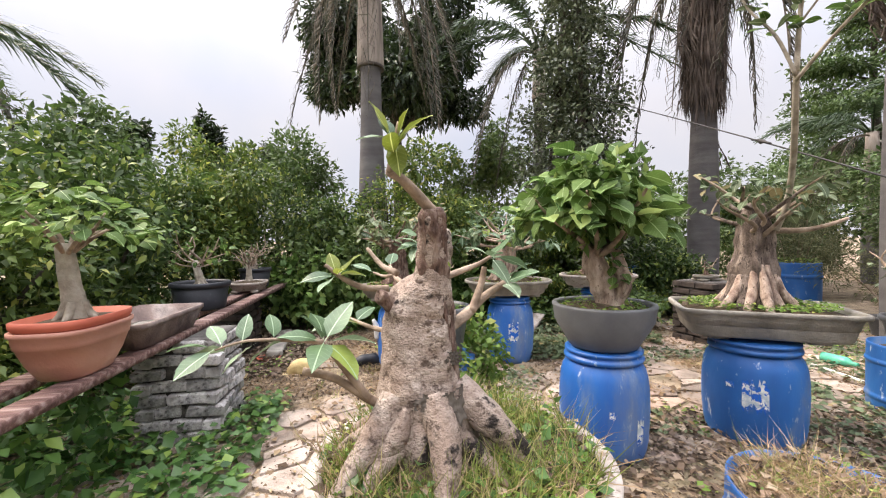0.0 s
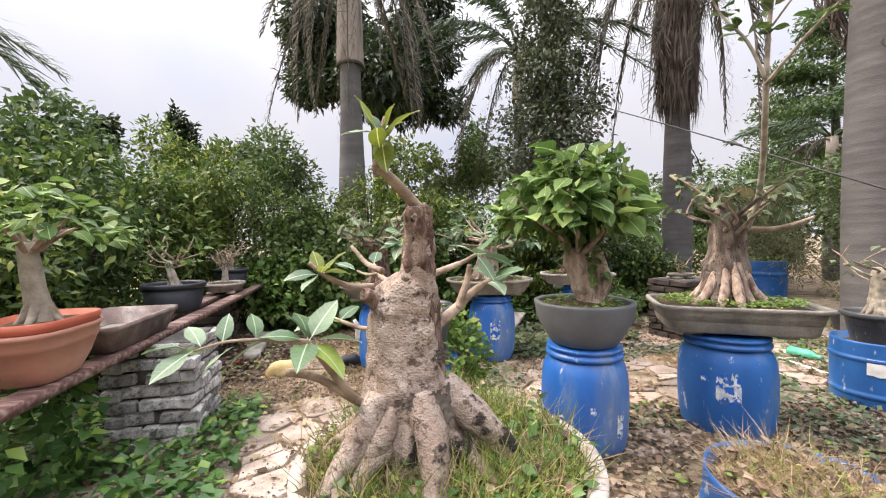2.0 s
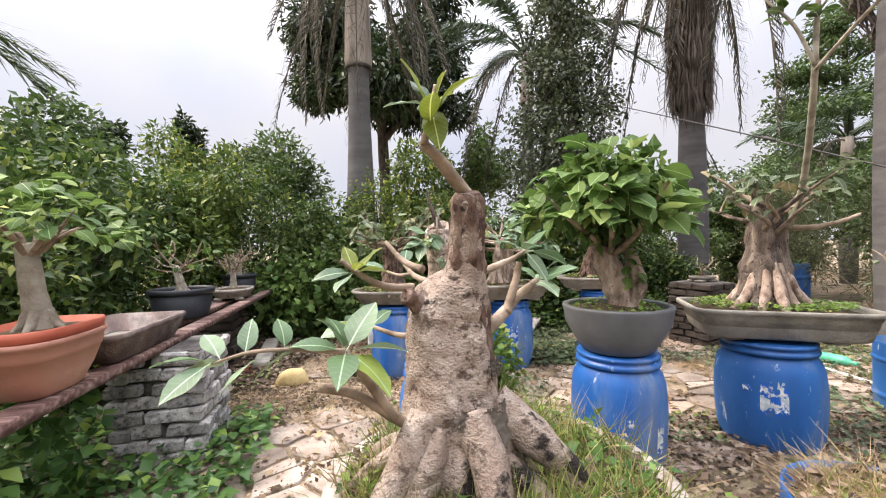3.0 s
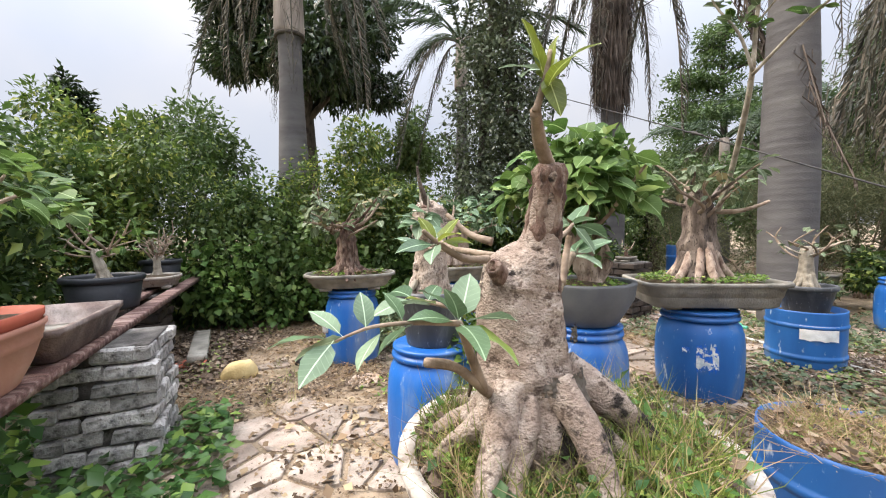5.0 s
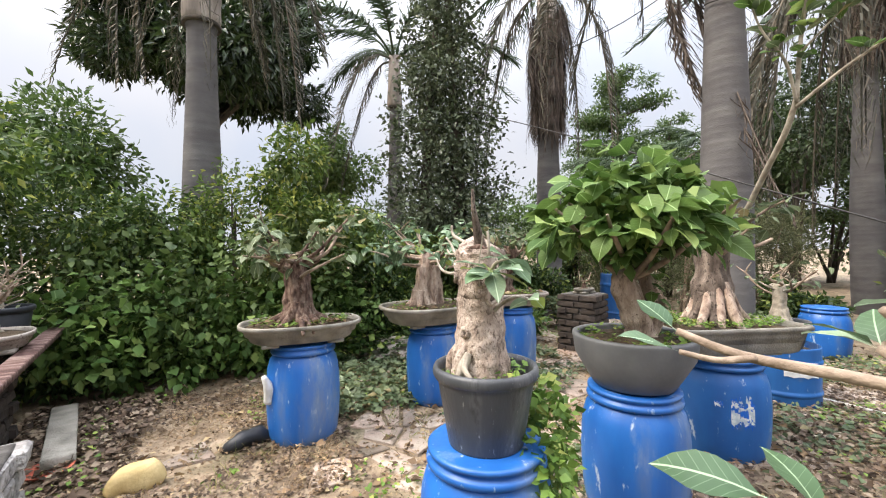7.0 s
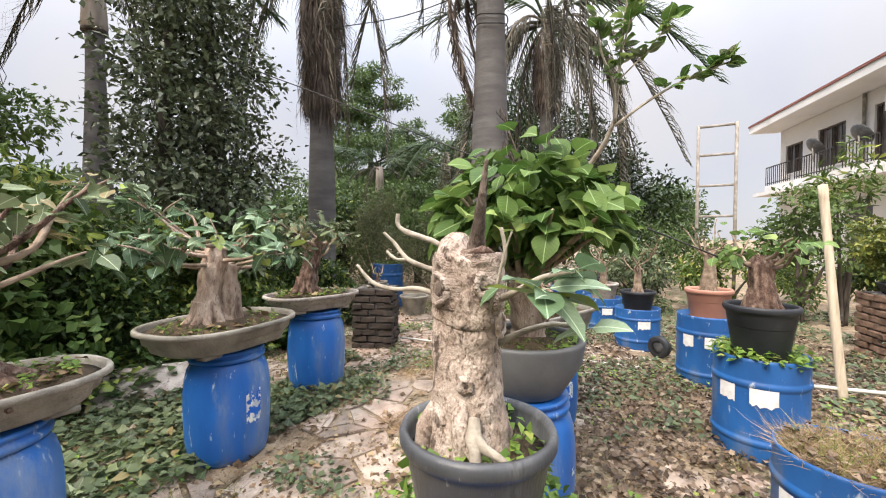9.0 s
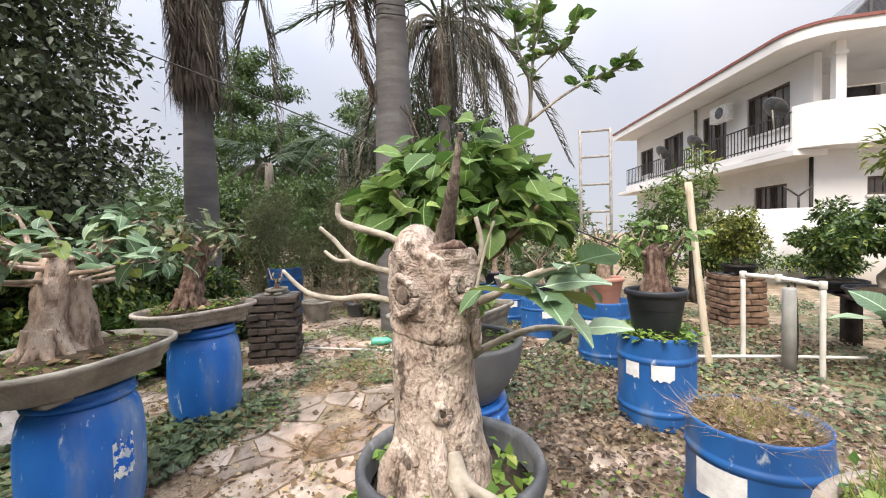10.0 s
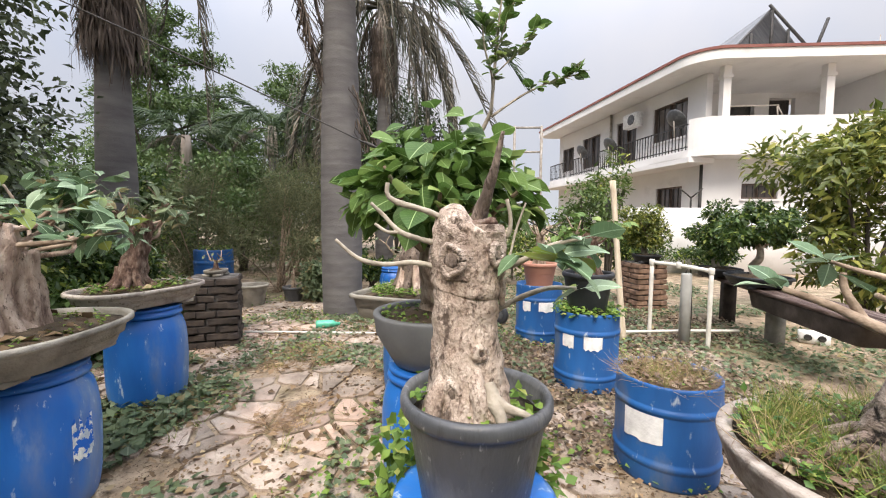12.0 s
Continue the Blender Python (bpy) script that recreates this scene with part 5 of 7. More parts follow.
# ---- the leafy tree in its grey bowl ----
BX, BY = 1.08, 2.82
barrel(BX, BY, 0.625, "blue plastic drum with a clamp ring under a grey bowl", r=0.92, patch=[(300, 0.2, 0.05, 0.16), (262, 0.3, 0.03, 0.05)])
BW = bowl(BX, BY, 0.625, 0.3, 0.265, M_GREYP, "round grey plastic bowl holding a leafy bonsai", foot=0.55, belly=0.06)
weeds("weed_mat", ring_points(300, 0.05, 0.27, 0.24), 0.03, M_MOSS, BW, 0.03)
LT = tree_thing("leafy_bonsai", BX, BY, 0.86, "leafy bonsai with an umbrella of broad bright green leaves")
Geo().tube([(0.04, -0.02, -0.03), (0.03, -0.02, 0.06), (-0.01, -0.01, 0.16), (-0.05, 0.0, 0.26), (-0.06, 0.0, 0.36)], [0.095, 0.08, 0.072, 0.066, 0.05], 30, 8, 0.2, 9, 4, 0.08).make("trunk", M_BARKP, LT)
Geo().tube([(0.05, -0.05, 0.02), (0.1, -0.06, 0.14), (0.09, -0.03, 0.26), (0.07, 0.0, 0.34)], [0.04, 0.05, 0.04, 0.03], 18, 7, 0.25, 12).make("trunk", M_BARKP, LT)
for i in range(14):
    a = i * 2.4
    k = 0.2 + 0.3 * ((i * 7) % 5) / 4
    e = Vector((math.cos(a) * k, math.sin(a) * k, 0.52 + 0.3 * (1 - k * k * 2.5) + 0.04 * math.sin(i)))
    limb(LT, [(-0.04, 0, 0.3), (e.x * 0.4, e.y * 0.4, 0.42), (e.x * 0.8, e.y * 0.8, e.z - 0.08), tuple(e)], 0.018, 0.006, M_TWIG)
for i in range(295):
    a = RND.uniform(0, 360)
    k = math.sqrt(RND.random()) * 0.42
    z = 0.38 + 0.58 * (1 - (k / 0.52) ** 2) * RND.uniform(0.5, 1.08) + RND.uniform(-0.06, 0.04)
    leaf(LT, "broad", (k * math.cos(radians(a)) - 0.1, k * math.sin(radians(a)) - 0.04, z), a + RND.uniform(-60, 60), RND.uniform(-65, 25), RND.uniform(0.085, 0.16), RND.uniform(-40, 40))
cloud_leaves("inner_leaves", clumps(-0.09, -0.03, 0.6, 0.38, 0.38, 0.25, 16, 0.4, 77), 900, 0.085, M_BOWLL, LT, 0.7, 0.3)
for i in range(14):
    leaf(LT, "broad", (0.06 + RND.uniform(-0.03, 0.03), -0.08, 0.16 + 0.02 * i), RND.uniform(180, 360), RND.uniform(-50, 10), 0.08)


# ---- bonsai in trays ----
def tray_bonsai(x, y, z, h, r, label, bark, leafkind, nleaf, size, spread, n_root=7, n_branch=7, reach=0.14, lean=(0.0, 0.0), seed=1, second=None, up=0.25, name="bonsai_tree"):
    """A gnarled bonsai: fluted trunk, spreading roots, crooked branches with tufts of leaves."""
    t = tree_thing(name, x, y, z, label)
    rg = random.Random(seed)
    lx, ly = lean
    Geo().tube([(0, 0, -0.03), (lx * 0.1, ly * 0.1, h * 0.2), (lx * 0.4, ly * 0.4, h * 0.5), (lx * 0.8, ly * 0.8, h * 0.8), (lx, ly, h)], [r * 1.25, r * 1.0, r * 0.85, r * 0.8, r * 0.5], 32, 9, 0.22, 10, 6, 0.1, seed).make("trunk", bark, t)
    if second:
        (sx, sy), k = second
        Geo().tube([(sx, sy, -0.03), (sx * 0.9, sy * 0.9, h * 0.3), (sx * 0.7 + lx * 0.5, sy * 0.7 + ly * 0.5, h * 0.75)], [r * k * 1.2, r * k, r * k * 0.7], 22, 8, 0.22, 10, 5, 0.1, seed + 1).make("trunk", bark, t)
    roots(t, n_root, r * 0.95, reach, 0.04, bark, rg.uniform(0, 3), h * 0.2, r * 0.3)
    ends = []
    for i in range(n_branch):
        a = rg.uniform(0, 2 * math.pi)
        a = 2 * math.pi * i / n_branch + rg.uniform(-0.4, 0.4)
        k = spread * rg.uniform(0.6, 1.1)
        z0 = h * rg.uniform(0.65, 1.0)
        zt = z0 + up * rg.uniform(0.1, 1.0)
        c, s = math.cos(a), math.sin(a)
        b = rg.uniform(-0.3, 0.3) * k
        p = [(lx * 0.8 + c * r * 0.4, ly * 0.8 + s * r * 0.4, z0), (lx * 0.8 + c * k * 0.4 - s * b, ly * 0.8 + s * k * 0.4 + c * b, z0 + (zt - z0) * 0.25), (lx * 0.8 + c * k * 0.75, ly * 0.8 + s * k * 0.75, z0 + (zt - z0) * 0.75), (lx * 0.8 + c * k, ly * 0.8 + s * k, zt)]
        limb(t, p, r * 0.17, 0.004, bark if i % 2 else M_TWIG)
        ends += [p[2], p[3]]
        if rg.random() < 0.6:
            q = (p[2][0] + rg.uniform(-0.1, 0.1), p[2][1] + rg.uniform(-0.1, 0.1), p[2][2] + rg.uniform(0.03, 0.14))
            limb(t, [p[1], p[2], q], 0.009, 0.004, M_TWIG)
            ends.append(q)
    for i in range(nleaf):
        e = ends[rg.randrange(len(ends))]
        leaf(t, leafkind, (e[0] + rg.gauss(0, 0.045), e[1] + rg.gauss(0, 0.045), e[2] + rg.gauss(0, 0.035)), rg.uniform(0, 360), rg.uniform(-60, 25), size * rg.uniform(0.6, 1.2), rg.uniform(-35, 35))
    return t


barrel(2.1, 3.02, 0.63, "faded blue plastic drum with a scraped label under a long tray", [(238, 0.33, 0.13, 0.2), (212, 0.38, 0.045, 0.04)], mat=M_BLUED, r=1.0)
T1 = tray(2.16, 3.08, 0.63, 0.96, 0.62, 0.2, -18, M_CONC, 9.0, label="oblong grey concrete tray holding a many-rooted bonsai", flare=0.86)
R1 = tray_bonsai(2.1, 3.08, 0.82, 0.68, 0.1, "broad bonsai with thick pale roots like columns and bare branches", M_BARKD, "dull", 130, 0.1, 0.36, 6, 12, 0.12, (0.05, 0.0), 3, ((0.12, -0.03), 0.6), 0.24)
for a, k in ((200, 1.0), (235, 0.9), (262, 1.05), (290, 0.85), (320, 1.0), (345, 0.8), (20, 0.8), (150, 0.9)):
    c, s = math.cos(radians(a)), math.sin(radians(a))
    Geo().tube([(c * 0.085 + 0.04, s * 0.085, 0.28), (c * 0.115 * k + 0.04, s * 0.115 * k, 0.18), (c * 0.17 * k + 0.04, s * 0.15 * k, 0.075), (c * 0.29 * k + 0.04, s * 0.21 * k, -0.02)], [0.012, 0.026, 0.03, 0.022], 10, 6, 0.15, 14, seed=a).make("prop_root", M_BARKP, R1)
limb(R1, [(0.12, -0.08, 0.5), (0.15, -0.13, 0.68), (0.05, -0.3, 0.92), (-0.1, -0.5, 1.15), (-0.16, -0.58, 1.3)], 0.02, 0.014, M_TWIGG)
limb(R1, [(-0.16, -0.58, 1.3), (-0.16, -0.6, 1.6), (-0.14, -0.62, 1.85), (-0.14, -0.65, 2.15)], 0.013, 0.006, M_TWIGG)
limb(R1, [(-0.16, -0.58, 1.28), (-0.26, -0.58, 1.48), (-0.36, -0.52, 1.66), (-0.44, -0.5, 1.85)], 0.01, 0.004, M_TWIGG)
limb(R1, [(-0.16, -0.58, 1.26), (-0.14, -0.78, 1.4), (-0.12, -0.98, 1.5), (-0.1, -1.18, 1.56)], 0.01, 0.004, M_TWIGG)
limb(R1, [(-0.15, -0.6, 1.55), (-0.1, -0.76, 1.72), (-0.08, -0.9, 1.9)], 0.006, 0.003, M_TWIGG)
limb(R1, [(-0.15, -0.6, 1.68), (-0.22, -0.66, 1.84), (-0.3, -0.72, 2.0)], 0.006, 0.003, M_TWIGG)
limb(R1, [(-0.14, -0.62, 1.84), (-0.06, -0.69, 1.98), (0.0, -0.74, 2.1)], 0.005, 0.003, M_TWIGG)
limb(R1, [(0.15, 0.0, 0.5), (0.3, -0.06, 0.5), (0.42, -0.1, 0.53), (0.52, -0.12, 0.57)], 0.02, 0.01, M_TWIG)
for i in range(150):
    seg = RND.choice((((-0.16, -0.6, 1.5), (-0.14, -0.65, 2.15)), ((-0.14, -0.85, 1.45), (-0.1, -1.18, 1.56)), ((-0.1, -1.1, 1.54), (-0.1, -1.2, 1.58)), ((-0.12, -0.72, 1.66), (-0.08, -0.9, 1.9)), ((-0.26, -0.58, 1.5), (-0.44, -0.5, 1.85)), ((-0.15, -0.6, 1.7), (-0.3, -0.72, 2.0)), ((-0.14, -0.62, 1.85), (0.0, -0.74, 2.1))))
    q = Vector(seg[0]).lerp(Vector(seg[1]), RND.random())
    leaf(R1, "broad" if i % 3 else "dull", q, RND.uniform(0, 360), RND.uniform(-20, 65), RND.uniform(0.065, 0.12), RND.uniform(-30, 30))
weeds("weed_mat", ring_points(1500, 0.2, 0.9, 0.2, 0.48, 0.3), 0.025, M_MOSS, T1, 0.03)

DRUM_E = barrel(-0.41, 4.4, 0.68, "bright blue plastic drum under an oval tray", r=0.9)
TE = tray(-0.42, 4.4, 0.68, 0.84, 0.58, 0.15, 0, M_CONC, 2.6, label="oval grey concrete tray holding a gnarled bonsai")
tray_bonsai(-0.44, 4.4, 0.82, 0.46, 0.1, "gnarled bonsai with a red-brown trunk and spreading roots", M_BARKR, "dull", 230, 0.105, 0.42, 12, 14, 0.2, (-0.02, 0.0), 5, None, 0.36)
barrel(0.72, 4.64, 0.68, "blue plastic drum with a printed label under a round tray", [(272, 0.34, 0.1, 0.2)], r=0.88)
TF = tray(0.7, 4.66, 0.68, 0.92, 0.7, 0.17, 8, M_CONC, 2.6, label="wide oval concrete tray holding a thick bonsai")
tray_bonsai(0.62, 4.68, 0.82, 0.5, 0.085, "two-trunked bonsai with pale bark and drooping grey-green leaves", M_BARKP, "fig", 298, 0.12, 0.5, 9, 15, 0.14, (0.06, 0.0), 8, ((0.13, -0.04), 0.8), 0.34)
barrel(1.8, 5.0, 0.72, "deep blue plastic drum under a pale tray", r=0.9)
TG = tray(1.76, 5.0, 0.72, 0.84, 0.56, 0.15, -14, M_CONCP, 2.8, label="pale oval concrete tray holding a dark knotty bonsai")
tray_bonsai(1.7, 5.02, 0.86, 0.5, 0.085, "dark knotty bonsai with a twisted red-brown trunk", M_BARKR, "dull", 210, 0.1, 0.42, 8, 13, 0.13, (0.08, -0.05), 12, None, 0.34)
for tr, ex, ey in ((TE, 0.38, 0.25), (TF, 0.42, 0.31), (TG, 0.38, 0.24)):
    weeds("weed_mat", ring_points(700, 0.15, 0.9, 0.145, ex, ey), 0.025, M_MOSS, tr, 0.025)
    weeds("leaf_litter", ring_points(90, 0.2, 0.9, 0.15, ex, ey), 0.05, M_DEAD, tr, 0.02)

# ---- cut drums and what stands in them ----
C1 = cut_drum(1.3, 1.545, 0.53, 0.26, [(130, 0.3, 0.2, 0.15)], "dark blue cut drum full of soil and dry grass")
grass_patch("dry_grass", ring_points(210, 0.02, 0.205, 0.5), 9, 0.1, M_STRAW, C1, 0.0028, 1.3)
grass_patch("grass", ring_points(45, 0.02, 0.21, 0.5), 7, 0.14, M_GRASS, C1, 0.003, 0.9)
weeds("weed_mat", ring_points(300, 0.02, 0.22, 0.505), 0.02, M_MOSS, C1, 0.04)
weeds("leaf_litter", ring_points(500, 0.02, 0.22, 0.51), 0.035, M_DEADD, C1, 0.04)
grass_patch("withered_grass", ring_points(90, 0.1, 0.225, 0.505), 8, 0.15, M_STRAW, C1, 0.0026, 2.2)
C2 = cut_drum(2.44, 1.66, 0.63, 0.255, [(176, 0.42, 0.14, 0.13), (132, 0.42, 0.1, 0.13)], "blue cut drum with white labels, weeds and a pot in it")
weeds("weed_mat", ring_points(520, 0.14, 0.27, 0.59), 0.045, M_MOSS, C2, 0.08)
nursery_pot(2.44, 1.66, 0.59, 0.195, 0.35, M_BLACKP, "black plastic nursery pot standing in a cut drum")
tray_bonsai(2.44, 1.66, 0.9, 0.36, 0.08, "dark stumpy bonsai with glossy leaves in a black pot", M_BARKR, "broad", 70, 0.1, 0.26, 6, 8, 0.06, (0.04, 0.0), 21, None, 0.18)
C3 = cut_drum(3.72, 1.84, 0.65, 0.26, [(188, 0.43, 0.16, 0.13), (140, 0.43, 0.1, 0.13)], "blue cut drum with white labels holding a clay pot")
nursery_pot(3.72, 1.84, 0.59, 0.19, 0.3, M_TERRA, "weathered terracotta pot standing in a cut drum")
tray_bonsai(3.72, 1.84, 0.85, 0.4, 0.06, "thin-stemmed twiggy bonsai in a clay pot", M_TWIG, "dull", 30, 0.08, 0.25, 5, 9, 0.06, (0.0, 0.0), 23, None, 0.4)
C4 = cut_drum(3.45, 3.32, 0.5, 0.27, [(238, 0.33, 0.26, 0.12)], "blue cut drum with a torn white band holding a grey pot")
nursery_pot(3.45, 3.32, 0.44, 0.2, 0.26, M_DARKP, "dark grey plastic pot standing in a cut drum")
tray_bonsai(3.45, 3.32, 0.68, 0.35, 0.06, "small bare-branched bonsai in a grey pot", M_TWIGG, "dull", 36, 0.08, 0.3, 6, 8, 0.06, (0.0, 0.0), 27, None, 0.25)
for px, py, pm, pl, sd in ((4.75, 2.5, M_BLACKP, "black", 31), (5.5, 3.0, M_CONCP, "pale", 33), (6.3, 3.3, M_BLACKP, "black", 35)):
    cut_drum(px, py, 0.5, 0.26, [(200, 0.33, 0.14, 0.12)], "faded blue cut drum carrying a potted bonsai")
    nursery_pot(px, py, 0.44, 0.2, 0.27, pm, pl + " plastic pot standing in a cut drum")
    tray_bonsai(px, py, 0.68, 0.35, 0.05, "leafy bonsai in a " + pl + " pot", M_TWIG, "dull", 40, 0.1, 0.3, 5, 8, 0.06, (0.0, 0.0), sd, None, 0.4)
CB = cut_drum(5.57, 7.03, 0.86, 0.3, (), "blue cut drum with weeds on top behind a brick pillar")
weeds("weed_mat", ring_points(260, 0.02, 0.27, 0.83), 0.04, M_MOSS, CB, 0.1)
barrel(3.0, 7.4, 0.8, "blue drum among shrubs", r=0.9)
barrel(5.6, 3.9, 0.6, "blue drum behind the palm", r=0.9)


# ---- plank bench on brick pillars ----
BD = Vector((-0.221, 0.975, 0))
BN = Vector((-0.975, -0.221, 0))
BA = math.degrees(math.atan2(BD.y, BD.x))


def on_bench(s, off):
    """Plan point s metres along the bench from its front corner, off metres in from its front edge."""
    p = Vector((-1.28, 1.56, 0)) + BD * s + BN * off
    return p.x, p.y


shelf = empty("plank_bench", *on_bench(0, 0), 0, "low bench of weathered red-brown planks on brick pillars", "bench", "", BA)
for off, s0, s1 in ((0.055, -1.5, 4.5), (0.29, -1.5, 4.4)):
    Geo().box((s0 + s1) / 2, off, 0.679, s1 - s0, 0.11, 0.045, 0.0, 0.006, RND.uniform(-0.15, 0.15)).make("plank", M_PLANK, shelf)
BRICKS = {}


def brick_mesh(mat, k):
    if (mat.name, k) not in BRICKS:
        rg = random.Random(k)
        g = Geo().box(0, 0, 0, 0.22, 0.105, 0.072, 0, 0.011)
        kx_ = rg.uniform(0.78, 1.0)
        V = [(x * kx_ * (1 + rg.uniform(-0.07, 0.07)), y * (1 + rg.uniform(-0.08, 0.08)), z * (1 + rg.uniform(-0.16, 0.1))) for x, y, z in g.V]
        me = bpy.data.meshes.new("brick")
        me.from_pydata(V, [], g.F)
        me.materials.append(mat)
        BRICKS[(mat.name, k)] = me
    return BRICKS[(mat.name, k)]


def pillar(x, y, nx, courses, rz, mat, label, jit=0.008):
    """A square brick pillar: brick rings of alternating bond round a mortar core."""
    p = empty("brick_pillar", x, y, 0, label, "pillar", "brick pillars", rz)
    w = nx * 0.235
    Geo().box(0, 0, courses * 0.041, w - 0.05, w - 0.05, courses * 0.082 - 0.012, 0, 0.004).make("mortar_core", M_MORTAR, p)
    rg = random.Random(int(x * 100) + 5)
    for c in range(courses):
        z = 0.04 + c * 0.082
        odd = c % 2
        for side in range(4):
            m = pose(0, 0, 0, 0, 0, 90 * side)
            for i in range(nx):
                u = -w / 2 + 0.1175 + i * 0.235 + (-0.052 if odd else 0.052)
                u = max(-w / 2 + 0.08, min(w / 2 - 0.08, u))
                ob = new("brick", brick_mesh(mat, rg.randrange(9)))
                ob.parent = p
                ob.matrix_basis = m @ pose(u + rg.uniform(-jit, jit), -w / 2 + 0.045 + rg.uniform(-jit, jit), z + rg.uniform(-0.003, 0.003), rg.uniform(-3, 3), rg.uniform(-3, 3), rg.uniform(-5, 5))
    Geo().box(0, 0, courses * 0.082 - 0.006, w - 0.03, w - 0.03, 0.022, 0, 0.008).make("cap_mortar", M_MORTAR, p)
    return p


pillar(*on_bench(1.46, 0.03), 2, 8, BA - 90, M_BRICKW, "rough whitewashed brick pillar under a plank bench", 0.016)
pillar(*on_bench(3.35, 0.42), 2, 8, BA - 90, M_BRICKD, "dark brick pillar under the end of a plank bench")
pillar(*on_bench(-1.1, 0.25), 2, 8, BA - 90, M_BRICKW, "rough whitewashed brick pillar under a plank bench")

ZB = 0.702
tx, ty = on_bench(0.53, 0.12)
planter = empty("terracotta_planter", tx, ty, ZB, "two oval terracotta-coloured plastic planters stacked together", "planter", "", BA)
prof = [(0.55, 0.0), (0.6, 0.008), (0.78, 0.08), (0.9, 0.15), (0.92, 0.152), (0.925, 0.165), (0.94, 0.17), (0.955, 0.2), (1.0, 0.205), (1.0, 0.222), (0.95, 0.224), (0.9, 0.18)]
Geo().lathe(prof, 56, sx=0.238, sy=0.16, square=3.2).make("outer_planter", M_TERRA, planter)
Geo().lathe([(0.9, 0.2), (0.94, 0.222), (1.0, 0.24), (1.0, 0.262), (0.93, 0.265), (0.88, 0.235)], 56, sx=0.232, sy=0.155, square=3.2).make("inner_rim", M_TERRAR, planter, "bright red-brown rim of the inner planter")
Geo().lathe([(0.9, 0.235), (0.5, 0.245), (0.01, 0.25)], 40, sx=0.232, sy=0.155, square=3.2).make("soil", M_POTSOIL, planter)
lt = tree_thing("leafy_bonsai", tx, ty, ZB + 0.24, "leafy bonsai with a smooth pale trunk in a terracotta planter")
Geo().tube([(0, 0, -0.02), (0.0, 0, 0.05), (-0.02, 0.0, 0.15), (-0.04, 0.0, 0.28), (-0.05, 0.0, 0.34)], [0.056, 0.046, 0.04, 0.036, 0.03], 20, 7, 0.08, 12).make("trunk", M_TWIGG, lt)
roots(lt, 5, 0.045, 0.06, 0.02, M_TWIGG, 0.2, 0.05, 0.016)
for i in range(10):
    a = i * 2.4
    k = 0.12 + 0.14 * ((i * 3) % 4) / 3
    limb(lt, [(-0.04, 0, 0.28), (k * 0.5 * math.cos(a), k * 0.5 * math.sin(a), 0.38), (k * math.cos(a), k * math.sin(a), 0.42 + 0.06 * math.sin(i))], 0.012, 0.004, M_TWIG)
for i in range(210):
    a, k = RND.uniform(0, 360), math.sqrt(RND.random()) * 0.31
    leaf(lt, "broad", (k * math.cos(radians(a)) - 0.02, k * math.sin(radians(a)), 0.3 + 0.32 * (1 - (k / 0.36) ** 2) * RND.uniform(0.3, 1.05)), a + RND.uniform(-60, 60), RND.uniform(-45, 25), RND.uniform(0.055, 0.095), RND.uniform(-35, 35))

qx, qy = on_bench(1.18, 0.2)
trough = empty("concrete_trough", qx, qy, ZB, "empty rectangular pink-stained concrete trough on a bench", "planter", "", BA)
Geo().lathe([(0.76, 0.0), (0.8, 0.006), (0.97, 0.115), (0.975, 0.118), (1.0, 0.12), (1.0, 0.148), (0.93, 0.15), (0.76, 0.05), (0.1, 0.045)], 64, sx=0.4, sy=0.215, square=14).make("trough_body", M_PINKC, trough)
Geo().lathe([(0.765, 0.055), (0.4, 0.062), (0.01, 0.066)], 48, sx=0.4, sy=0.215, square=12).make("dry_dirt", M_CONC, trough)
kx, ky = on_bench(2.28, 0.3)
nursery_pot(kx, ky, ZB, 0.225, 0.235, M_BLACKP, "wide black plastic pot standing on a plank bench", 0.86)
tray_bonsai(kx, ky, ZB + 0.2, 0.22, 0.036, "small pale-stemmed bonsai with sparse leaves in a black pot", M_TWIGG, "broad", 34, 0.07, 0.26, 5, 9, 0.05, (-0.05, 0.0), 41, None, 0.22)
ox, oy = on_bench(3.42, 0.24)
OT = tray(ox, oy, ZB, 0.52, 0.4, 0.12, BA, M_CONCP, 2.3, label="oval pale concrete tray with a twiggy bonsai", soil=True)
tw = tray_bonsai(ox, oy, ZB + 0.11, 0.2, 0.036, "bare twiggy bonsai with a pale trunk", M_TWIGG, "dull", 26, 0.04, 0.15, 6, 12, 0.05, (0.0, 0.0), 43, None, 0.2)
for i in range(46):
    a, k = RND.uniform(0, 6.28), RND.uniform(0.06, 0.22)
    z0 = RND.uniform(0.2, 0.3)
    limb(tw, [(0.4 * k * math.cos(a), 0.4 * k * math.sin(a), z0), (k * math.cos(a + 0.3), k * math.sin(a + 0.3), z0 + RND.uniform(0.0, 0.14))], 0.004, 0.0015, M_TWIG, "twig", 4, 0.0)
sx2, sy2 = on_bench(3.95, 0.32)
nursery_pot(sx2, sy2, ZB, 0.19, 0.24, M_BLACKP, "black plastic pot at the end of a plank bench", 0.84)
tray_bonsai(sx2, sy2, ZB + 0.2, 0.2, 0.03, "small twiggy bonsai in a black pot", M_TWIGG, "dull", 20, 0.05, 0.2, 4, 8, 0.04, (0.0, 0.0), 47, None, 0.2)
tagged(Geo().lathe([(0.07, 0.0), (0.11, 0.035), (0.125, 0.045), (0.115, 0.045), (0.06, 0.015)], 28, -1.85, 4.45, 0.01).make("clay_dish", M_TERRAR), "small orange clay dish on the ground", "dish")
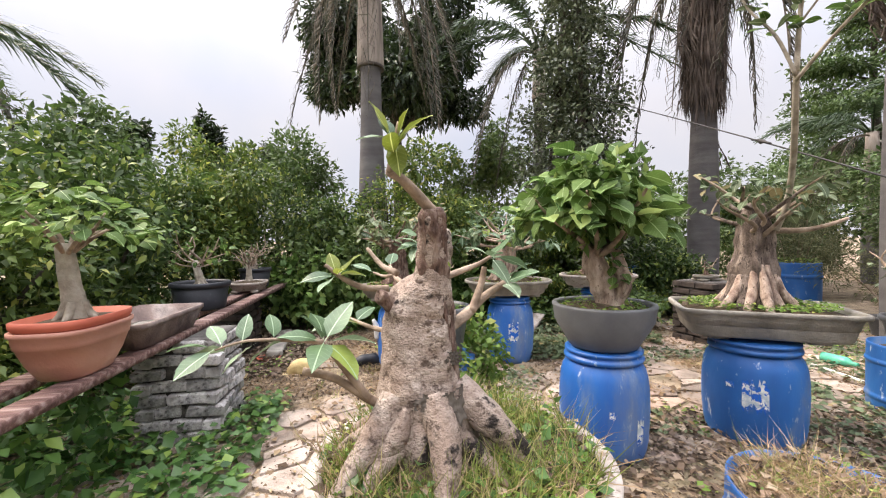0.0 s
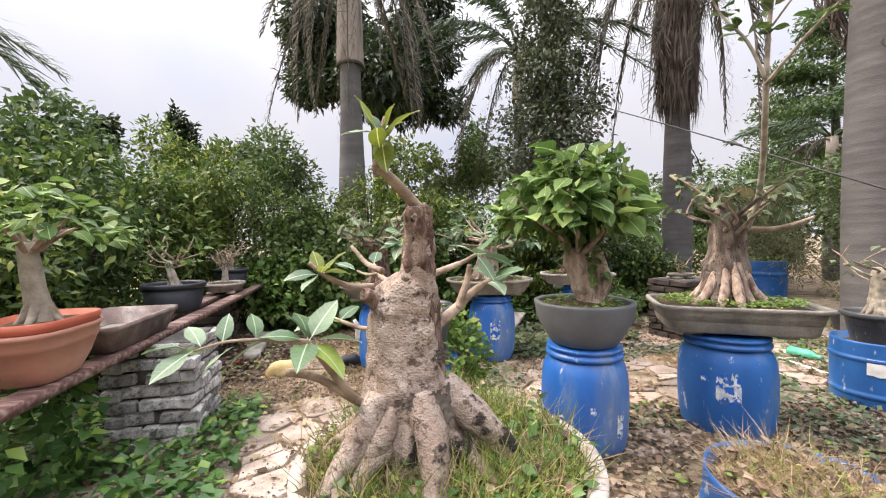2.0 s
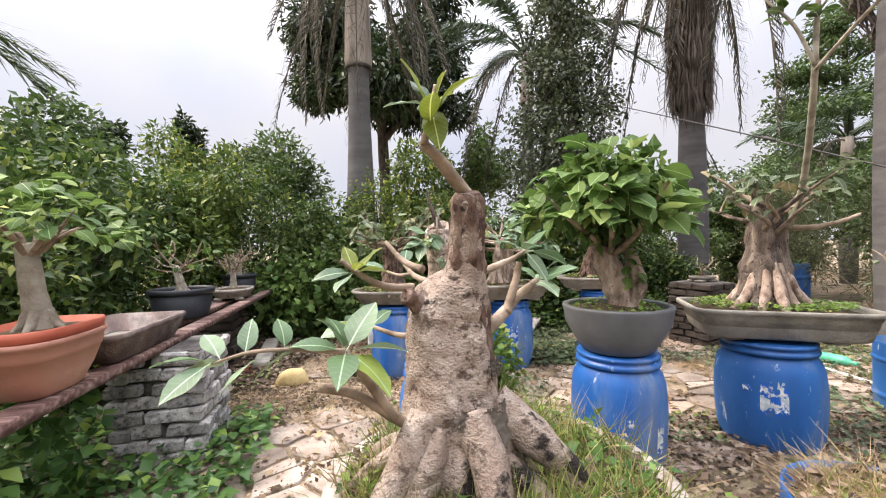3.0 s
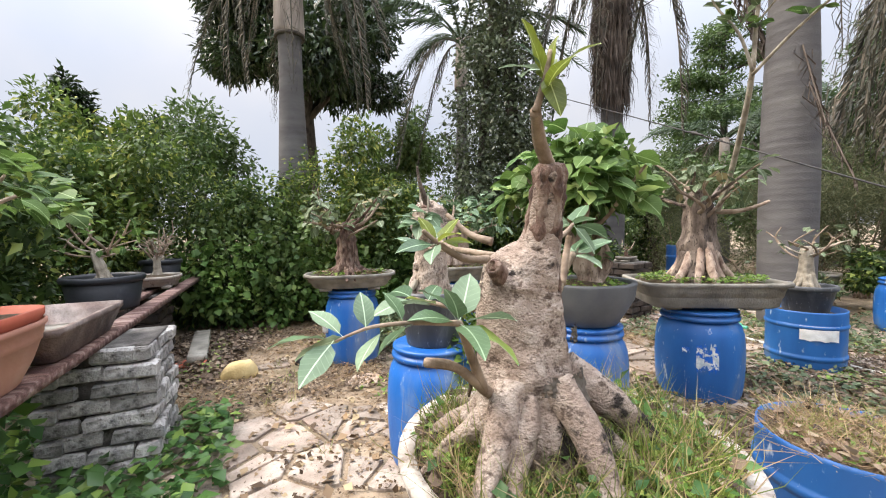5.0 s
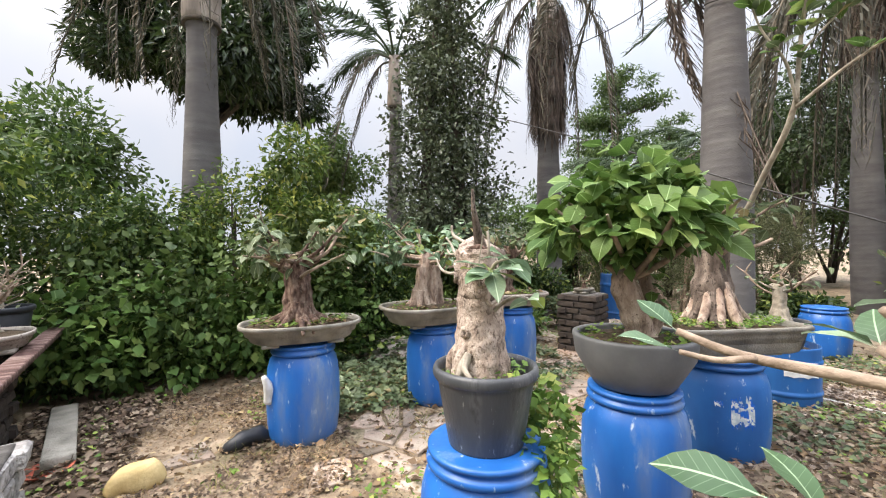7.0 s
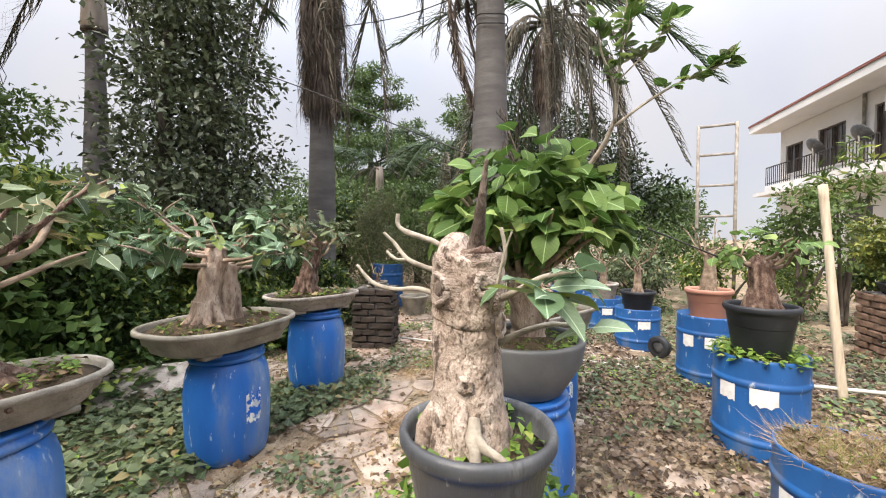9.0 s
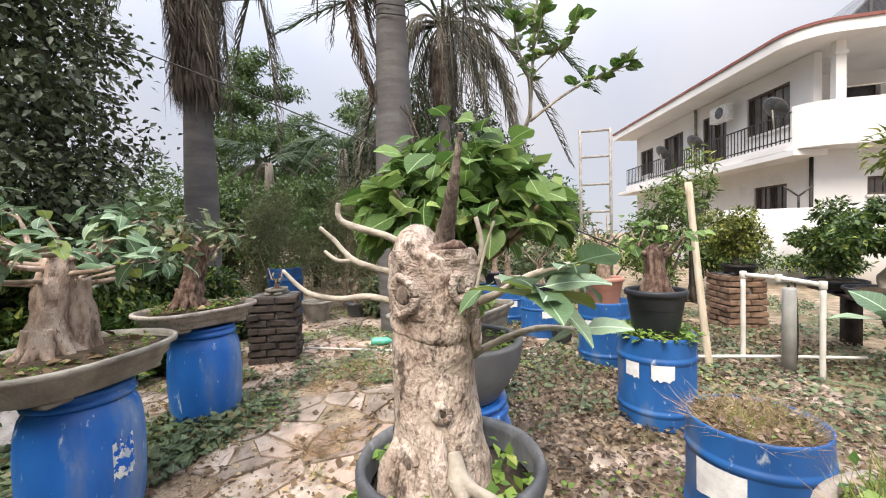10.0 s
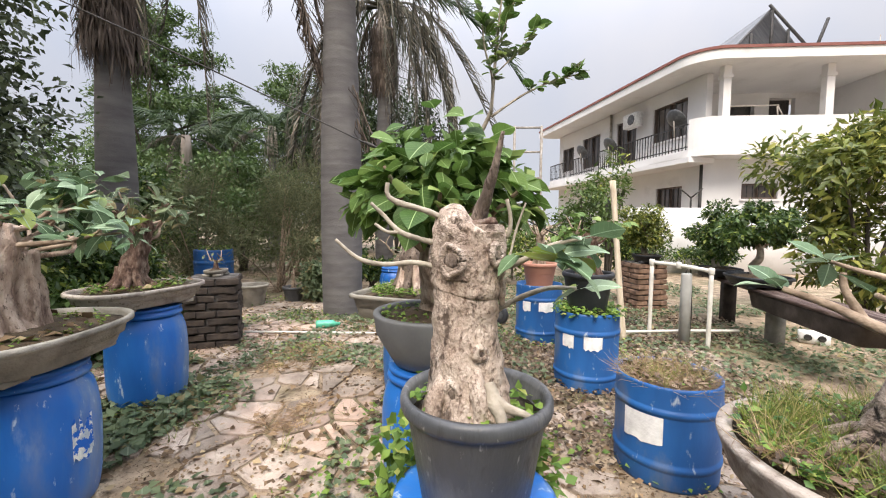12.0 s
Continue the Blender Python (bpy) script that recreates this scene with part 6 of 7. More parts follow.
tagged(Geo().box(-1.98, 5.0, 0.06, 0.16, 1.1, 0.09, 18, 0.01).make("timber_beam", M_CONC), "grey weathered beam lying on the ground", "timber")
g = Geo().tube([(-0.12, 0, 0.0), (-0.05, 0.01, 0.05), (0.06, 0.0, 0.05), (0.13, -0.01, 0.01)], [0.03, 0.085, 0.09, 0.03], 16, 5, 0.2, 9, flat=0.75)
st = tagged(g.make("yellow_stone", M_YSTONE), "rounded yellow sandstone lump on the soil", "stone")
st.matrix_basis = pose(-1.33, 4.07, 0.01, 0, 0, 20)
wt = Geo().tube([(0, 0, 0), (0.02, 0.0, 0.1), (0.0, 0.0, 0.2)], [0.03, 0.035, 0.015], 10, 4, 0.1).make("spout", M_LABEL, DRUM_E, "torn white plastic spout")
wt.matrix_basis = pose(-0.24, -0.1, 0.3, 12, -8, 0)
g = Geo().tube([(-0.15, 0, 0.02), (-0.05, 0, 0.07), (0.08, 0.02, 0.07), (0.17, 0, 0.02)], [0.02, 0.06, 0.06, 0.02], 12, 5, 0.3, 12)
bk = tagged(g.make("black_bag", M_BLACKP), "crumpled black plastic bag on the ground", "bag")
bk.matrix_basis = pose(-0.78, 4.36, -0.02, 0, 0, 10)

# ---- things round the far path ----
pillar(3.2, 5.42, 2, 9, 25, M_BRICKD, "dark mossy brick pillar with small pots on it")
tray(3.2, 5.4, 0.745, 0.3, 0.2, 0.07, 10, M_CONC, 2.6, label="small oval clay tray on a brick pillar")
tray_bonsai(3.2, 5.4, 0.815, 0.1, 0.025, "tiny round bonsai in a small tray", M_BARKR, "dull", 20, 0.04, 0.08, 5, 5, 0.03, (0, 0), 51, None, 0.08)
nursery_pot(5.5, 5.6, 0.0, 0.17, 0.26, M_DARKP, "dark grey pot standing on the ground by a palm")
tray_bonsai(5.5, 5.6, 0.22, 0.3, 0.03, "bare stick plant in a grey pot", M_TWIG, "dull", 12, 0.08, 0.15, 4, 5, 0.04, (0, 0), 53, None, 0.3)
nursery_pot(6.2, 5.3, 0.0, 0.3, 0.5, M_CONC, "large weathered concrete pot behind a palm")
nursery_pot(5.1, 6.1, 0.0, 0.24, 0.35, M_CONC, "weathered concrete pot among shrubs")
tray_bonsai(6.2, 5.3, 0.46, 0.35, 0.05, "leafy bonsai in a large concrete pot", M_TWIG, "dull", 60, 0.1, 0.35, 4, 8, 0.06, (0, 0), 55, None, 0.35)
bt = tagged(Geo().tube([(0, 0, 0), (0.12, 0, 0), (0.2, 0, 0), (0.24, 0, 0), (0.29, 0, 0)], [0.05, 0.052, 0.05, 0.022, 0.02], 16, 3).make("green_bottle", M_GBOTTLE), "empty green plastic bottle lying on the paving", "bottle")
bt.matrix_basis = pose(3.85, 4.55, 0.06, 0, 0, -75)
tagged(Geo().tube([(3.55, 5.3, 0.03), (3.62, 4.2, 0.03), (3.66, 3.4, 0.03), (3.75, 2.4, 0.03)], [0.014] * 4, 8, 5).make("ground_pipe", M_PVC), "thin white pipe lying along the paving", "pipe")
tagged(Geo().tube([(3.62, 1.1, 0.12), (3.75, 0.3, 0.12), (3.9, -0.5, 0.1)], [0.016] * 3, 8, 4).make("low_pipe", M_PVC), "pale pipe running low beside the post", "pipe")
pole = empty("wooden_pole", 3.63, 0.9, 0, "bare pale wooden pole bound with black wire", "pole")
Geo().tube([(0, 0, -0.02), (0.05, 0.05, 0.6), (0.1, 0.09, 1.2), (0.16, 0.13, 1.83)], [0.034, 0.033, 0.032, 0.034], 10, 4, 0.08, 6).make("shaft", M_POLE, pole)
Geo().tube([(0.09 + 0.045 * math.cos(a), 0.05 + 0.045 * math.sin(a), 0.62 + a * 0.006) for a in np.linspace(0, 18, 40)], [0.007] * 40, 5, 1).make("wire_binding", M_IRON, pole, "wrapped black wire")
fr = empty("pvc_frame", 3.41, 0.12, 0, "white pvc pipe bent into an upright frame", "pipe frame")
Geo().tube([(0, 0, -0.02), (0, 0, 0.4), (0.0, 0.0, 0.85)], [0.022] * 3, 12, 3).make("upright", M_PVC, fr)
Geo().tube([(0.42, 0.42, -0.02), (0.42, 0.42, 0.4), (0.42, 0.42, 0.9)], [0.022] * 3, 12, 3).make("upright", M_PVC, fr)
Geo().tube([(0.0, 0.0, 0.85), (0.2, 0.2, 0.885), (0.42, 0.42, 0.9)], [0.022] * 3, 12, 3).make("crossbar", M_PVC, fr)
for q in ((0, 0, 0.85), (0.42, 0.42, 0.9), (0.22, 0.22, 0.888)):
    Geo().lathe([(0.026, -0.035), (0.03, -0.03), (0.03, 0.03), (0.026, 0.035)], 14, q[0], q[1], q[2]).make("elbow", M_PVC, fr)
gp = empty("grey_post", 3.62, 0.26, 0, "short grey plastic pipe post with a cable", "post")
Geo().lathe([(0.055, -0.02), (0.055, 0.78), (0.05, 0.8), (0.03, 0.8)], 20).make("pipe", M_PVCG, gp)
Geo().tube([(0.02, 0.0, 0.8), (0.04, -0.05, 0.88), (0.07, -0.09, 0.7), (0.06, -0.1, 0.3), (0.06, -0.08, 0.0)], [0.008] * 5, 6, 5).make("cable", M_IRON, gp)
whl = empty("cart_wheel", 4.34, 2.25, 0.0, "small black wheel lying against the drums", "wheel")
for prf, mt, nm in (([(0.07, -0.035), (0.115, -0.035), (0.125, -0.02), (0.125, 0.02), (0.115, 0.035), (0.07, 0.035)], M_BLACKP, "tyre"), ([(0.0, -0.02), (0.07, -0.02), (0.075, 0.0), (0.07, 0.02), (0.03, 0.03), (0.0, 0.03)], M_DARKP, "rim")):
    o = Geo().lathe(prf, 28, caps=False).make(nm, mt, whl)
    o.matrix_basis = pose(0, 0, 0.125, 90, 0, 60)
slabn = tagged(Geo().box(0, 0, 0, 0.8, 0.46, 0.035, 0, 0.008).make("stone_slab", M_CONCP), "grey stone slab leaning by the drums", "slab")
slabn.matrix_basis = pose(0.9, 6.0, 0.12, 26, 0, -35)

pillar(5.6, -0.1, 2, 9, 12, M_BRICK, "red brick pillar carrying potted bonsai")
ledge = empty("plank_shelf", 3.5, -0.62, 0, "long dark plank shelf with bonsai pots on it", "shelf", "", -9)
for off in (0.1, -0.11):
    Geo().box(0.0, off, 0.622, 2.9, 0.17, 0.035, 0, 0.005).make("plank", M_PLANKD, ledge)
lt2 = empty("long_trough", 2.95, -0.53, 0.43, "long stained concrete trough propped under a plank shelf", "planter", "", -9)
Geo().lathe([(0.9, 0.0), (0.92, 0.01), (0.97, 0.13), (1.0, 0.145), (1.0, 0.173), (0.95, 0.173), (0.93, 0.08)], 64, sx=0.85, sy=0.17, square=16).make("trough_body", M_CONCD, lt2)
for sx_, w_, h_, mt in ((-1.38, 0.12, 0.43, M_BRICKD), (0.22, 0.16, 0.43, M_CONC), (1.35, 0.2, 0.604, M_BRICKD)):
    Geo().box(sx_, -0.1, h_ / 2, w_, 0.12, h_, 0, 0.01).make("support", mt, ledge)
for i, (px, py, pz, pr, cr, hc, zc, mt) in enumerate(((5.5, -0.1, 0.74, 0.25, 0.43, 0.36, 0.44, M_OLIVE), (4.62, -0.66, 0.64, 0.31, 0.4, 0.34, 0.48, M_HEDGE), (3.8, -0.6, 0.64, 0.36, 0.38, 0.27, 0.58, M_HEDGE))):
    tray(px, py, pz, pr * 2, pr * 1.6, 0.13, -8, M_BLACKP, 2.6, label="oval black plastic bonsai pot on a shelf", name="bonsai_pot")
    t = tree_thing("bonsai_tree", px, py, pz + 0.12, "round-crowned green bonsai with a curved pale trunk")
    Geo().tube([(0, 0, -0.02), (0.05, 0.02, 0.1), (-0.03, 0.0, 0.22), (0.0, 0.0, 0.4)], [0.05, 0.042, 0.036, 0.024], 12, 6, 0.15, 14).make("trunk", M_TWIGG, t)
    bl = clumps(0, 0, zc, cr, cr, hc, 18, 0.34, 330 + i)
    for q in bl[:9]:
        limb(t, [(0, 0, 0.3), (q[0] * 0.5, q[1] * 0.5, 0.4), q[:3]], 0.012, 0.004, M_TWIG)
    cloud_leaves("crown", bl, 4200, 0.055, mt, t, 0.5)
wb = empty("white_block", 3.82, -1.26, 0, "white plastic block with two round holes", "block", "", -120)
Geo().box(0, 0, 0.07, 0.26, 0.15, 0.13, 0, 0.012).make("body", M_LABEL, wb)
# flat dark discs give the shade of the two holes; nothing is cut out
for s in (-0.06, 0.06):
    o = Geo().lathe([(0.036, 0.0), (0.036, 0.006), (0.026, 0.007), (0.0, 0.003)], 18, caps=False).make("dark_hole_disc", M_IRON, wb)
    o.matrix_basis = pose(s, -0.076, 0.075, 90, 0, 0)
lad = empty("ladder_frame", 8.6, 1.35, 0, "tall rusty white steel ladder frame", "ladder")
for yy in (-0.31, 0.31):
    Geo().box(0, yy, 1.8, 0.055, 0.055, 3.6, 0, 0.006).make("post", M_RUST, lad)
for zz in (0.6, 1.2, 1.8, 2.4, 3.0, 3.56):
    Geo().box(0, 0, zz, 0.035, 0.6, 0.045, 0, 0.004).make("rung", M_RUST, lad)
for q in ((12.0, 12.5, 4.0),):
    lp = empty("lamp_post", q[0], q[1], 0, "pale concrete post standing among trees", "lamp post")
    Geo().tube([(0, 0, 0), (0.05, 0, 2), (0.15, 0, q[2])], [0.09, 0.08, 0.07], 8, 3).make("post", M_CONCP, lp)


# ---- house ----
HC = Vector((12.5, -4.72, 0))
HU, HF = Vector((0.968, 0.251, 0)), Vector((0.0, -1.0, 0))
HN = Vector((-0.251, 0.968, 0))
HW = Vector((-1.0, 0, 0))
house = empty("house", HC.x, HC.y, 0, "white two-storey house with a rounded balcony and red roof edge", "house")


def prism(plan, z0, z1, mat, name, parent=None, label=""):
    """An upright solid over a plan outline (points in house space)."""
    n = len(plan)
    V = [(p[0], p[1], z0) for p in plan] + [(p[0], p[1], z1) for p in plan]
    F = [tuple(range(n))[::-1], tuple(range(n, 2 * n))] + [(i, (i + 1) % n, (i + 1) % n + n, i + n) for i in range(n)]
    return Geo().add(V, F).make(name, mat, parent or house, label, False)


def sp(s, out=0.0):
    """Point on the side wall, s metres from the corner, out metres in front of it."""
    p = HU * s + HN * out
    return p.x, p.y


def fp(f, out=0.0):
    p = HF * f + HW * out
    return p.x, p.y


def strip(fn, a, b, o0, o1):
    return [fn(a, o0), fn(b, o0), fn(b, o1), fn(a, o1)]


side_gaps = [(0.75, 2.4, 4.4, 5.7), (3.35, 4.65, 3.75, 5.7), (5.9, 7.4, 4.1, 5.6), (8.3, 9.5, 4.2, 5.45)]
s0 = 0.0
for a, b, z0, z1 in side_gaps:
    prism(strip(sp, s0, a, -0.22, 0), 3.6, 6.2, M_WHITE, "wall")
    prism(strip(sp, a, b, -0.22, 0), 3.6, z0, M_WHITE, "wall")
    prism(strip(sp, a, b, -0.22, 0), z1, 6.2, M_WHITE, "wall")
    s0 = b
prism(strip(sp, s0, 9.9, -0.22, 0), 3.6, 6.2, M_WHITE, "wall")
prism(strip(sp, 0, 0.85, -0.22, 0), 0, 3.6, M_WHITE, "wall")
prism(strip(sp, 0.85, 2.1, -0.22, 0), 0, 1.3, M_WHITE, "wall")
prism(strip(sp, 0.85, 2.1, -0.22, 0), 2.7, 3.6, M_WHITE, "wall")
prism(strip(sp, 2.1, 4.6, -0.22, 0), 0, 3.6, M_WHITE, "wall")
prism(strip(sp, 4.6, 5.8, -0.22, 0), 2.5, 3.6, M_WHITE, "wall")
prism(strip(sp, 5.8, 9.9, -0.22, 0), 0, 3.6, M_WHITE, "wall")
# near-black sheet behind the openings, standing in for the shade of the rooms
prism(strip(sp, 3.0, 9.8, -2.3, -2.1), 0, 6.2, M_DARK, "dark_room_backing")


def window(fn, a, b, z0, z1, bars=5):
    w = new("window")
    w.parent = house
    m = 0.06
    prism(strip(fn, a, b, -0.16, -0.14), z0, z1, M_PANE, "pane", w)
    for x0, x1, y0, y1 in ((a, b, z0, z0 + m), (a, b, z1 - m, z1), (a, a + m, z0 + m, z1 - m), (b - m, b, z0 + m, z1 - m), ((a + b) / 2 - 0.03, (a + b) / 2 + 0.03, z0 + m, z1 - m)):
        prism(strip(fn, x0, x1, -0.13, -0.06), y0, y1, M_FRAME, "frame", w)
    for i in range(1, bars + 1):
        x = a + (b - a) * i / (bars + 1)
        prism(strip(fn, x - 0.012, x + 0.012, -0.05, -0.03), z0 + m, z1 - m, M_IRON, "bar", w)
    prism(strip(fn, a - 0.05, b + 0.05, -0.02, 0.07), z0 - 0.06, z0, M_WHITE, "sill", w)


for a, b, z0, z1 in side_gaps:
    window(sp, a, b, z0, z1)
window(sp, 0.85, 2.1, 1.3, 2.7)
for a, b in ((-0.2, 3.0), (3.3, 4.8), (5.2, 7.4), (7.7, 9.5)):
    prism(strip(sp, a, b, 0.0, 0.75), 3.45, 3.72, M_WHITE, "balcony_slab")
    rl = new("railing")
    rl.parent = house
    prism(strip(sp, a, b, 0.7, 0.73), 4.5, 4.54, M_IRON, "top_rail", rl)
    prism(strip(sp, a, b, 0.7, 0.73), 3.8, 3.83, M_IRON, "bottom_rail", rl)
    n = int((b - a) / 0.14)
    for i in range(n + 1):
        x = a + (b - a) * i / n
        prism(strip(sp, x - 0.011, x + 0.011, 0.705, 0.727), 3.72, 4.5, M_IRON, "baluster", rl)
prism(strip(sp, -0.4, 10.2, 0.0, 0.9), 3.3, 3.46, M_WHITE, "floor_band")
# front: ground wall, curved balcony, veranda, roof
prism(strip(fp, 0, 1.2, -0.22, 0), 0, 3.6, M_WHITE, "wall")
prism(strip(fp, 1.2, 2.3, -0.22, 0), 0, 2.2, M_WHITE, "wall")
prism(strip(fp, 1.2, 2.3, -0.22, 0), 2.7, 3.6, M_WHITE, "wall")
prism(strip(fp, 2.3, 9.0, -0.22, 0), 0, 3.6, M_WHITE, "wall")
window(fp, 1.2, 2.3, 2.2, 2.7)


def rounded(out, in_x, far, a_side):
    """Plan of a slab over the veranda whose outer corner is rounded."""
    pts = [sp(a_side, 0.0), sp(a_side, out)]
    c = Vector((0, 0, 0))
    a0, a1 = math.atan2(HN.y, HN.x), math.pi
    for k in range(9):
        a = a0 + (a1 - a0) * k / 8
        pts.append((c.x + out * math.cos(a), c.y + out * math.sin(a)))
    pts += [fp(far, out), fp(far, -in_x)]
    return pts[::-1]


prism(rounded(0.9, 3.0, 5.6, 1.4), 3.47, 3.64, M_WHITE, "balcony_floor")
outer, inner = rounded(0.9, 0.0, 5.6, 0.6)[1:-4], rounded(0.78, 0.0, 5.6, 0.6)[1:-4]
for i in range(len(outer) - 1):
    prism([outer[i], outer[i + 1], inner[i + 1], inner[i]], 3.64, 4.62, M_WHITE, "parapet")
prism(rounded(1.1, 3.2, 5.9, 10.2), 6.22, 6.5, M_WHITE, "roof_slab")
o2, i2 = rounded(1.14, 0.0, 5.9, 10.2), rounded(1.0, 0.0, 5.9, 10.2)
for i in range(1, len(o2) - 2):
    prism([o2[i], o2[i + 1], i2[i + 1], i2[i]], 6.5, 6.58, M_ROOF, "roof_trim")
prism(strip(fp, 5.3, 6.5, -3.0, 0.1), 3.6, 6.22, M_WHITE, "wall")
prism(strip(fp, 6.5, 12.0, -3.0, -1.0), 3.6, 5.6, M_WHITE, "wall")
prism(strip(fp, 6.5, 12.0, -3.0, -0.9), 5.6, 5.7, M_ROOF, "roof_trim")
for a, b, z0, z1, m in ((0.0, 1.8, 3.64, 6.22, M_WHITE), (1.8, 2.9, 5.82, 6.22, M_WHITE), (2.9, 3.4, 3.64, 6.22, M_WHITE), (4.3, 5.3, 3.64, 6.22, M_WHITE), (3.4, 4.3, 6.05, 6.22, M_WHITE), (1.8, 2.9, 3.64, 4.4, M_WHITE)):
    prism(strip(fp, a, b, -2.4, -2.2), z0, z1, m, "veranda_wall")
# near-black panels put the shade of the rooms into the veranda openings
prism(strip(fp, 3.4, 4.3, -2.6, -2.5), 3.64, 6.05, M_DARK, "dark_doorway_fill")
prism(strip(fp, 1.8, 2.9, -2.45, -2.4), 4.4, 5.82, M_DARK, "unlit_interior")
for f in (0.28, 3.2):
    prism(strip(fp, f - 0.11, f + 0.11, 0.35, 0.57), 3.64, 6.22, M_WHITE, "column")
    prism(strip(fp, f - 0.14, f + 0.14, 0.32, 0.6), 5.85, 5.95, M_WHITE, "column_ring")
Geo().tube([(fp(0.3, 0.5)[0], fp(0.3, 0.5)[1], 5.0), (fp(1.9, 0.4)[0], fp(1.9, 0.4)[1], 5.05)], [0.02, 0.02], 6, 1).make("drying_rail", M_RUST, house)
for f in (1.7, 1.95):
    Geo().tube([(fp(1.85, 0.4)[0], fp(1.85, 0.4)[1], 5.05), (fp(f + 0.2, 0.4)[0], fp(f + 0.2, 0.4)[1], 4.5)], [0.02, 0.02], 6, 1).make("drying_leg", M_RUST, house)
Geo().tube([(*sp(-0.02, 0.08), 0.0), (*sp(-0.02, 0.08), 3.3)], [0.05, 0.05], 8, 1).make("drain_pipe", M_IRON, house)
Geo().tube([(*sp(5.0, 0.06), 3.7), (*sp(5.0, 0.06), 6.2)], [0.05, 0.05], 8, 1).make("drain_pipe", M_CONC, house)
# roof-top ridge of sheets on struts, and two lean-to panels
def sheet(q):
    V = list(q) + [(x, y, z - 0.06) for x, y, z in q]
    return Geo().add(V, [(0, 1, 2, 3), (7, 6, 5, 4), (0, 4, 5, 1), (1, 5, 6, 2), (2, 6, 7, 3), (3, 7, 4, 0)]).make("roof_panel", M_SHEET, house, smooth=False)


sheet([(0.3, -0.6, 6.75), (3.0, -0.1, 6.75), (3.0, -2.0, 8.3), (0.3, -2.0, 8.3)])
sheet([(0.4, -2.05, 8.27), (3.0, -2.05, 8.27), (3.0, -3.2, 6.75), (0.4, -3.2, 6.75)])
for a, b in (((0.25, -1.9, 8.38), (0.25, -3.5, 6.6)), ((0.25, -2.0, 8.2), (0.25, -2.0, 6.5)), ((0.25, -1.4, 7.5), (0.25, -1.4, 6.5)), ((0.25, -2.5, 7.6), (0.25, -2.5, 6.5)), ((0.25, -1.5, 7.0), (0.25, -2.8, 7.1)), ((-0.2, -2.9, 6.5), (-0.2, -3.3, 7.7))):
    Geo().tube([a, b], [0.045, 0.045], 6, 1).make("strut", M_IRON, house)
for a, b in ((4.3, 5.4), (6.8, 9.2)):
    sheet([(*sp(a, 0.2), 6.75), (*sp(b, 0.2), 6.75), (*sp(b, -1.6), 7.5), (*sp(a, -1.6), 7.5)])
    for q in (sp(a, -1.5), sp(b, -1.5)):
        Geo().tube([(*q, 6.5), (*q, 7.42)], [0.03, 0.03], 6, 1).make("panel_leg", M_RUST, house)
Geo().lathe([(0.3, 0), (0.3, 0.35), (0.25, 0.4), (0.05, 0.42)], 18, *fp(5.4, -1.5), 6.5).make("water_tank", M_CONC, house)
for f, h in ((5.9, 1.2), (5.2, 0.9), (0.9, 1.0)):
    Geo().tube([(*fp(f, -1.0), 6.5), (*fp(f, -1.0), 6.5 + h)], [0.02, 0.015], 5, 1).make("antenna", M_RUST, house)
ac = new("air_conditioner")
ac.parent = house
ax_, ay_ = sp(3.1, 0.35)
Geo().box(ax_, ay_, 5.45, 0.8, 0.3, 0.55, math.degrees(math.atan2(HU.y, HU.x)), 0.02).make("casing", M_LABEL, ac)
fx_, fy_ = sp(3.0, 0.51)
fan = Geo().lathe([(0.2, 0.0), (0.2, 0.012), (0.17, 0.014), (0.0, 0.006)], 24, caps=False).make("fan_grille", M_DARKP, ac)
fan.matrix_basis = Matrix.Translation((fx_, fy_, 5.45)) @ pose(0, 0, 0, 0, 0, math.degrees(math.atan2(HU.y, HU.x))) @ pose(0, 0, 0, -90, 0, 0)
for s, z in ((0.4, 4.75), (6.2, 4.7), (4.0, 4.6)):
    dish = Geo().lathe([(0.02, 0.0), (0.2, 0.03), (0.33, 0.1), (0.35, 0.12), (0.32, 0.11), (0.02, 0.02)], 22, caps=False).make("satellite_dish", M_DARKP, house)
    dish.matrix_basis = Matrix.Translation((*sp(s, 0.8), z)) @ pose(0, 0, 0, 55, 0, 20)
    Geo().tube([(*sp(s, 0.75), 4.2), (*sp(s, 0.8), z)], [0.02, 0.02], 6, 1).make("dish_arm", M_RUST, house)
house.scale = (1, 1, 0.985)
bw = tagged(Geo().box(10.6, -5.5, 0.9, 0.15, 7.5, 1.8, 0, 0.01).make("garden_wall", M_WHITE), "low white garden wall before the house", "wall", kind="structure")
yb = empty("wire_bracket", 10.6, -3.4, 1.78, "rusty forked bracket for barbed wire on a wall", "bracket")
Geo().tube([(0, 0, 0), (0, 0, 0.3)], [0.025, 0.025], 6, 1).make("stem", M_IRON, yb)
for d in (-1, 1):
    Geo().tube([(0, 0, 0.3), (0, 0.3 * d, 0.55)], [0.022, 0.018], 6, 1).make("arm", M_IRON, yb)


# ---- ground cover ----
def spread(n, x0, x1, y0, y1, z=0.01, keep=None):
    P = np.c_[RNG.uniform(x0, x1, n), RNG.uniform(y0, y1, n), np.full(n, z)]
    return P if keep is None else P[keep(P)]


def patchy(P, scale=0.9, level=0.0, off=0.0):
    return np.array([noise.noise(Vector((p[0] * scale + off, p[1] * scale, 3.1))) > level for p in P])


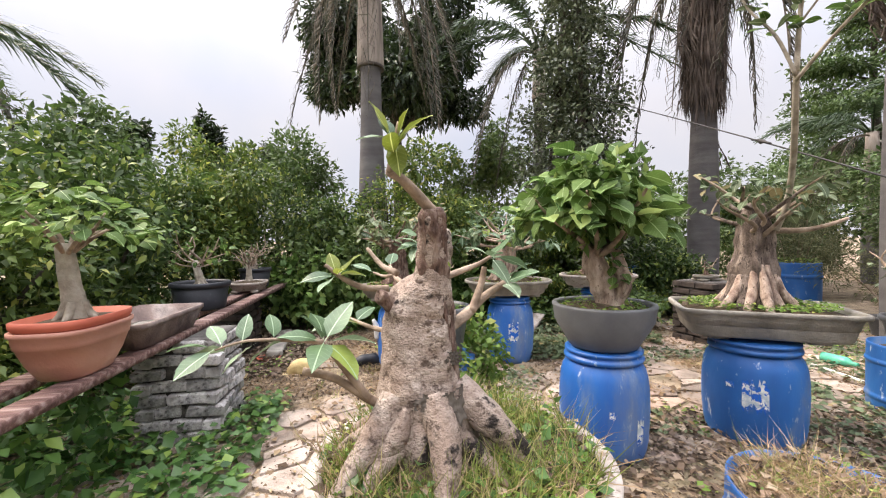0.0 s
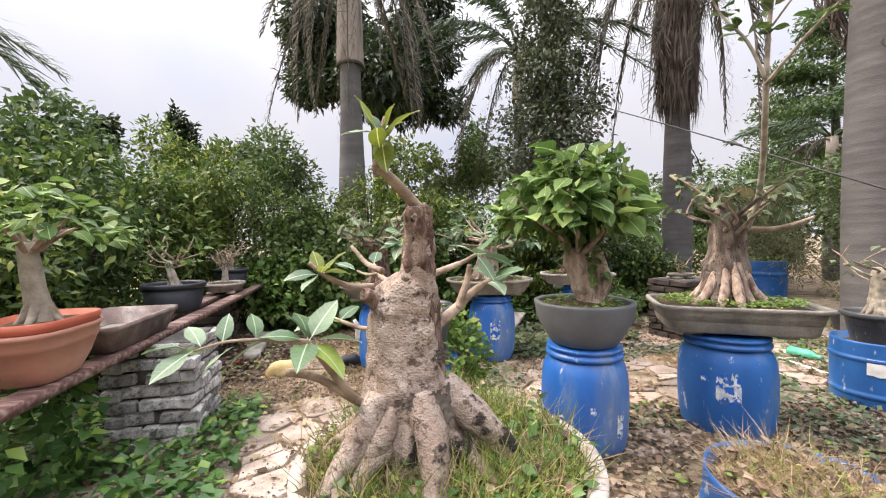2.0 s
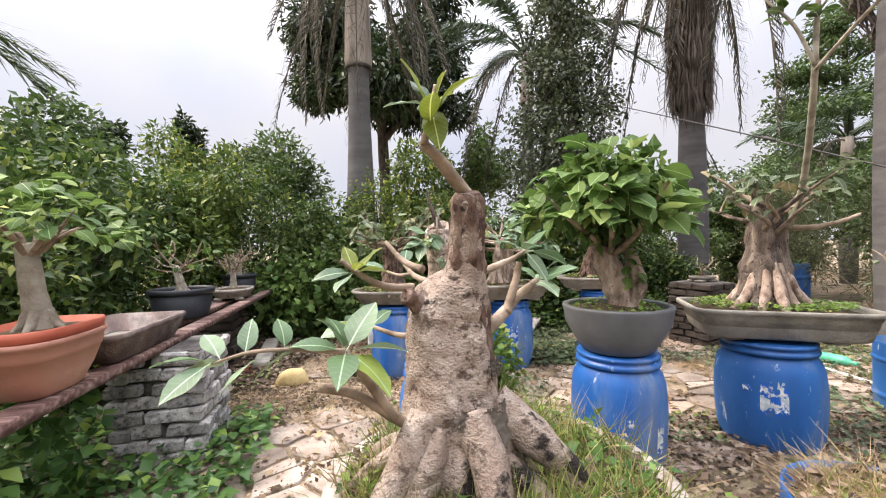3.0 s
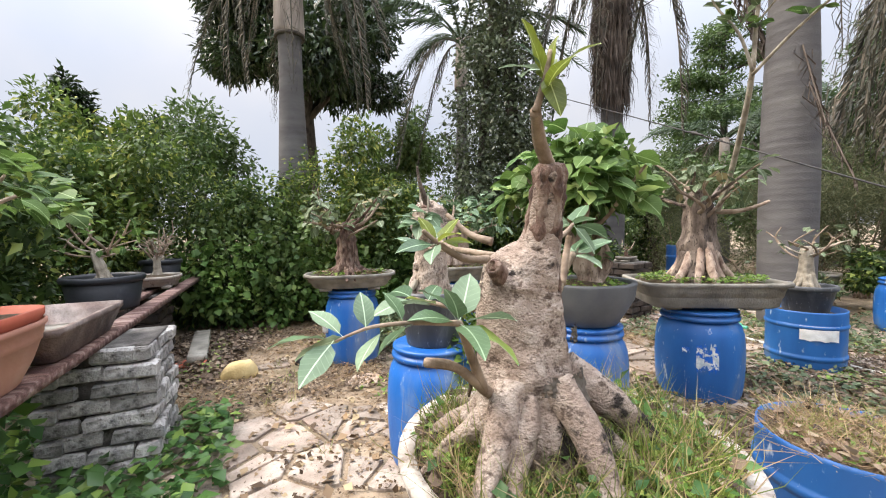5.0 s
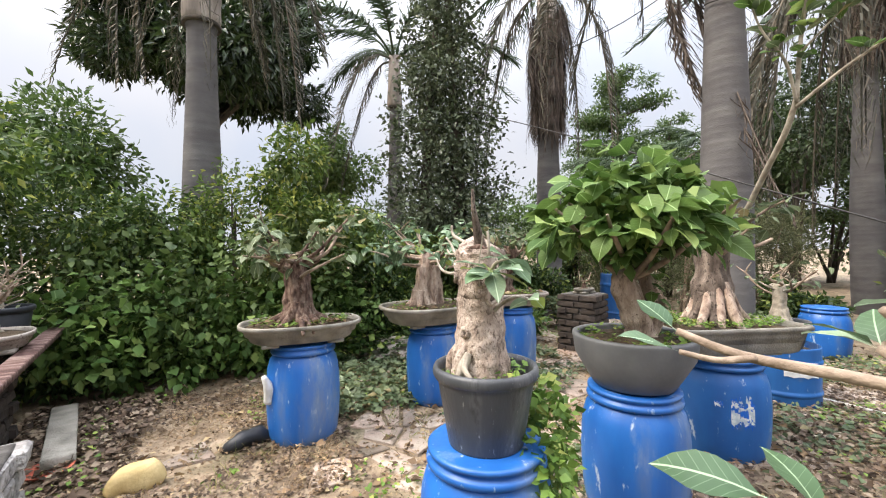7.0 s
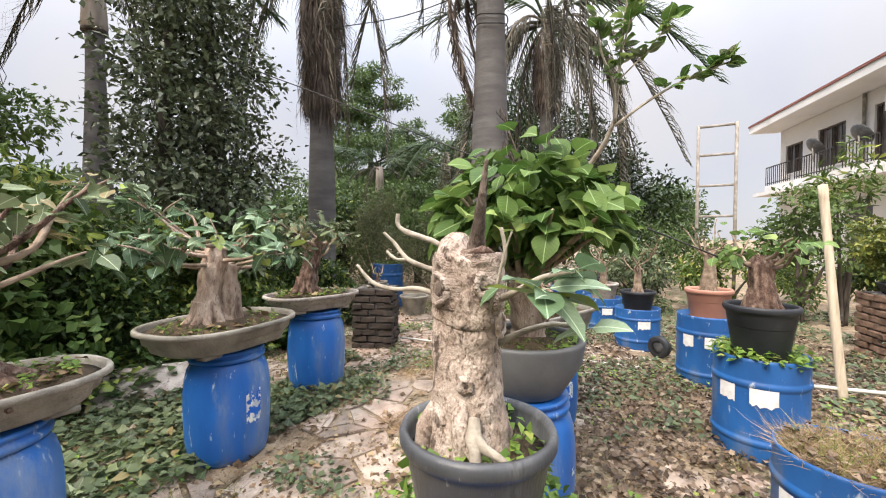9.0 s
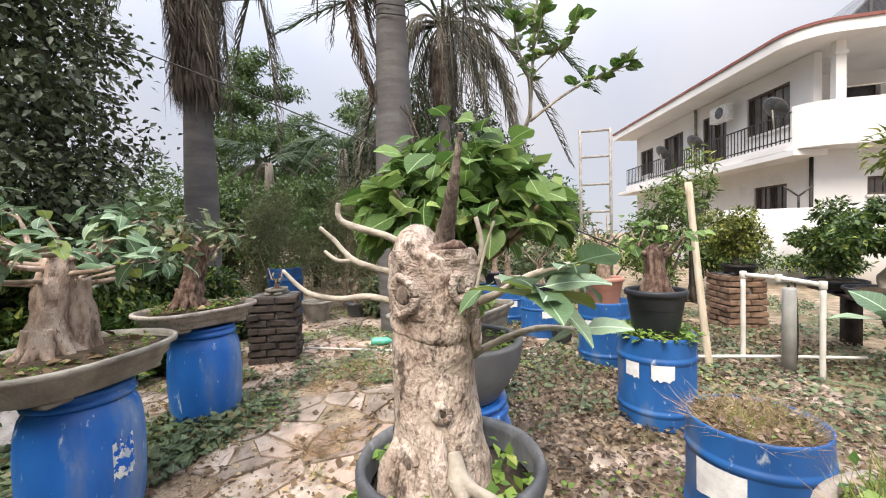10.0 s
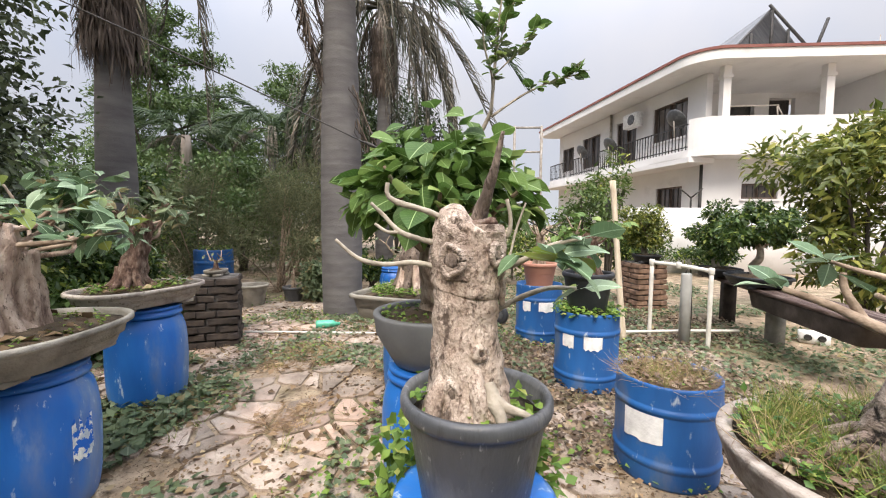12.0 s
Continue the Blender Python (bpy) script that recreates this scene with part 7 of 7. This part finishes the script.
def ragged(P, x0, y0):
    """Keeps what lies past two uneven edges."""
    return (P[:, 0] + 0.3 * np.sin(P[:, 1] * 3.1) + 0.15 * np.sin(P[:, 1] * 7.7) > x0) & (P[:, 1] + 0.3 * np.sin(P[:, 0] * 2.7) + 0.12 * np.sin(P[:, 0] * 8.3) > y0)


def stuff(ob, label, category):
    return tagged(ob, label, category, kind="stuff")


stuff(weeds("leaf_litter", spread(4200, -1.8, 6.5, 0.4, 7.0, 0.022), 0.055, M_DEAD, None, 0.012), "dry brown fallen leaves scattered over the paving", "leaf litter")
stuff(weeds("leaf_crumbs", spread(24000, -1.8, 5.0, 0.6, 6.6, 0.018, lambda P: patchy(P, 1.1, -0.12, 12)), 0.024, M_DEAD, None, 0.01), "fine crumbs of dry leaf and straw on the stones", "leaf litter")
stuff(weeds("dark_leaf_litter", spread(24000, 0.9, 6.5, -1.2, 3.3, 0.022, lambda P: patchy(P, 0.8, -0.14, 9) & ragged(P, 1.2, -0.8)), 0.042, M_DEADD, None, 0.035), "thick dark brown rotting leaves between the drums", "leaf litter")
stuff(weeds("green_clippings", spread(22000, 1.9, 9.0, -2.2, 4.6, 0.02, lambda P: patchy(P, 0.9, -0.08, 5) & ragged(P, 2.3, -1.8)), 0.055, M_DULL, None, 0.05), "wilted green clippings lying on the ground", "clippings")
stuff(weeds("clippings", spread(9000, -0.5, 2.6, 4.5, 6.8, 0.02, lambda P: patchy(P, 0.9, -0.15, 2)), 0.07, M_DULL, None, 0.08), "heap of cut green leaves under the drums", "clippings")
stuff(weeds("low_weeds", spread(16000, -1.9, 6.0, 0.8, 7.0, 0.02, lambda P: patchy(P, 1.3, 0.16, 1)), 0.035, M_MOSS, None, 0.05), "low green weeds between the stones", "weeds")
stuff(grass_patch("dry_straw", spread(1500, 1.4, 3.2, 3.7, 4.9, 0.02, lambda P: patchy(P, 1.1, 0.0, 4)), 6, 0.1, M_STRAW, None, 0.003, 2.2), "pale dry straw strewn on the path", "straw")
stuff(grass_patch("dry_grass", spread(900, -1.8, -0.2, 3.2, 5.6, 0.02, lambda P: patchy(P, 1.5, -0.05, 7)), 6, 0.07, M_STRAW, None, 0.003, 1.8), "short dry grass on the bare soil", "grass")
stuff(grass_patch("grass_tufts", spread(700, -1.2, 5.0, 1.0, 6.6, 0.015, lambda P: patchy(P, 1.7, 0.2, 8)), 9, 0.12, M_GRASS, None, 0.0035, 0.9), "scattered tufts of green grass", "grass")
stuff(weeds("dark_crumbs", spread(9000, -2.2, -0.1, 3.2, 5.7, 0.016, lambda P: patchy(P, 1.4, -0.2, 15)), 0.03, M_DEADD, None, 0.012), "dark crumbled leaves on the trodden soil", "leaf litter")
# dark leaves darken the soil in place of shade from bench and hedge
stuff(weeds("shade_litter", spread(3000, -2.4, -1.5, 3.9, 5.7, 0.02), 0.05, M_DEADD, None, 0.04), "dark leaves standing in for the shade beside the bench", "leaf litter")
stuff(weeds("path_clippings", spread(9000, 0.6, 4.8, 2.9, 6.4, 0.026, lambda P: patchy(P, 1.2, 0.06, 21)), 0.05, M_DULL, None, 0.03), "wilted green leaves strewn over the paving", "clippings")
stuff(grass_patch("path_twigs", spread(260, 0.0, 5.0, 0.8, 6.0, 0.03), 2, 0.16, M_DEAD, None, 0.005, 7.0), "thin dry twigs lying on the paving", "twigs")
ivy = spread(6000, -2.6, -0.45, 0.2, 3.4, 0.02, lambda P: (P[:, 0] < -0.75 - 0.2 * (P[:, 1] - 1.5)) & patchy(P, 0.9, -0.35, 3))
stuff(weeds("ivy", ivy, 0.07, M_IVY, None, 0.12), "green ivy covering the ground under the bench", "ivy")
ivy2 = np.array([(*on_bench(RND.uniform(-1.5, 1.1), RND.uniform(0.15, 0.6)), RND.uniform(0.05, 0.55)) for _ in range(900)])
stuff(cloud_leaves("hanging_ivy", [(p[0], p[1], p[2], 0.05, 0.05, 0.08) for p in ivy2[::3]], 1500, 0.075, M_IVY, None, 0.75), "ivy climbing over the bench supports", "ivy")
back_weeds = spread(9000, -3.0, 3.0, 5.6, 7.4, 0.02)
back_weeds[:, 2] = 0.02 + 0.35 * RNG.random(len(back_weeds)) * np.clip((back_weeds[:, 1] - 5.6) / 0.8, 0, 1)
stuff(weeds("undergrowth", back_weeds[back_weeds[:, 1] > 5.9 + 0.3 * np.abs(back_weeds[:, 0] * 0.2)], 0.09, M_HEDGE, None, 0.1), "broad-leaved undergrowth at the foot of the hedge", "undergrowth")

creep = [(-2.35 + 0.105 * k + 0.12 * math.sin(k * 2.3), 5.75 + 0.018 * k + 0.12 * math.sin(k * 1.7), 0.3 + 0.28 * (1 + math.sin(k * 1.13)), 0.24, 0.2, 0.3) for k in range(26)]
stuff(cloud_leaves("hedge_creeper", creep, 2800, 0.1, M_BOWLL, None, 0.78, 0.5, 0.7), "broad heart-shaped leaves climbing the foot of the hedge", "creeper")
creep_top = [(-2.2 + 0.17 * k, 6.0 + 0.15 * math.sin(k * 2.1), 1.15 + 0.3 * math.sin(k * 1.9), 0.26, 0.2, 0.3) for k in range(15)]
stuff(cloud_leaves("hedge_shoots", creep_top, 1500, 0.085, M_FARB, None, 0.6, 0.3, 0.7), "bright young leaves on the face of the hedge", "creeper")

# ---- irregular stone paving ----
pave = tagged(new("pavement"), "crazy paving of irregular pale sandstone slabs", "paving", kind="structure")


def cell(p, others):
    """The patch of plane nearer to p than to any other seed, cut down from a square."""
    poly = [(p[0] - 0.6, p[1] - 0.6), (p[0] + 0.6, p[1] - 0.6), (p[0] + 0.6, p[1] + 0.6), (p[0] - 0.6, p[1] + 0.6)]
    for q in others:
        dx, dy = q[0] - p[0], q[1] - p[1]
        c = (q[0] ** 2 + q[1] ** 2 - p[0] ** 2 - p[1] ** 2) / 2 - 0.016 * math.hypot(dx, dy)
        outp = []
        for i in range(len(poly)):
            a, b = poly[i], poly[(i + 1) % len(poly)]
            da, db = a[0] * dx + a[1] * dy - c, b[0] * dx + b[1] * dy - c
            if da <= 0:
                outp.append(a)
            if da * db < 0:
                t = da / (da - db)
                outp.append((a[0] + (b[0] - a[0]) * t, a[1] + (b[1] - a[1]) * t))
        poly = outp
        if len(poly) < 3:
            return []
    return poly


seeds = []
rg = random.Random(5)
gx = -1.5
while gx < 4.9:
    gy = 0.9
    while gy < 6.2:
        seeds.append((gx + rg.uniform(-0.21, 0.21), gy + rg.uniform(-0.2, 0.2)))
        gy += 0.26
    gx += 0.28
far_stones = Geo()
for p in seeds:
    if (p[0] < 1.2 and p[1] < 3 and noise.noise(Vector((p[0] * 0.7, p[1] * 0.7, 0))) > 0.4) or rg.random() < 0.1 or (p[0] < 0 and p[1] > 3.3 and rg.random() < 0.8) or (p[0] > 0.5 and p[1] < 2.6 and rg.random() < 0.5):
        continue
    near = [q for q in seeds if q != p and (q[0] - p[0]) ** 2 + (q[1] - p[1]) ** 2 < 1.2]
    poly = cell(p, near)
    if len(poly) < 3:
        continue
    m = len(poly)
    top = 0.012 + rg.uniform(0, 0.012)
    tx_, ty_ = rg.uniform(-0.02, 0.02), rg.uniform(-0.02, 0.02)
    def zt(x, y):
        return top + tx_ * (x - p[0]) + ty_ * (y - p[1])
    ins = [(x + (p[0] - x) * 0.05, y + (p[1] - y) * 0.05) for x, y in poly]
    V = [(x, y, -0.01) for x, y in poly] + [(x, y, zt(x, y) - 0.005) for x, y in poly] + [(x, y, zt(x, y)) for x, y in ins]
    F = [(i, (i + 1) % m, (i + 1) % m + m, i + m) for i in range(m)] + [(i + m, (i + 1) % m + m, (i + 1) % m + 2 * m, i + 2 * m) for i in range(m)] + [tuple(range(2 * m, 3 * m))]
    if p[0] > 2.7 or p[1] > 5.6:
        far_stones.add(V, F)
    else:
        link("flagstone", V, F, M_STONE, pave, False)
tagged(far_stones.make("far_flagstones", M_STONEF, pave, smooth=False), kind="stuff")
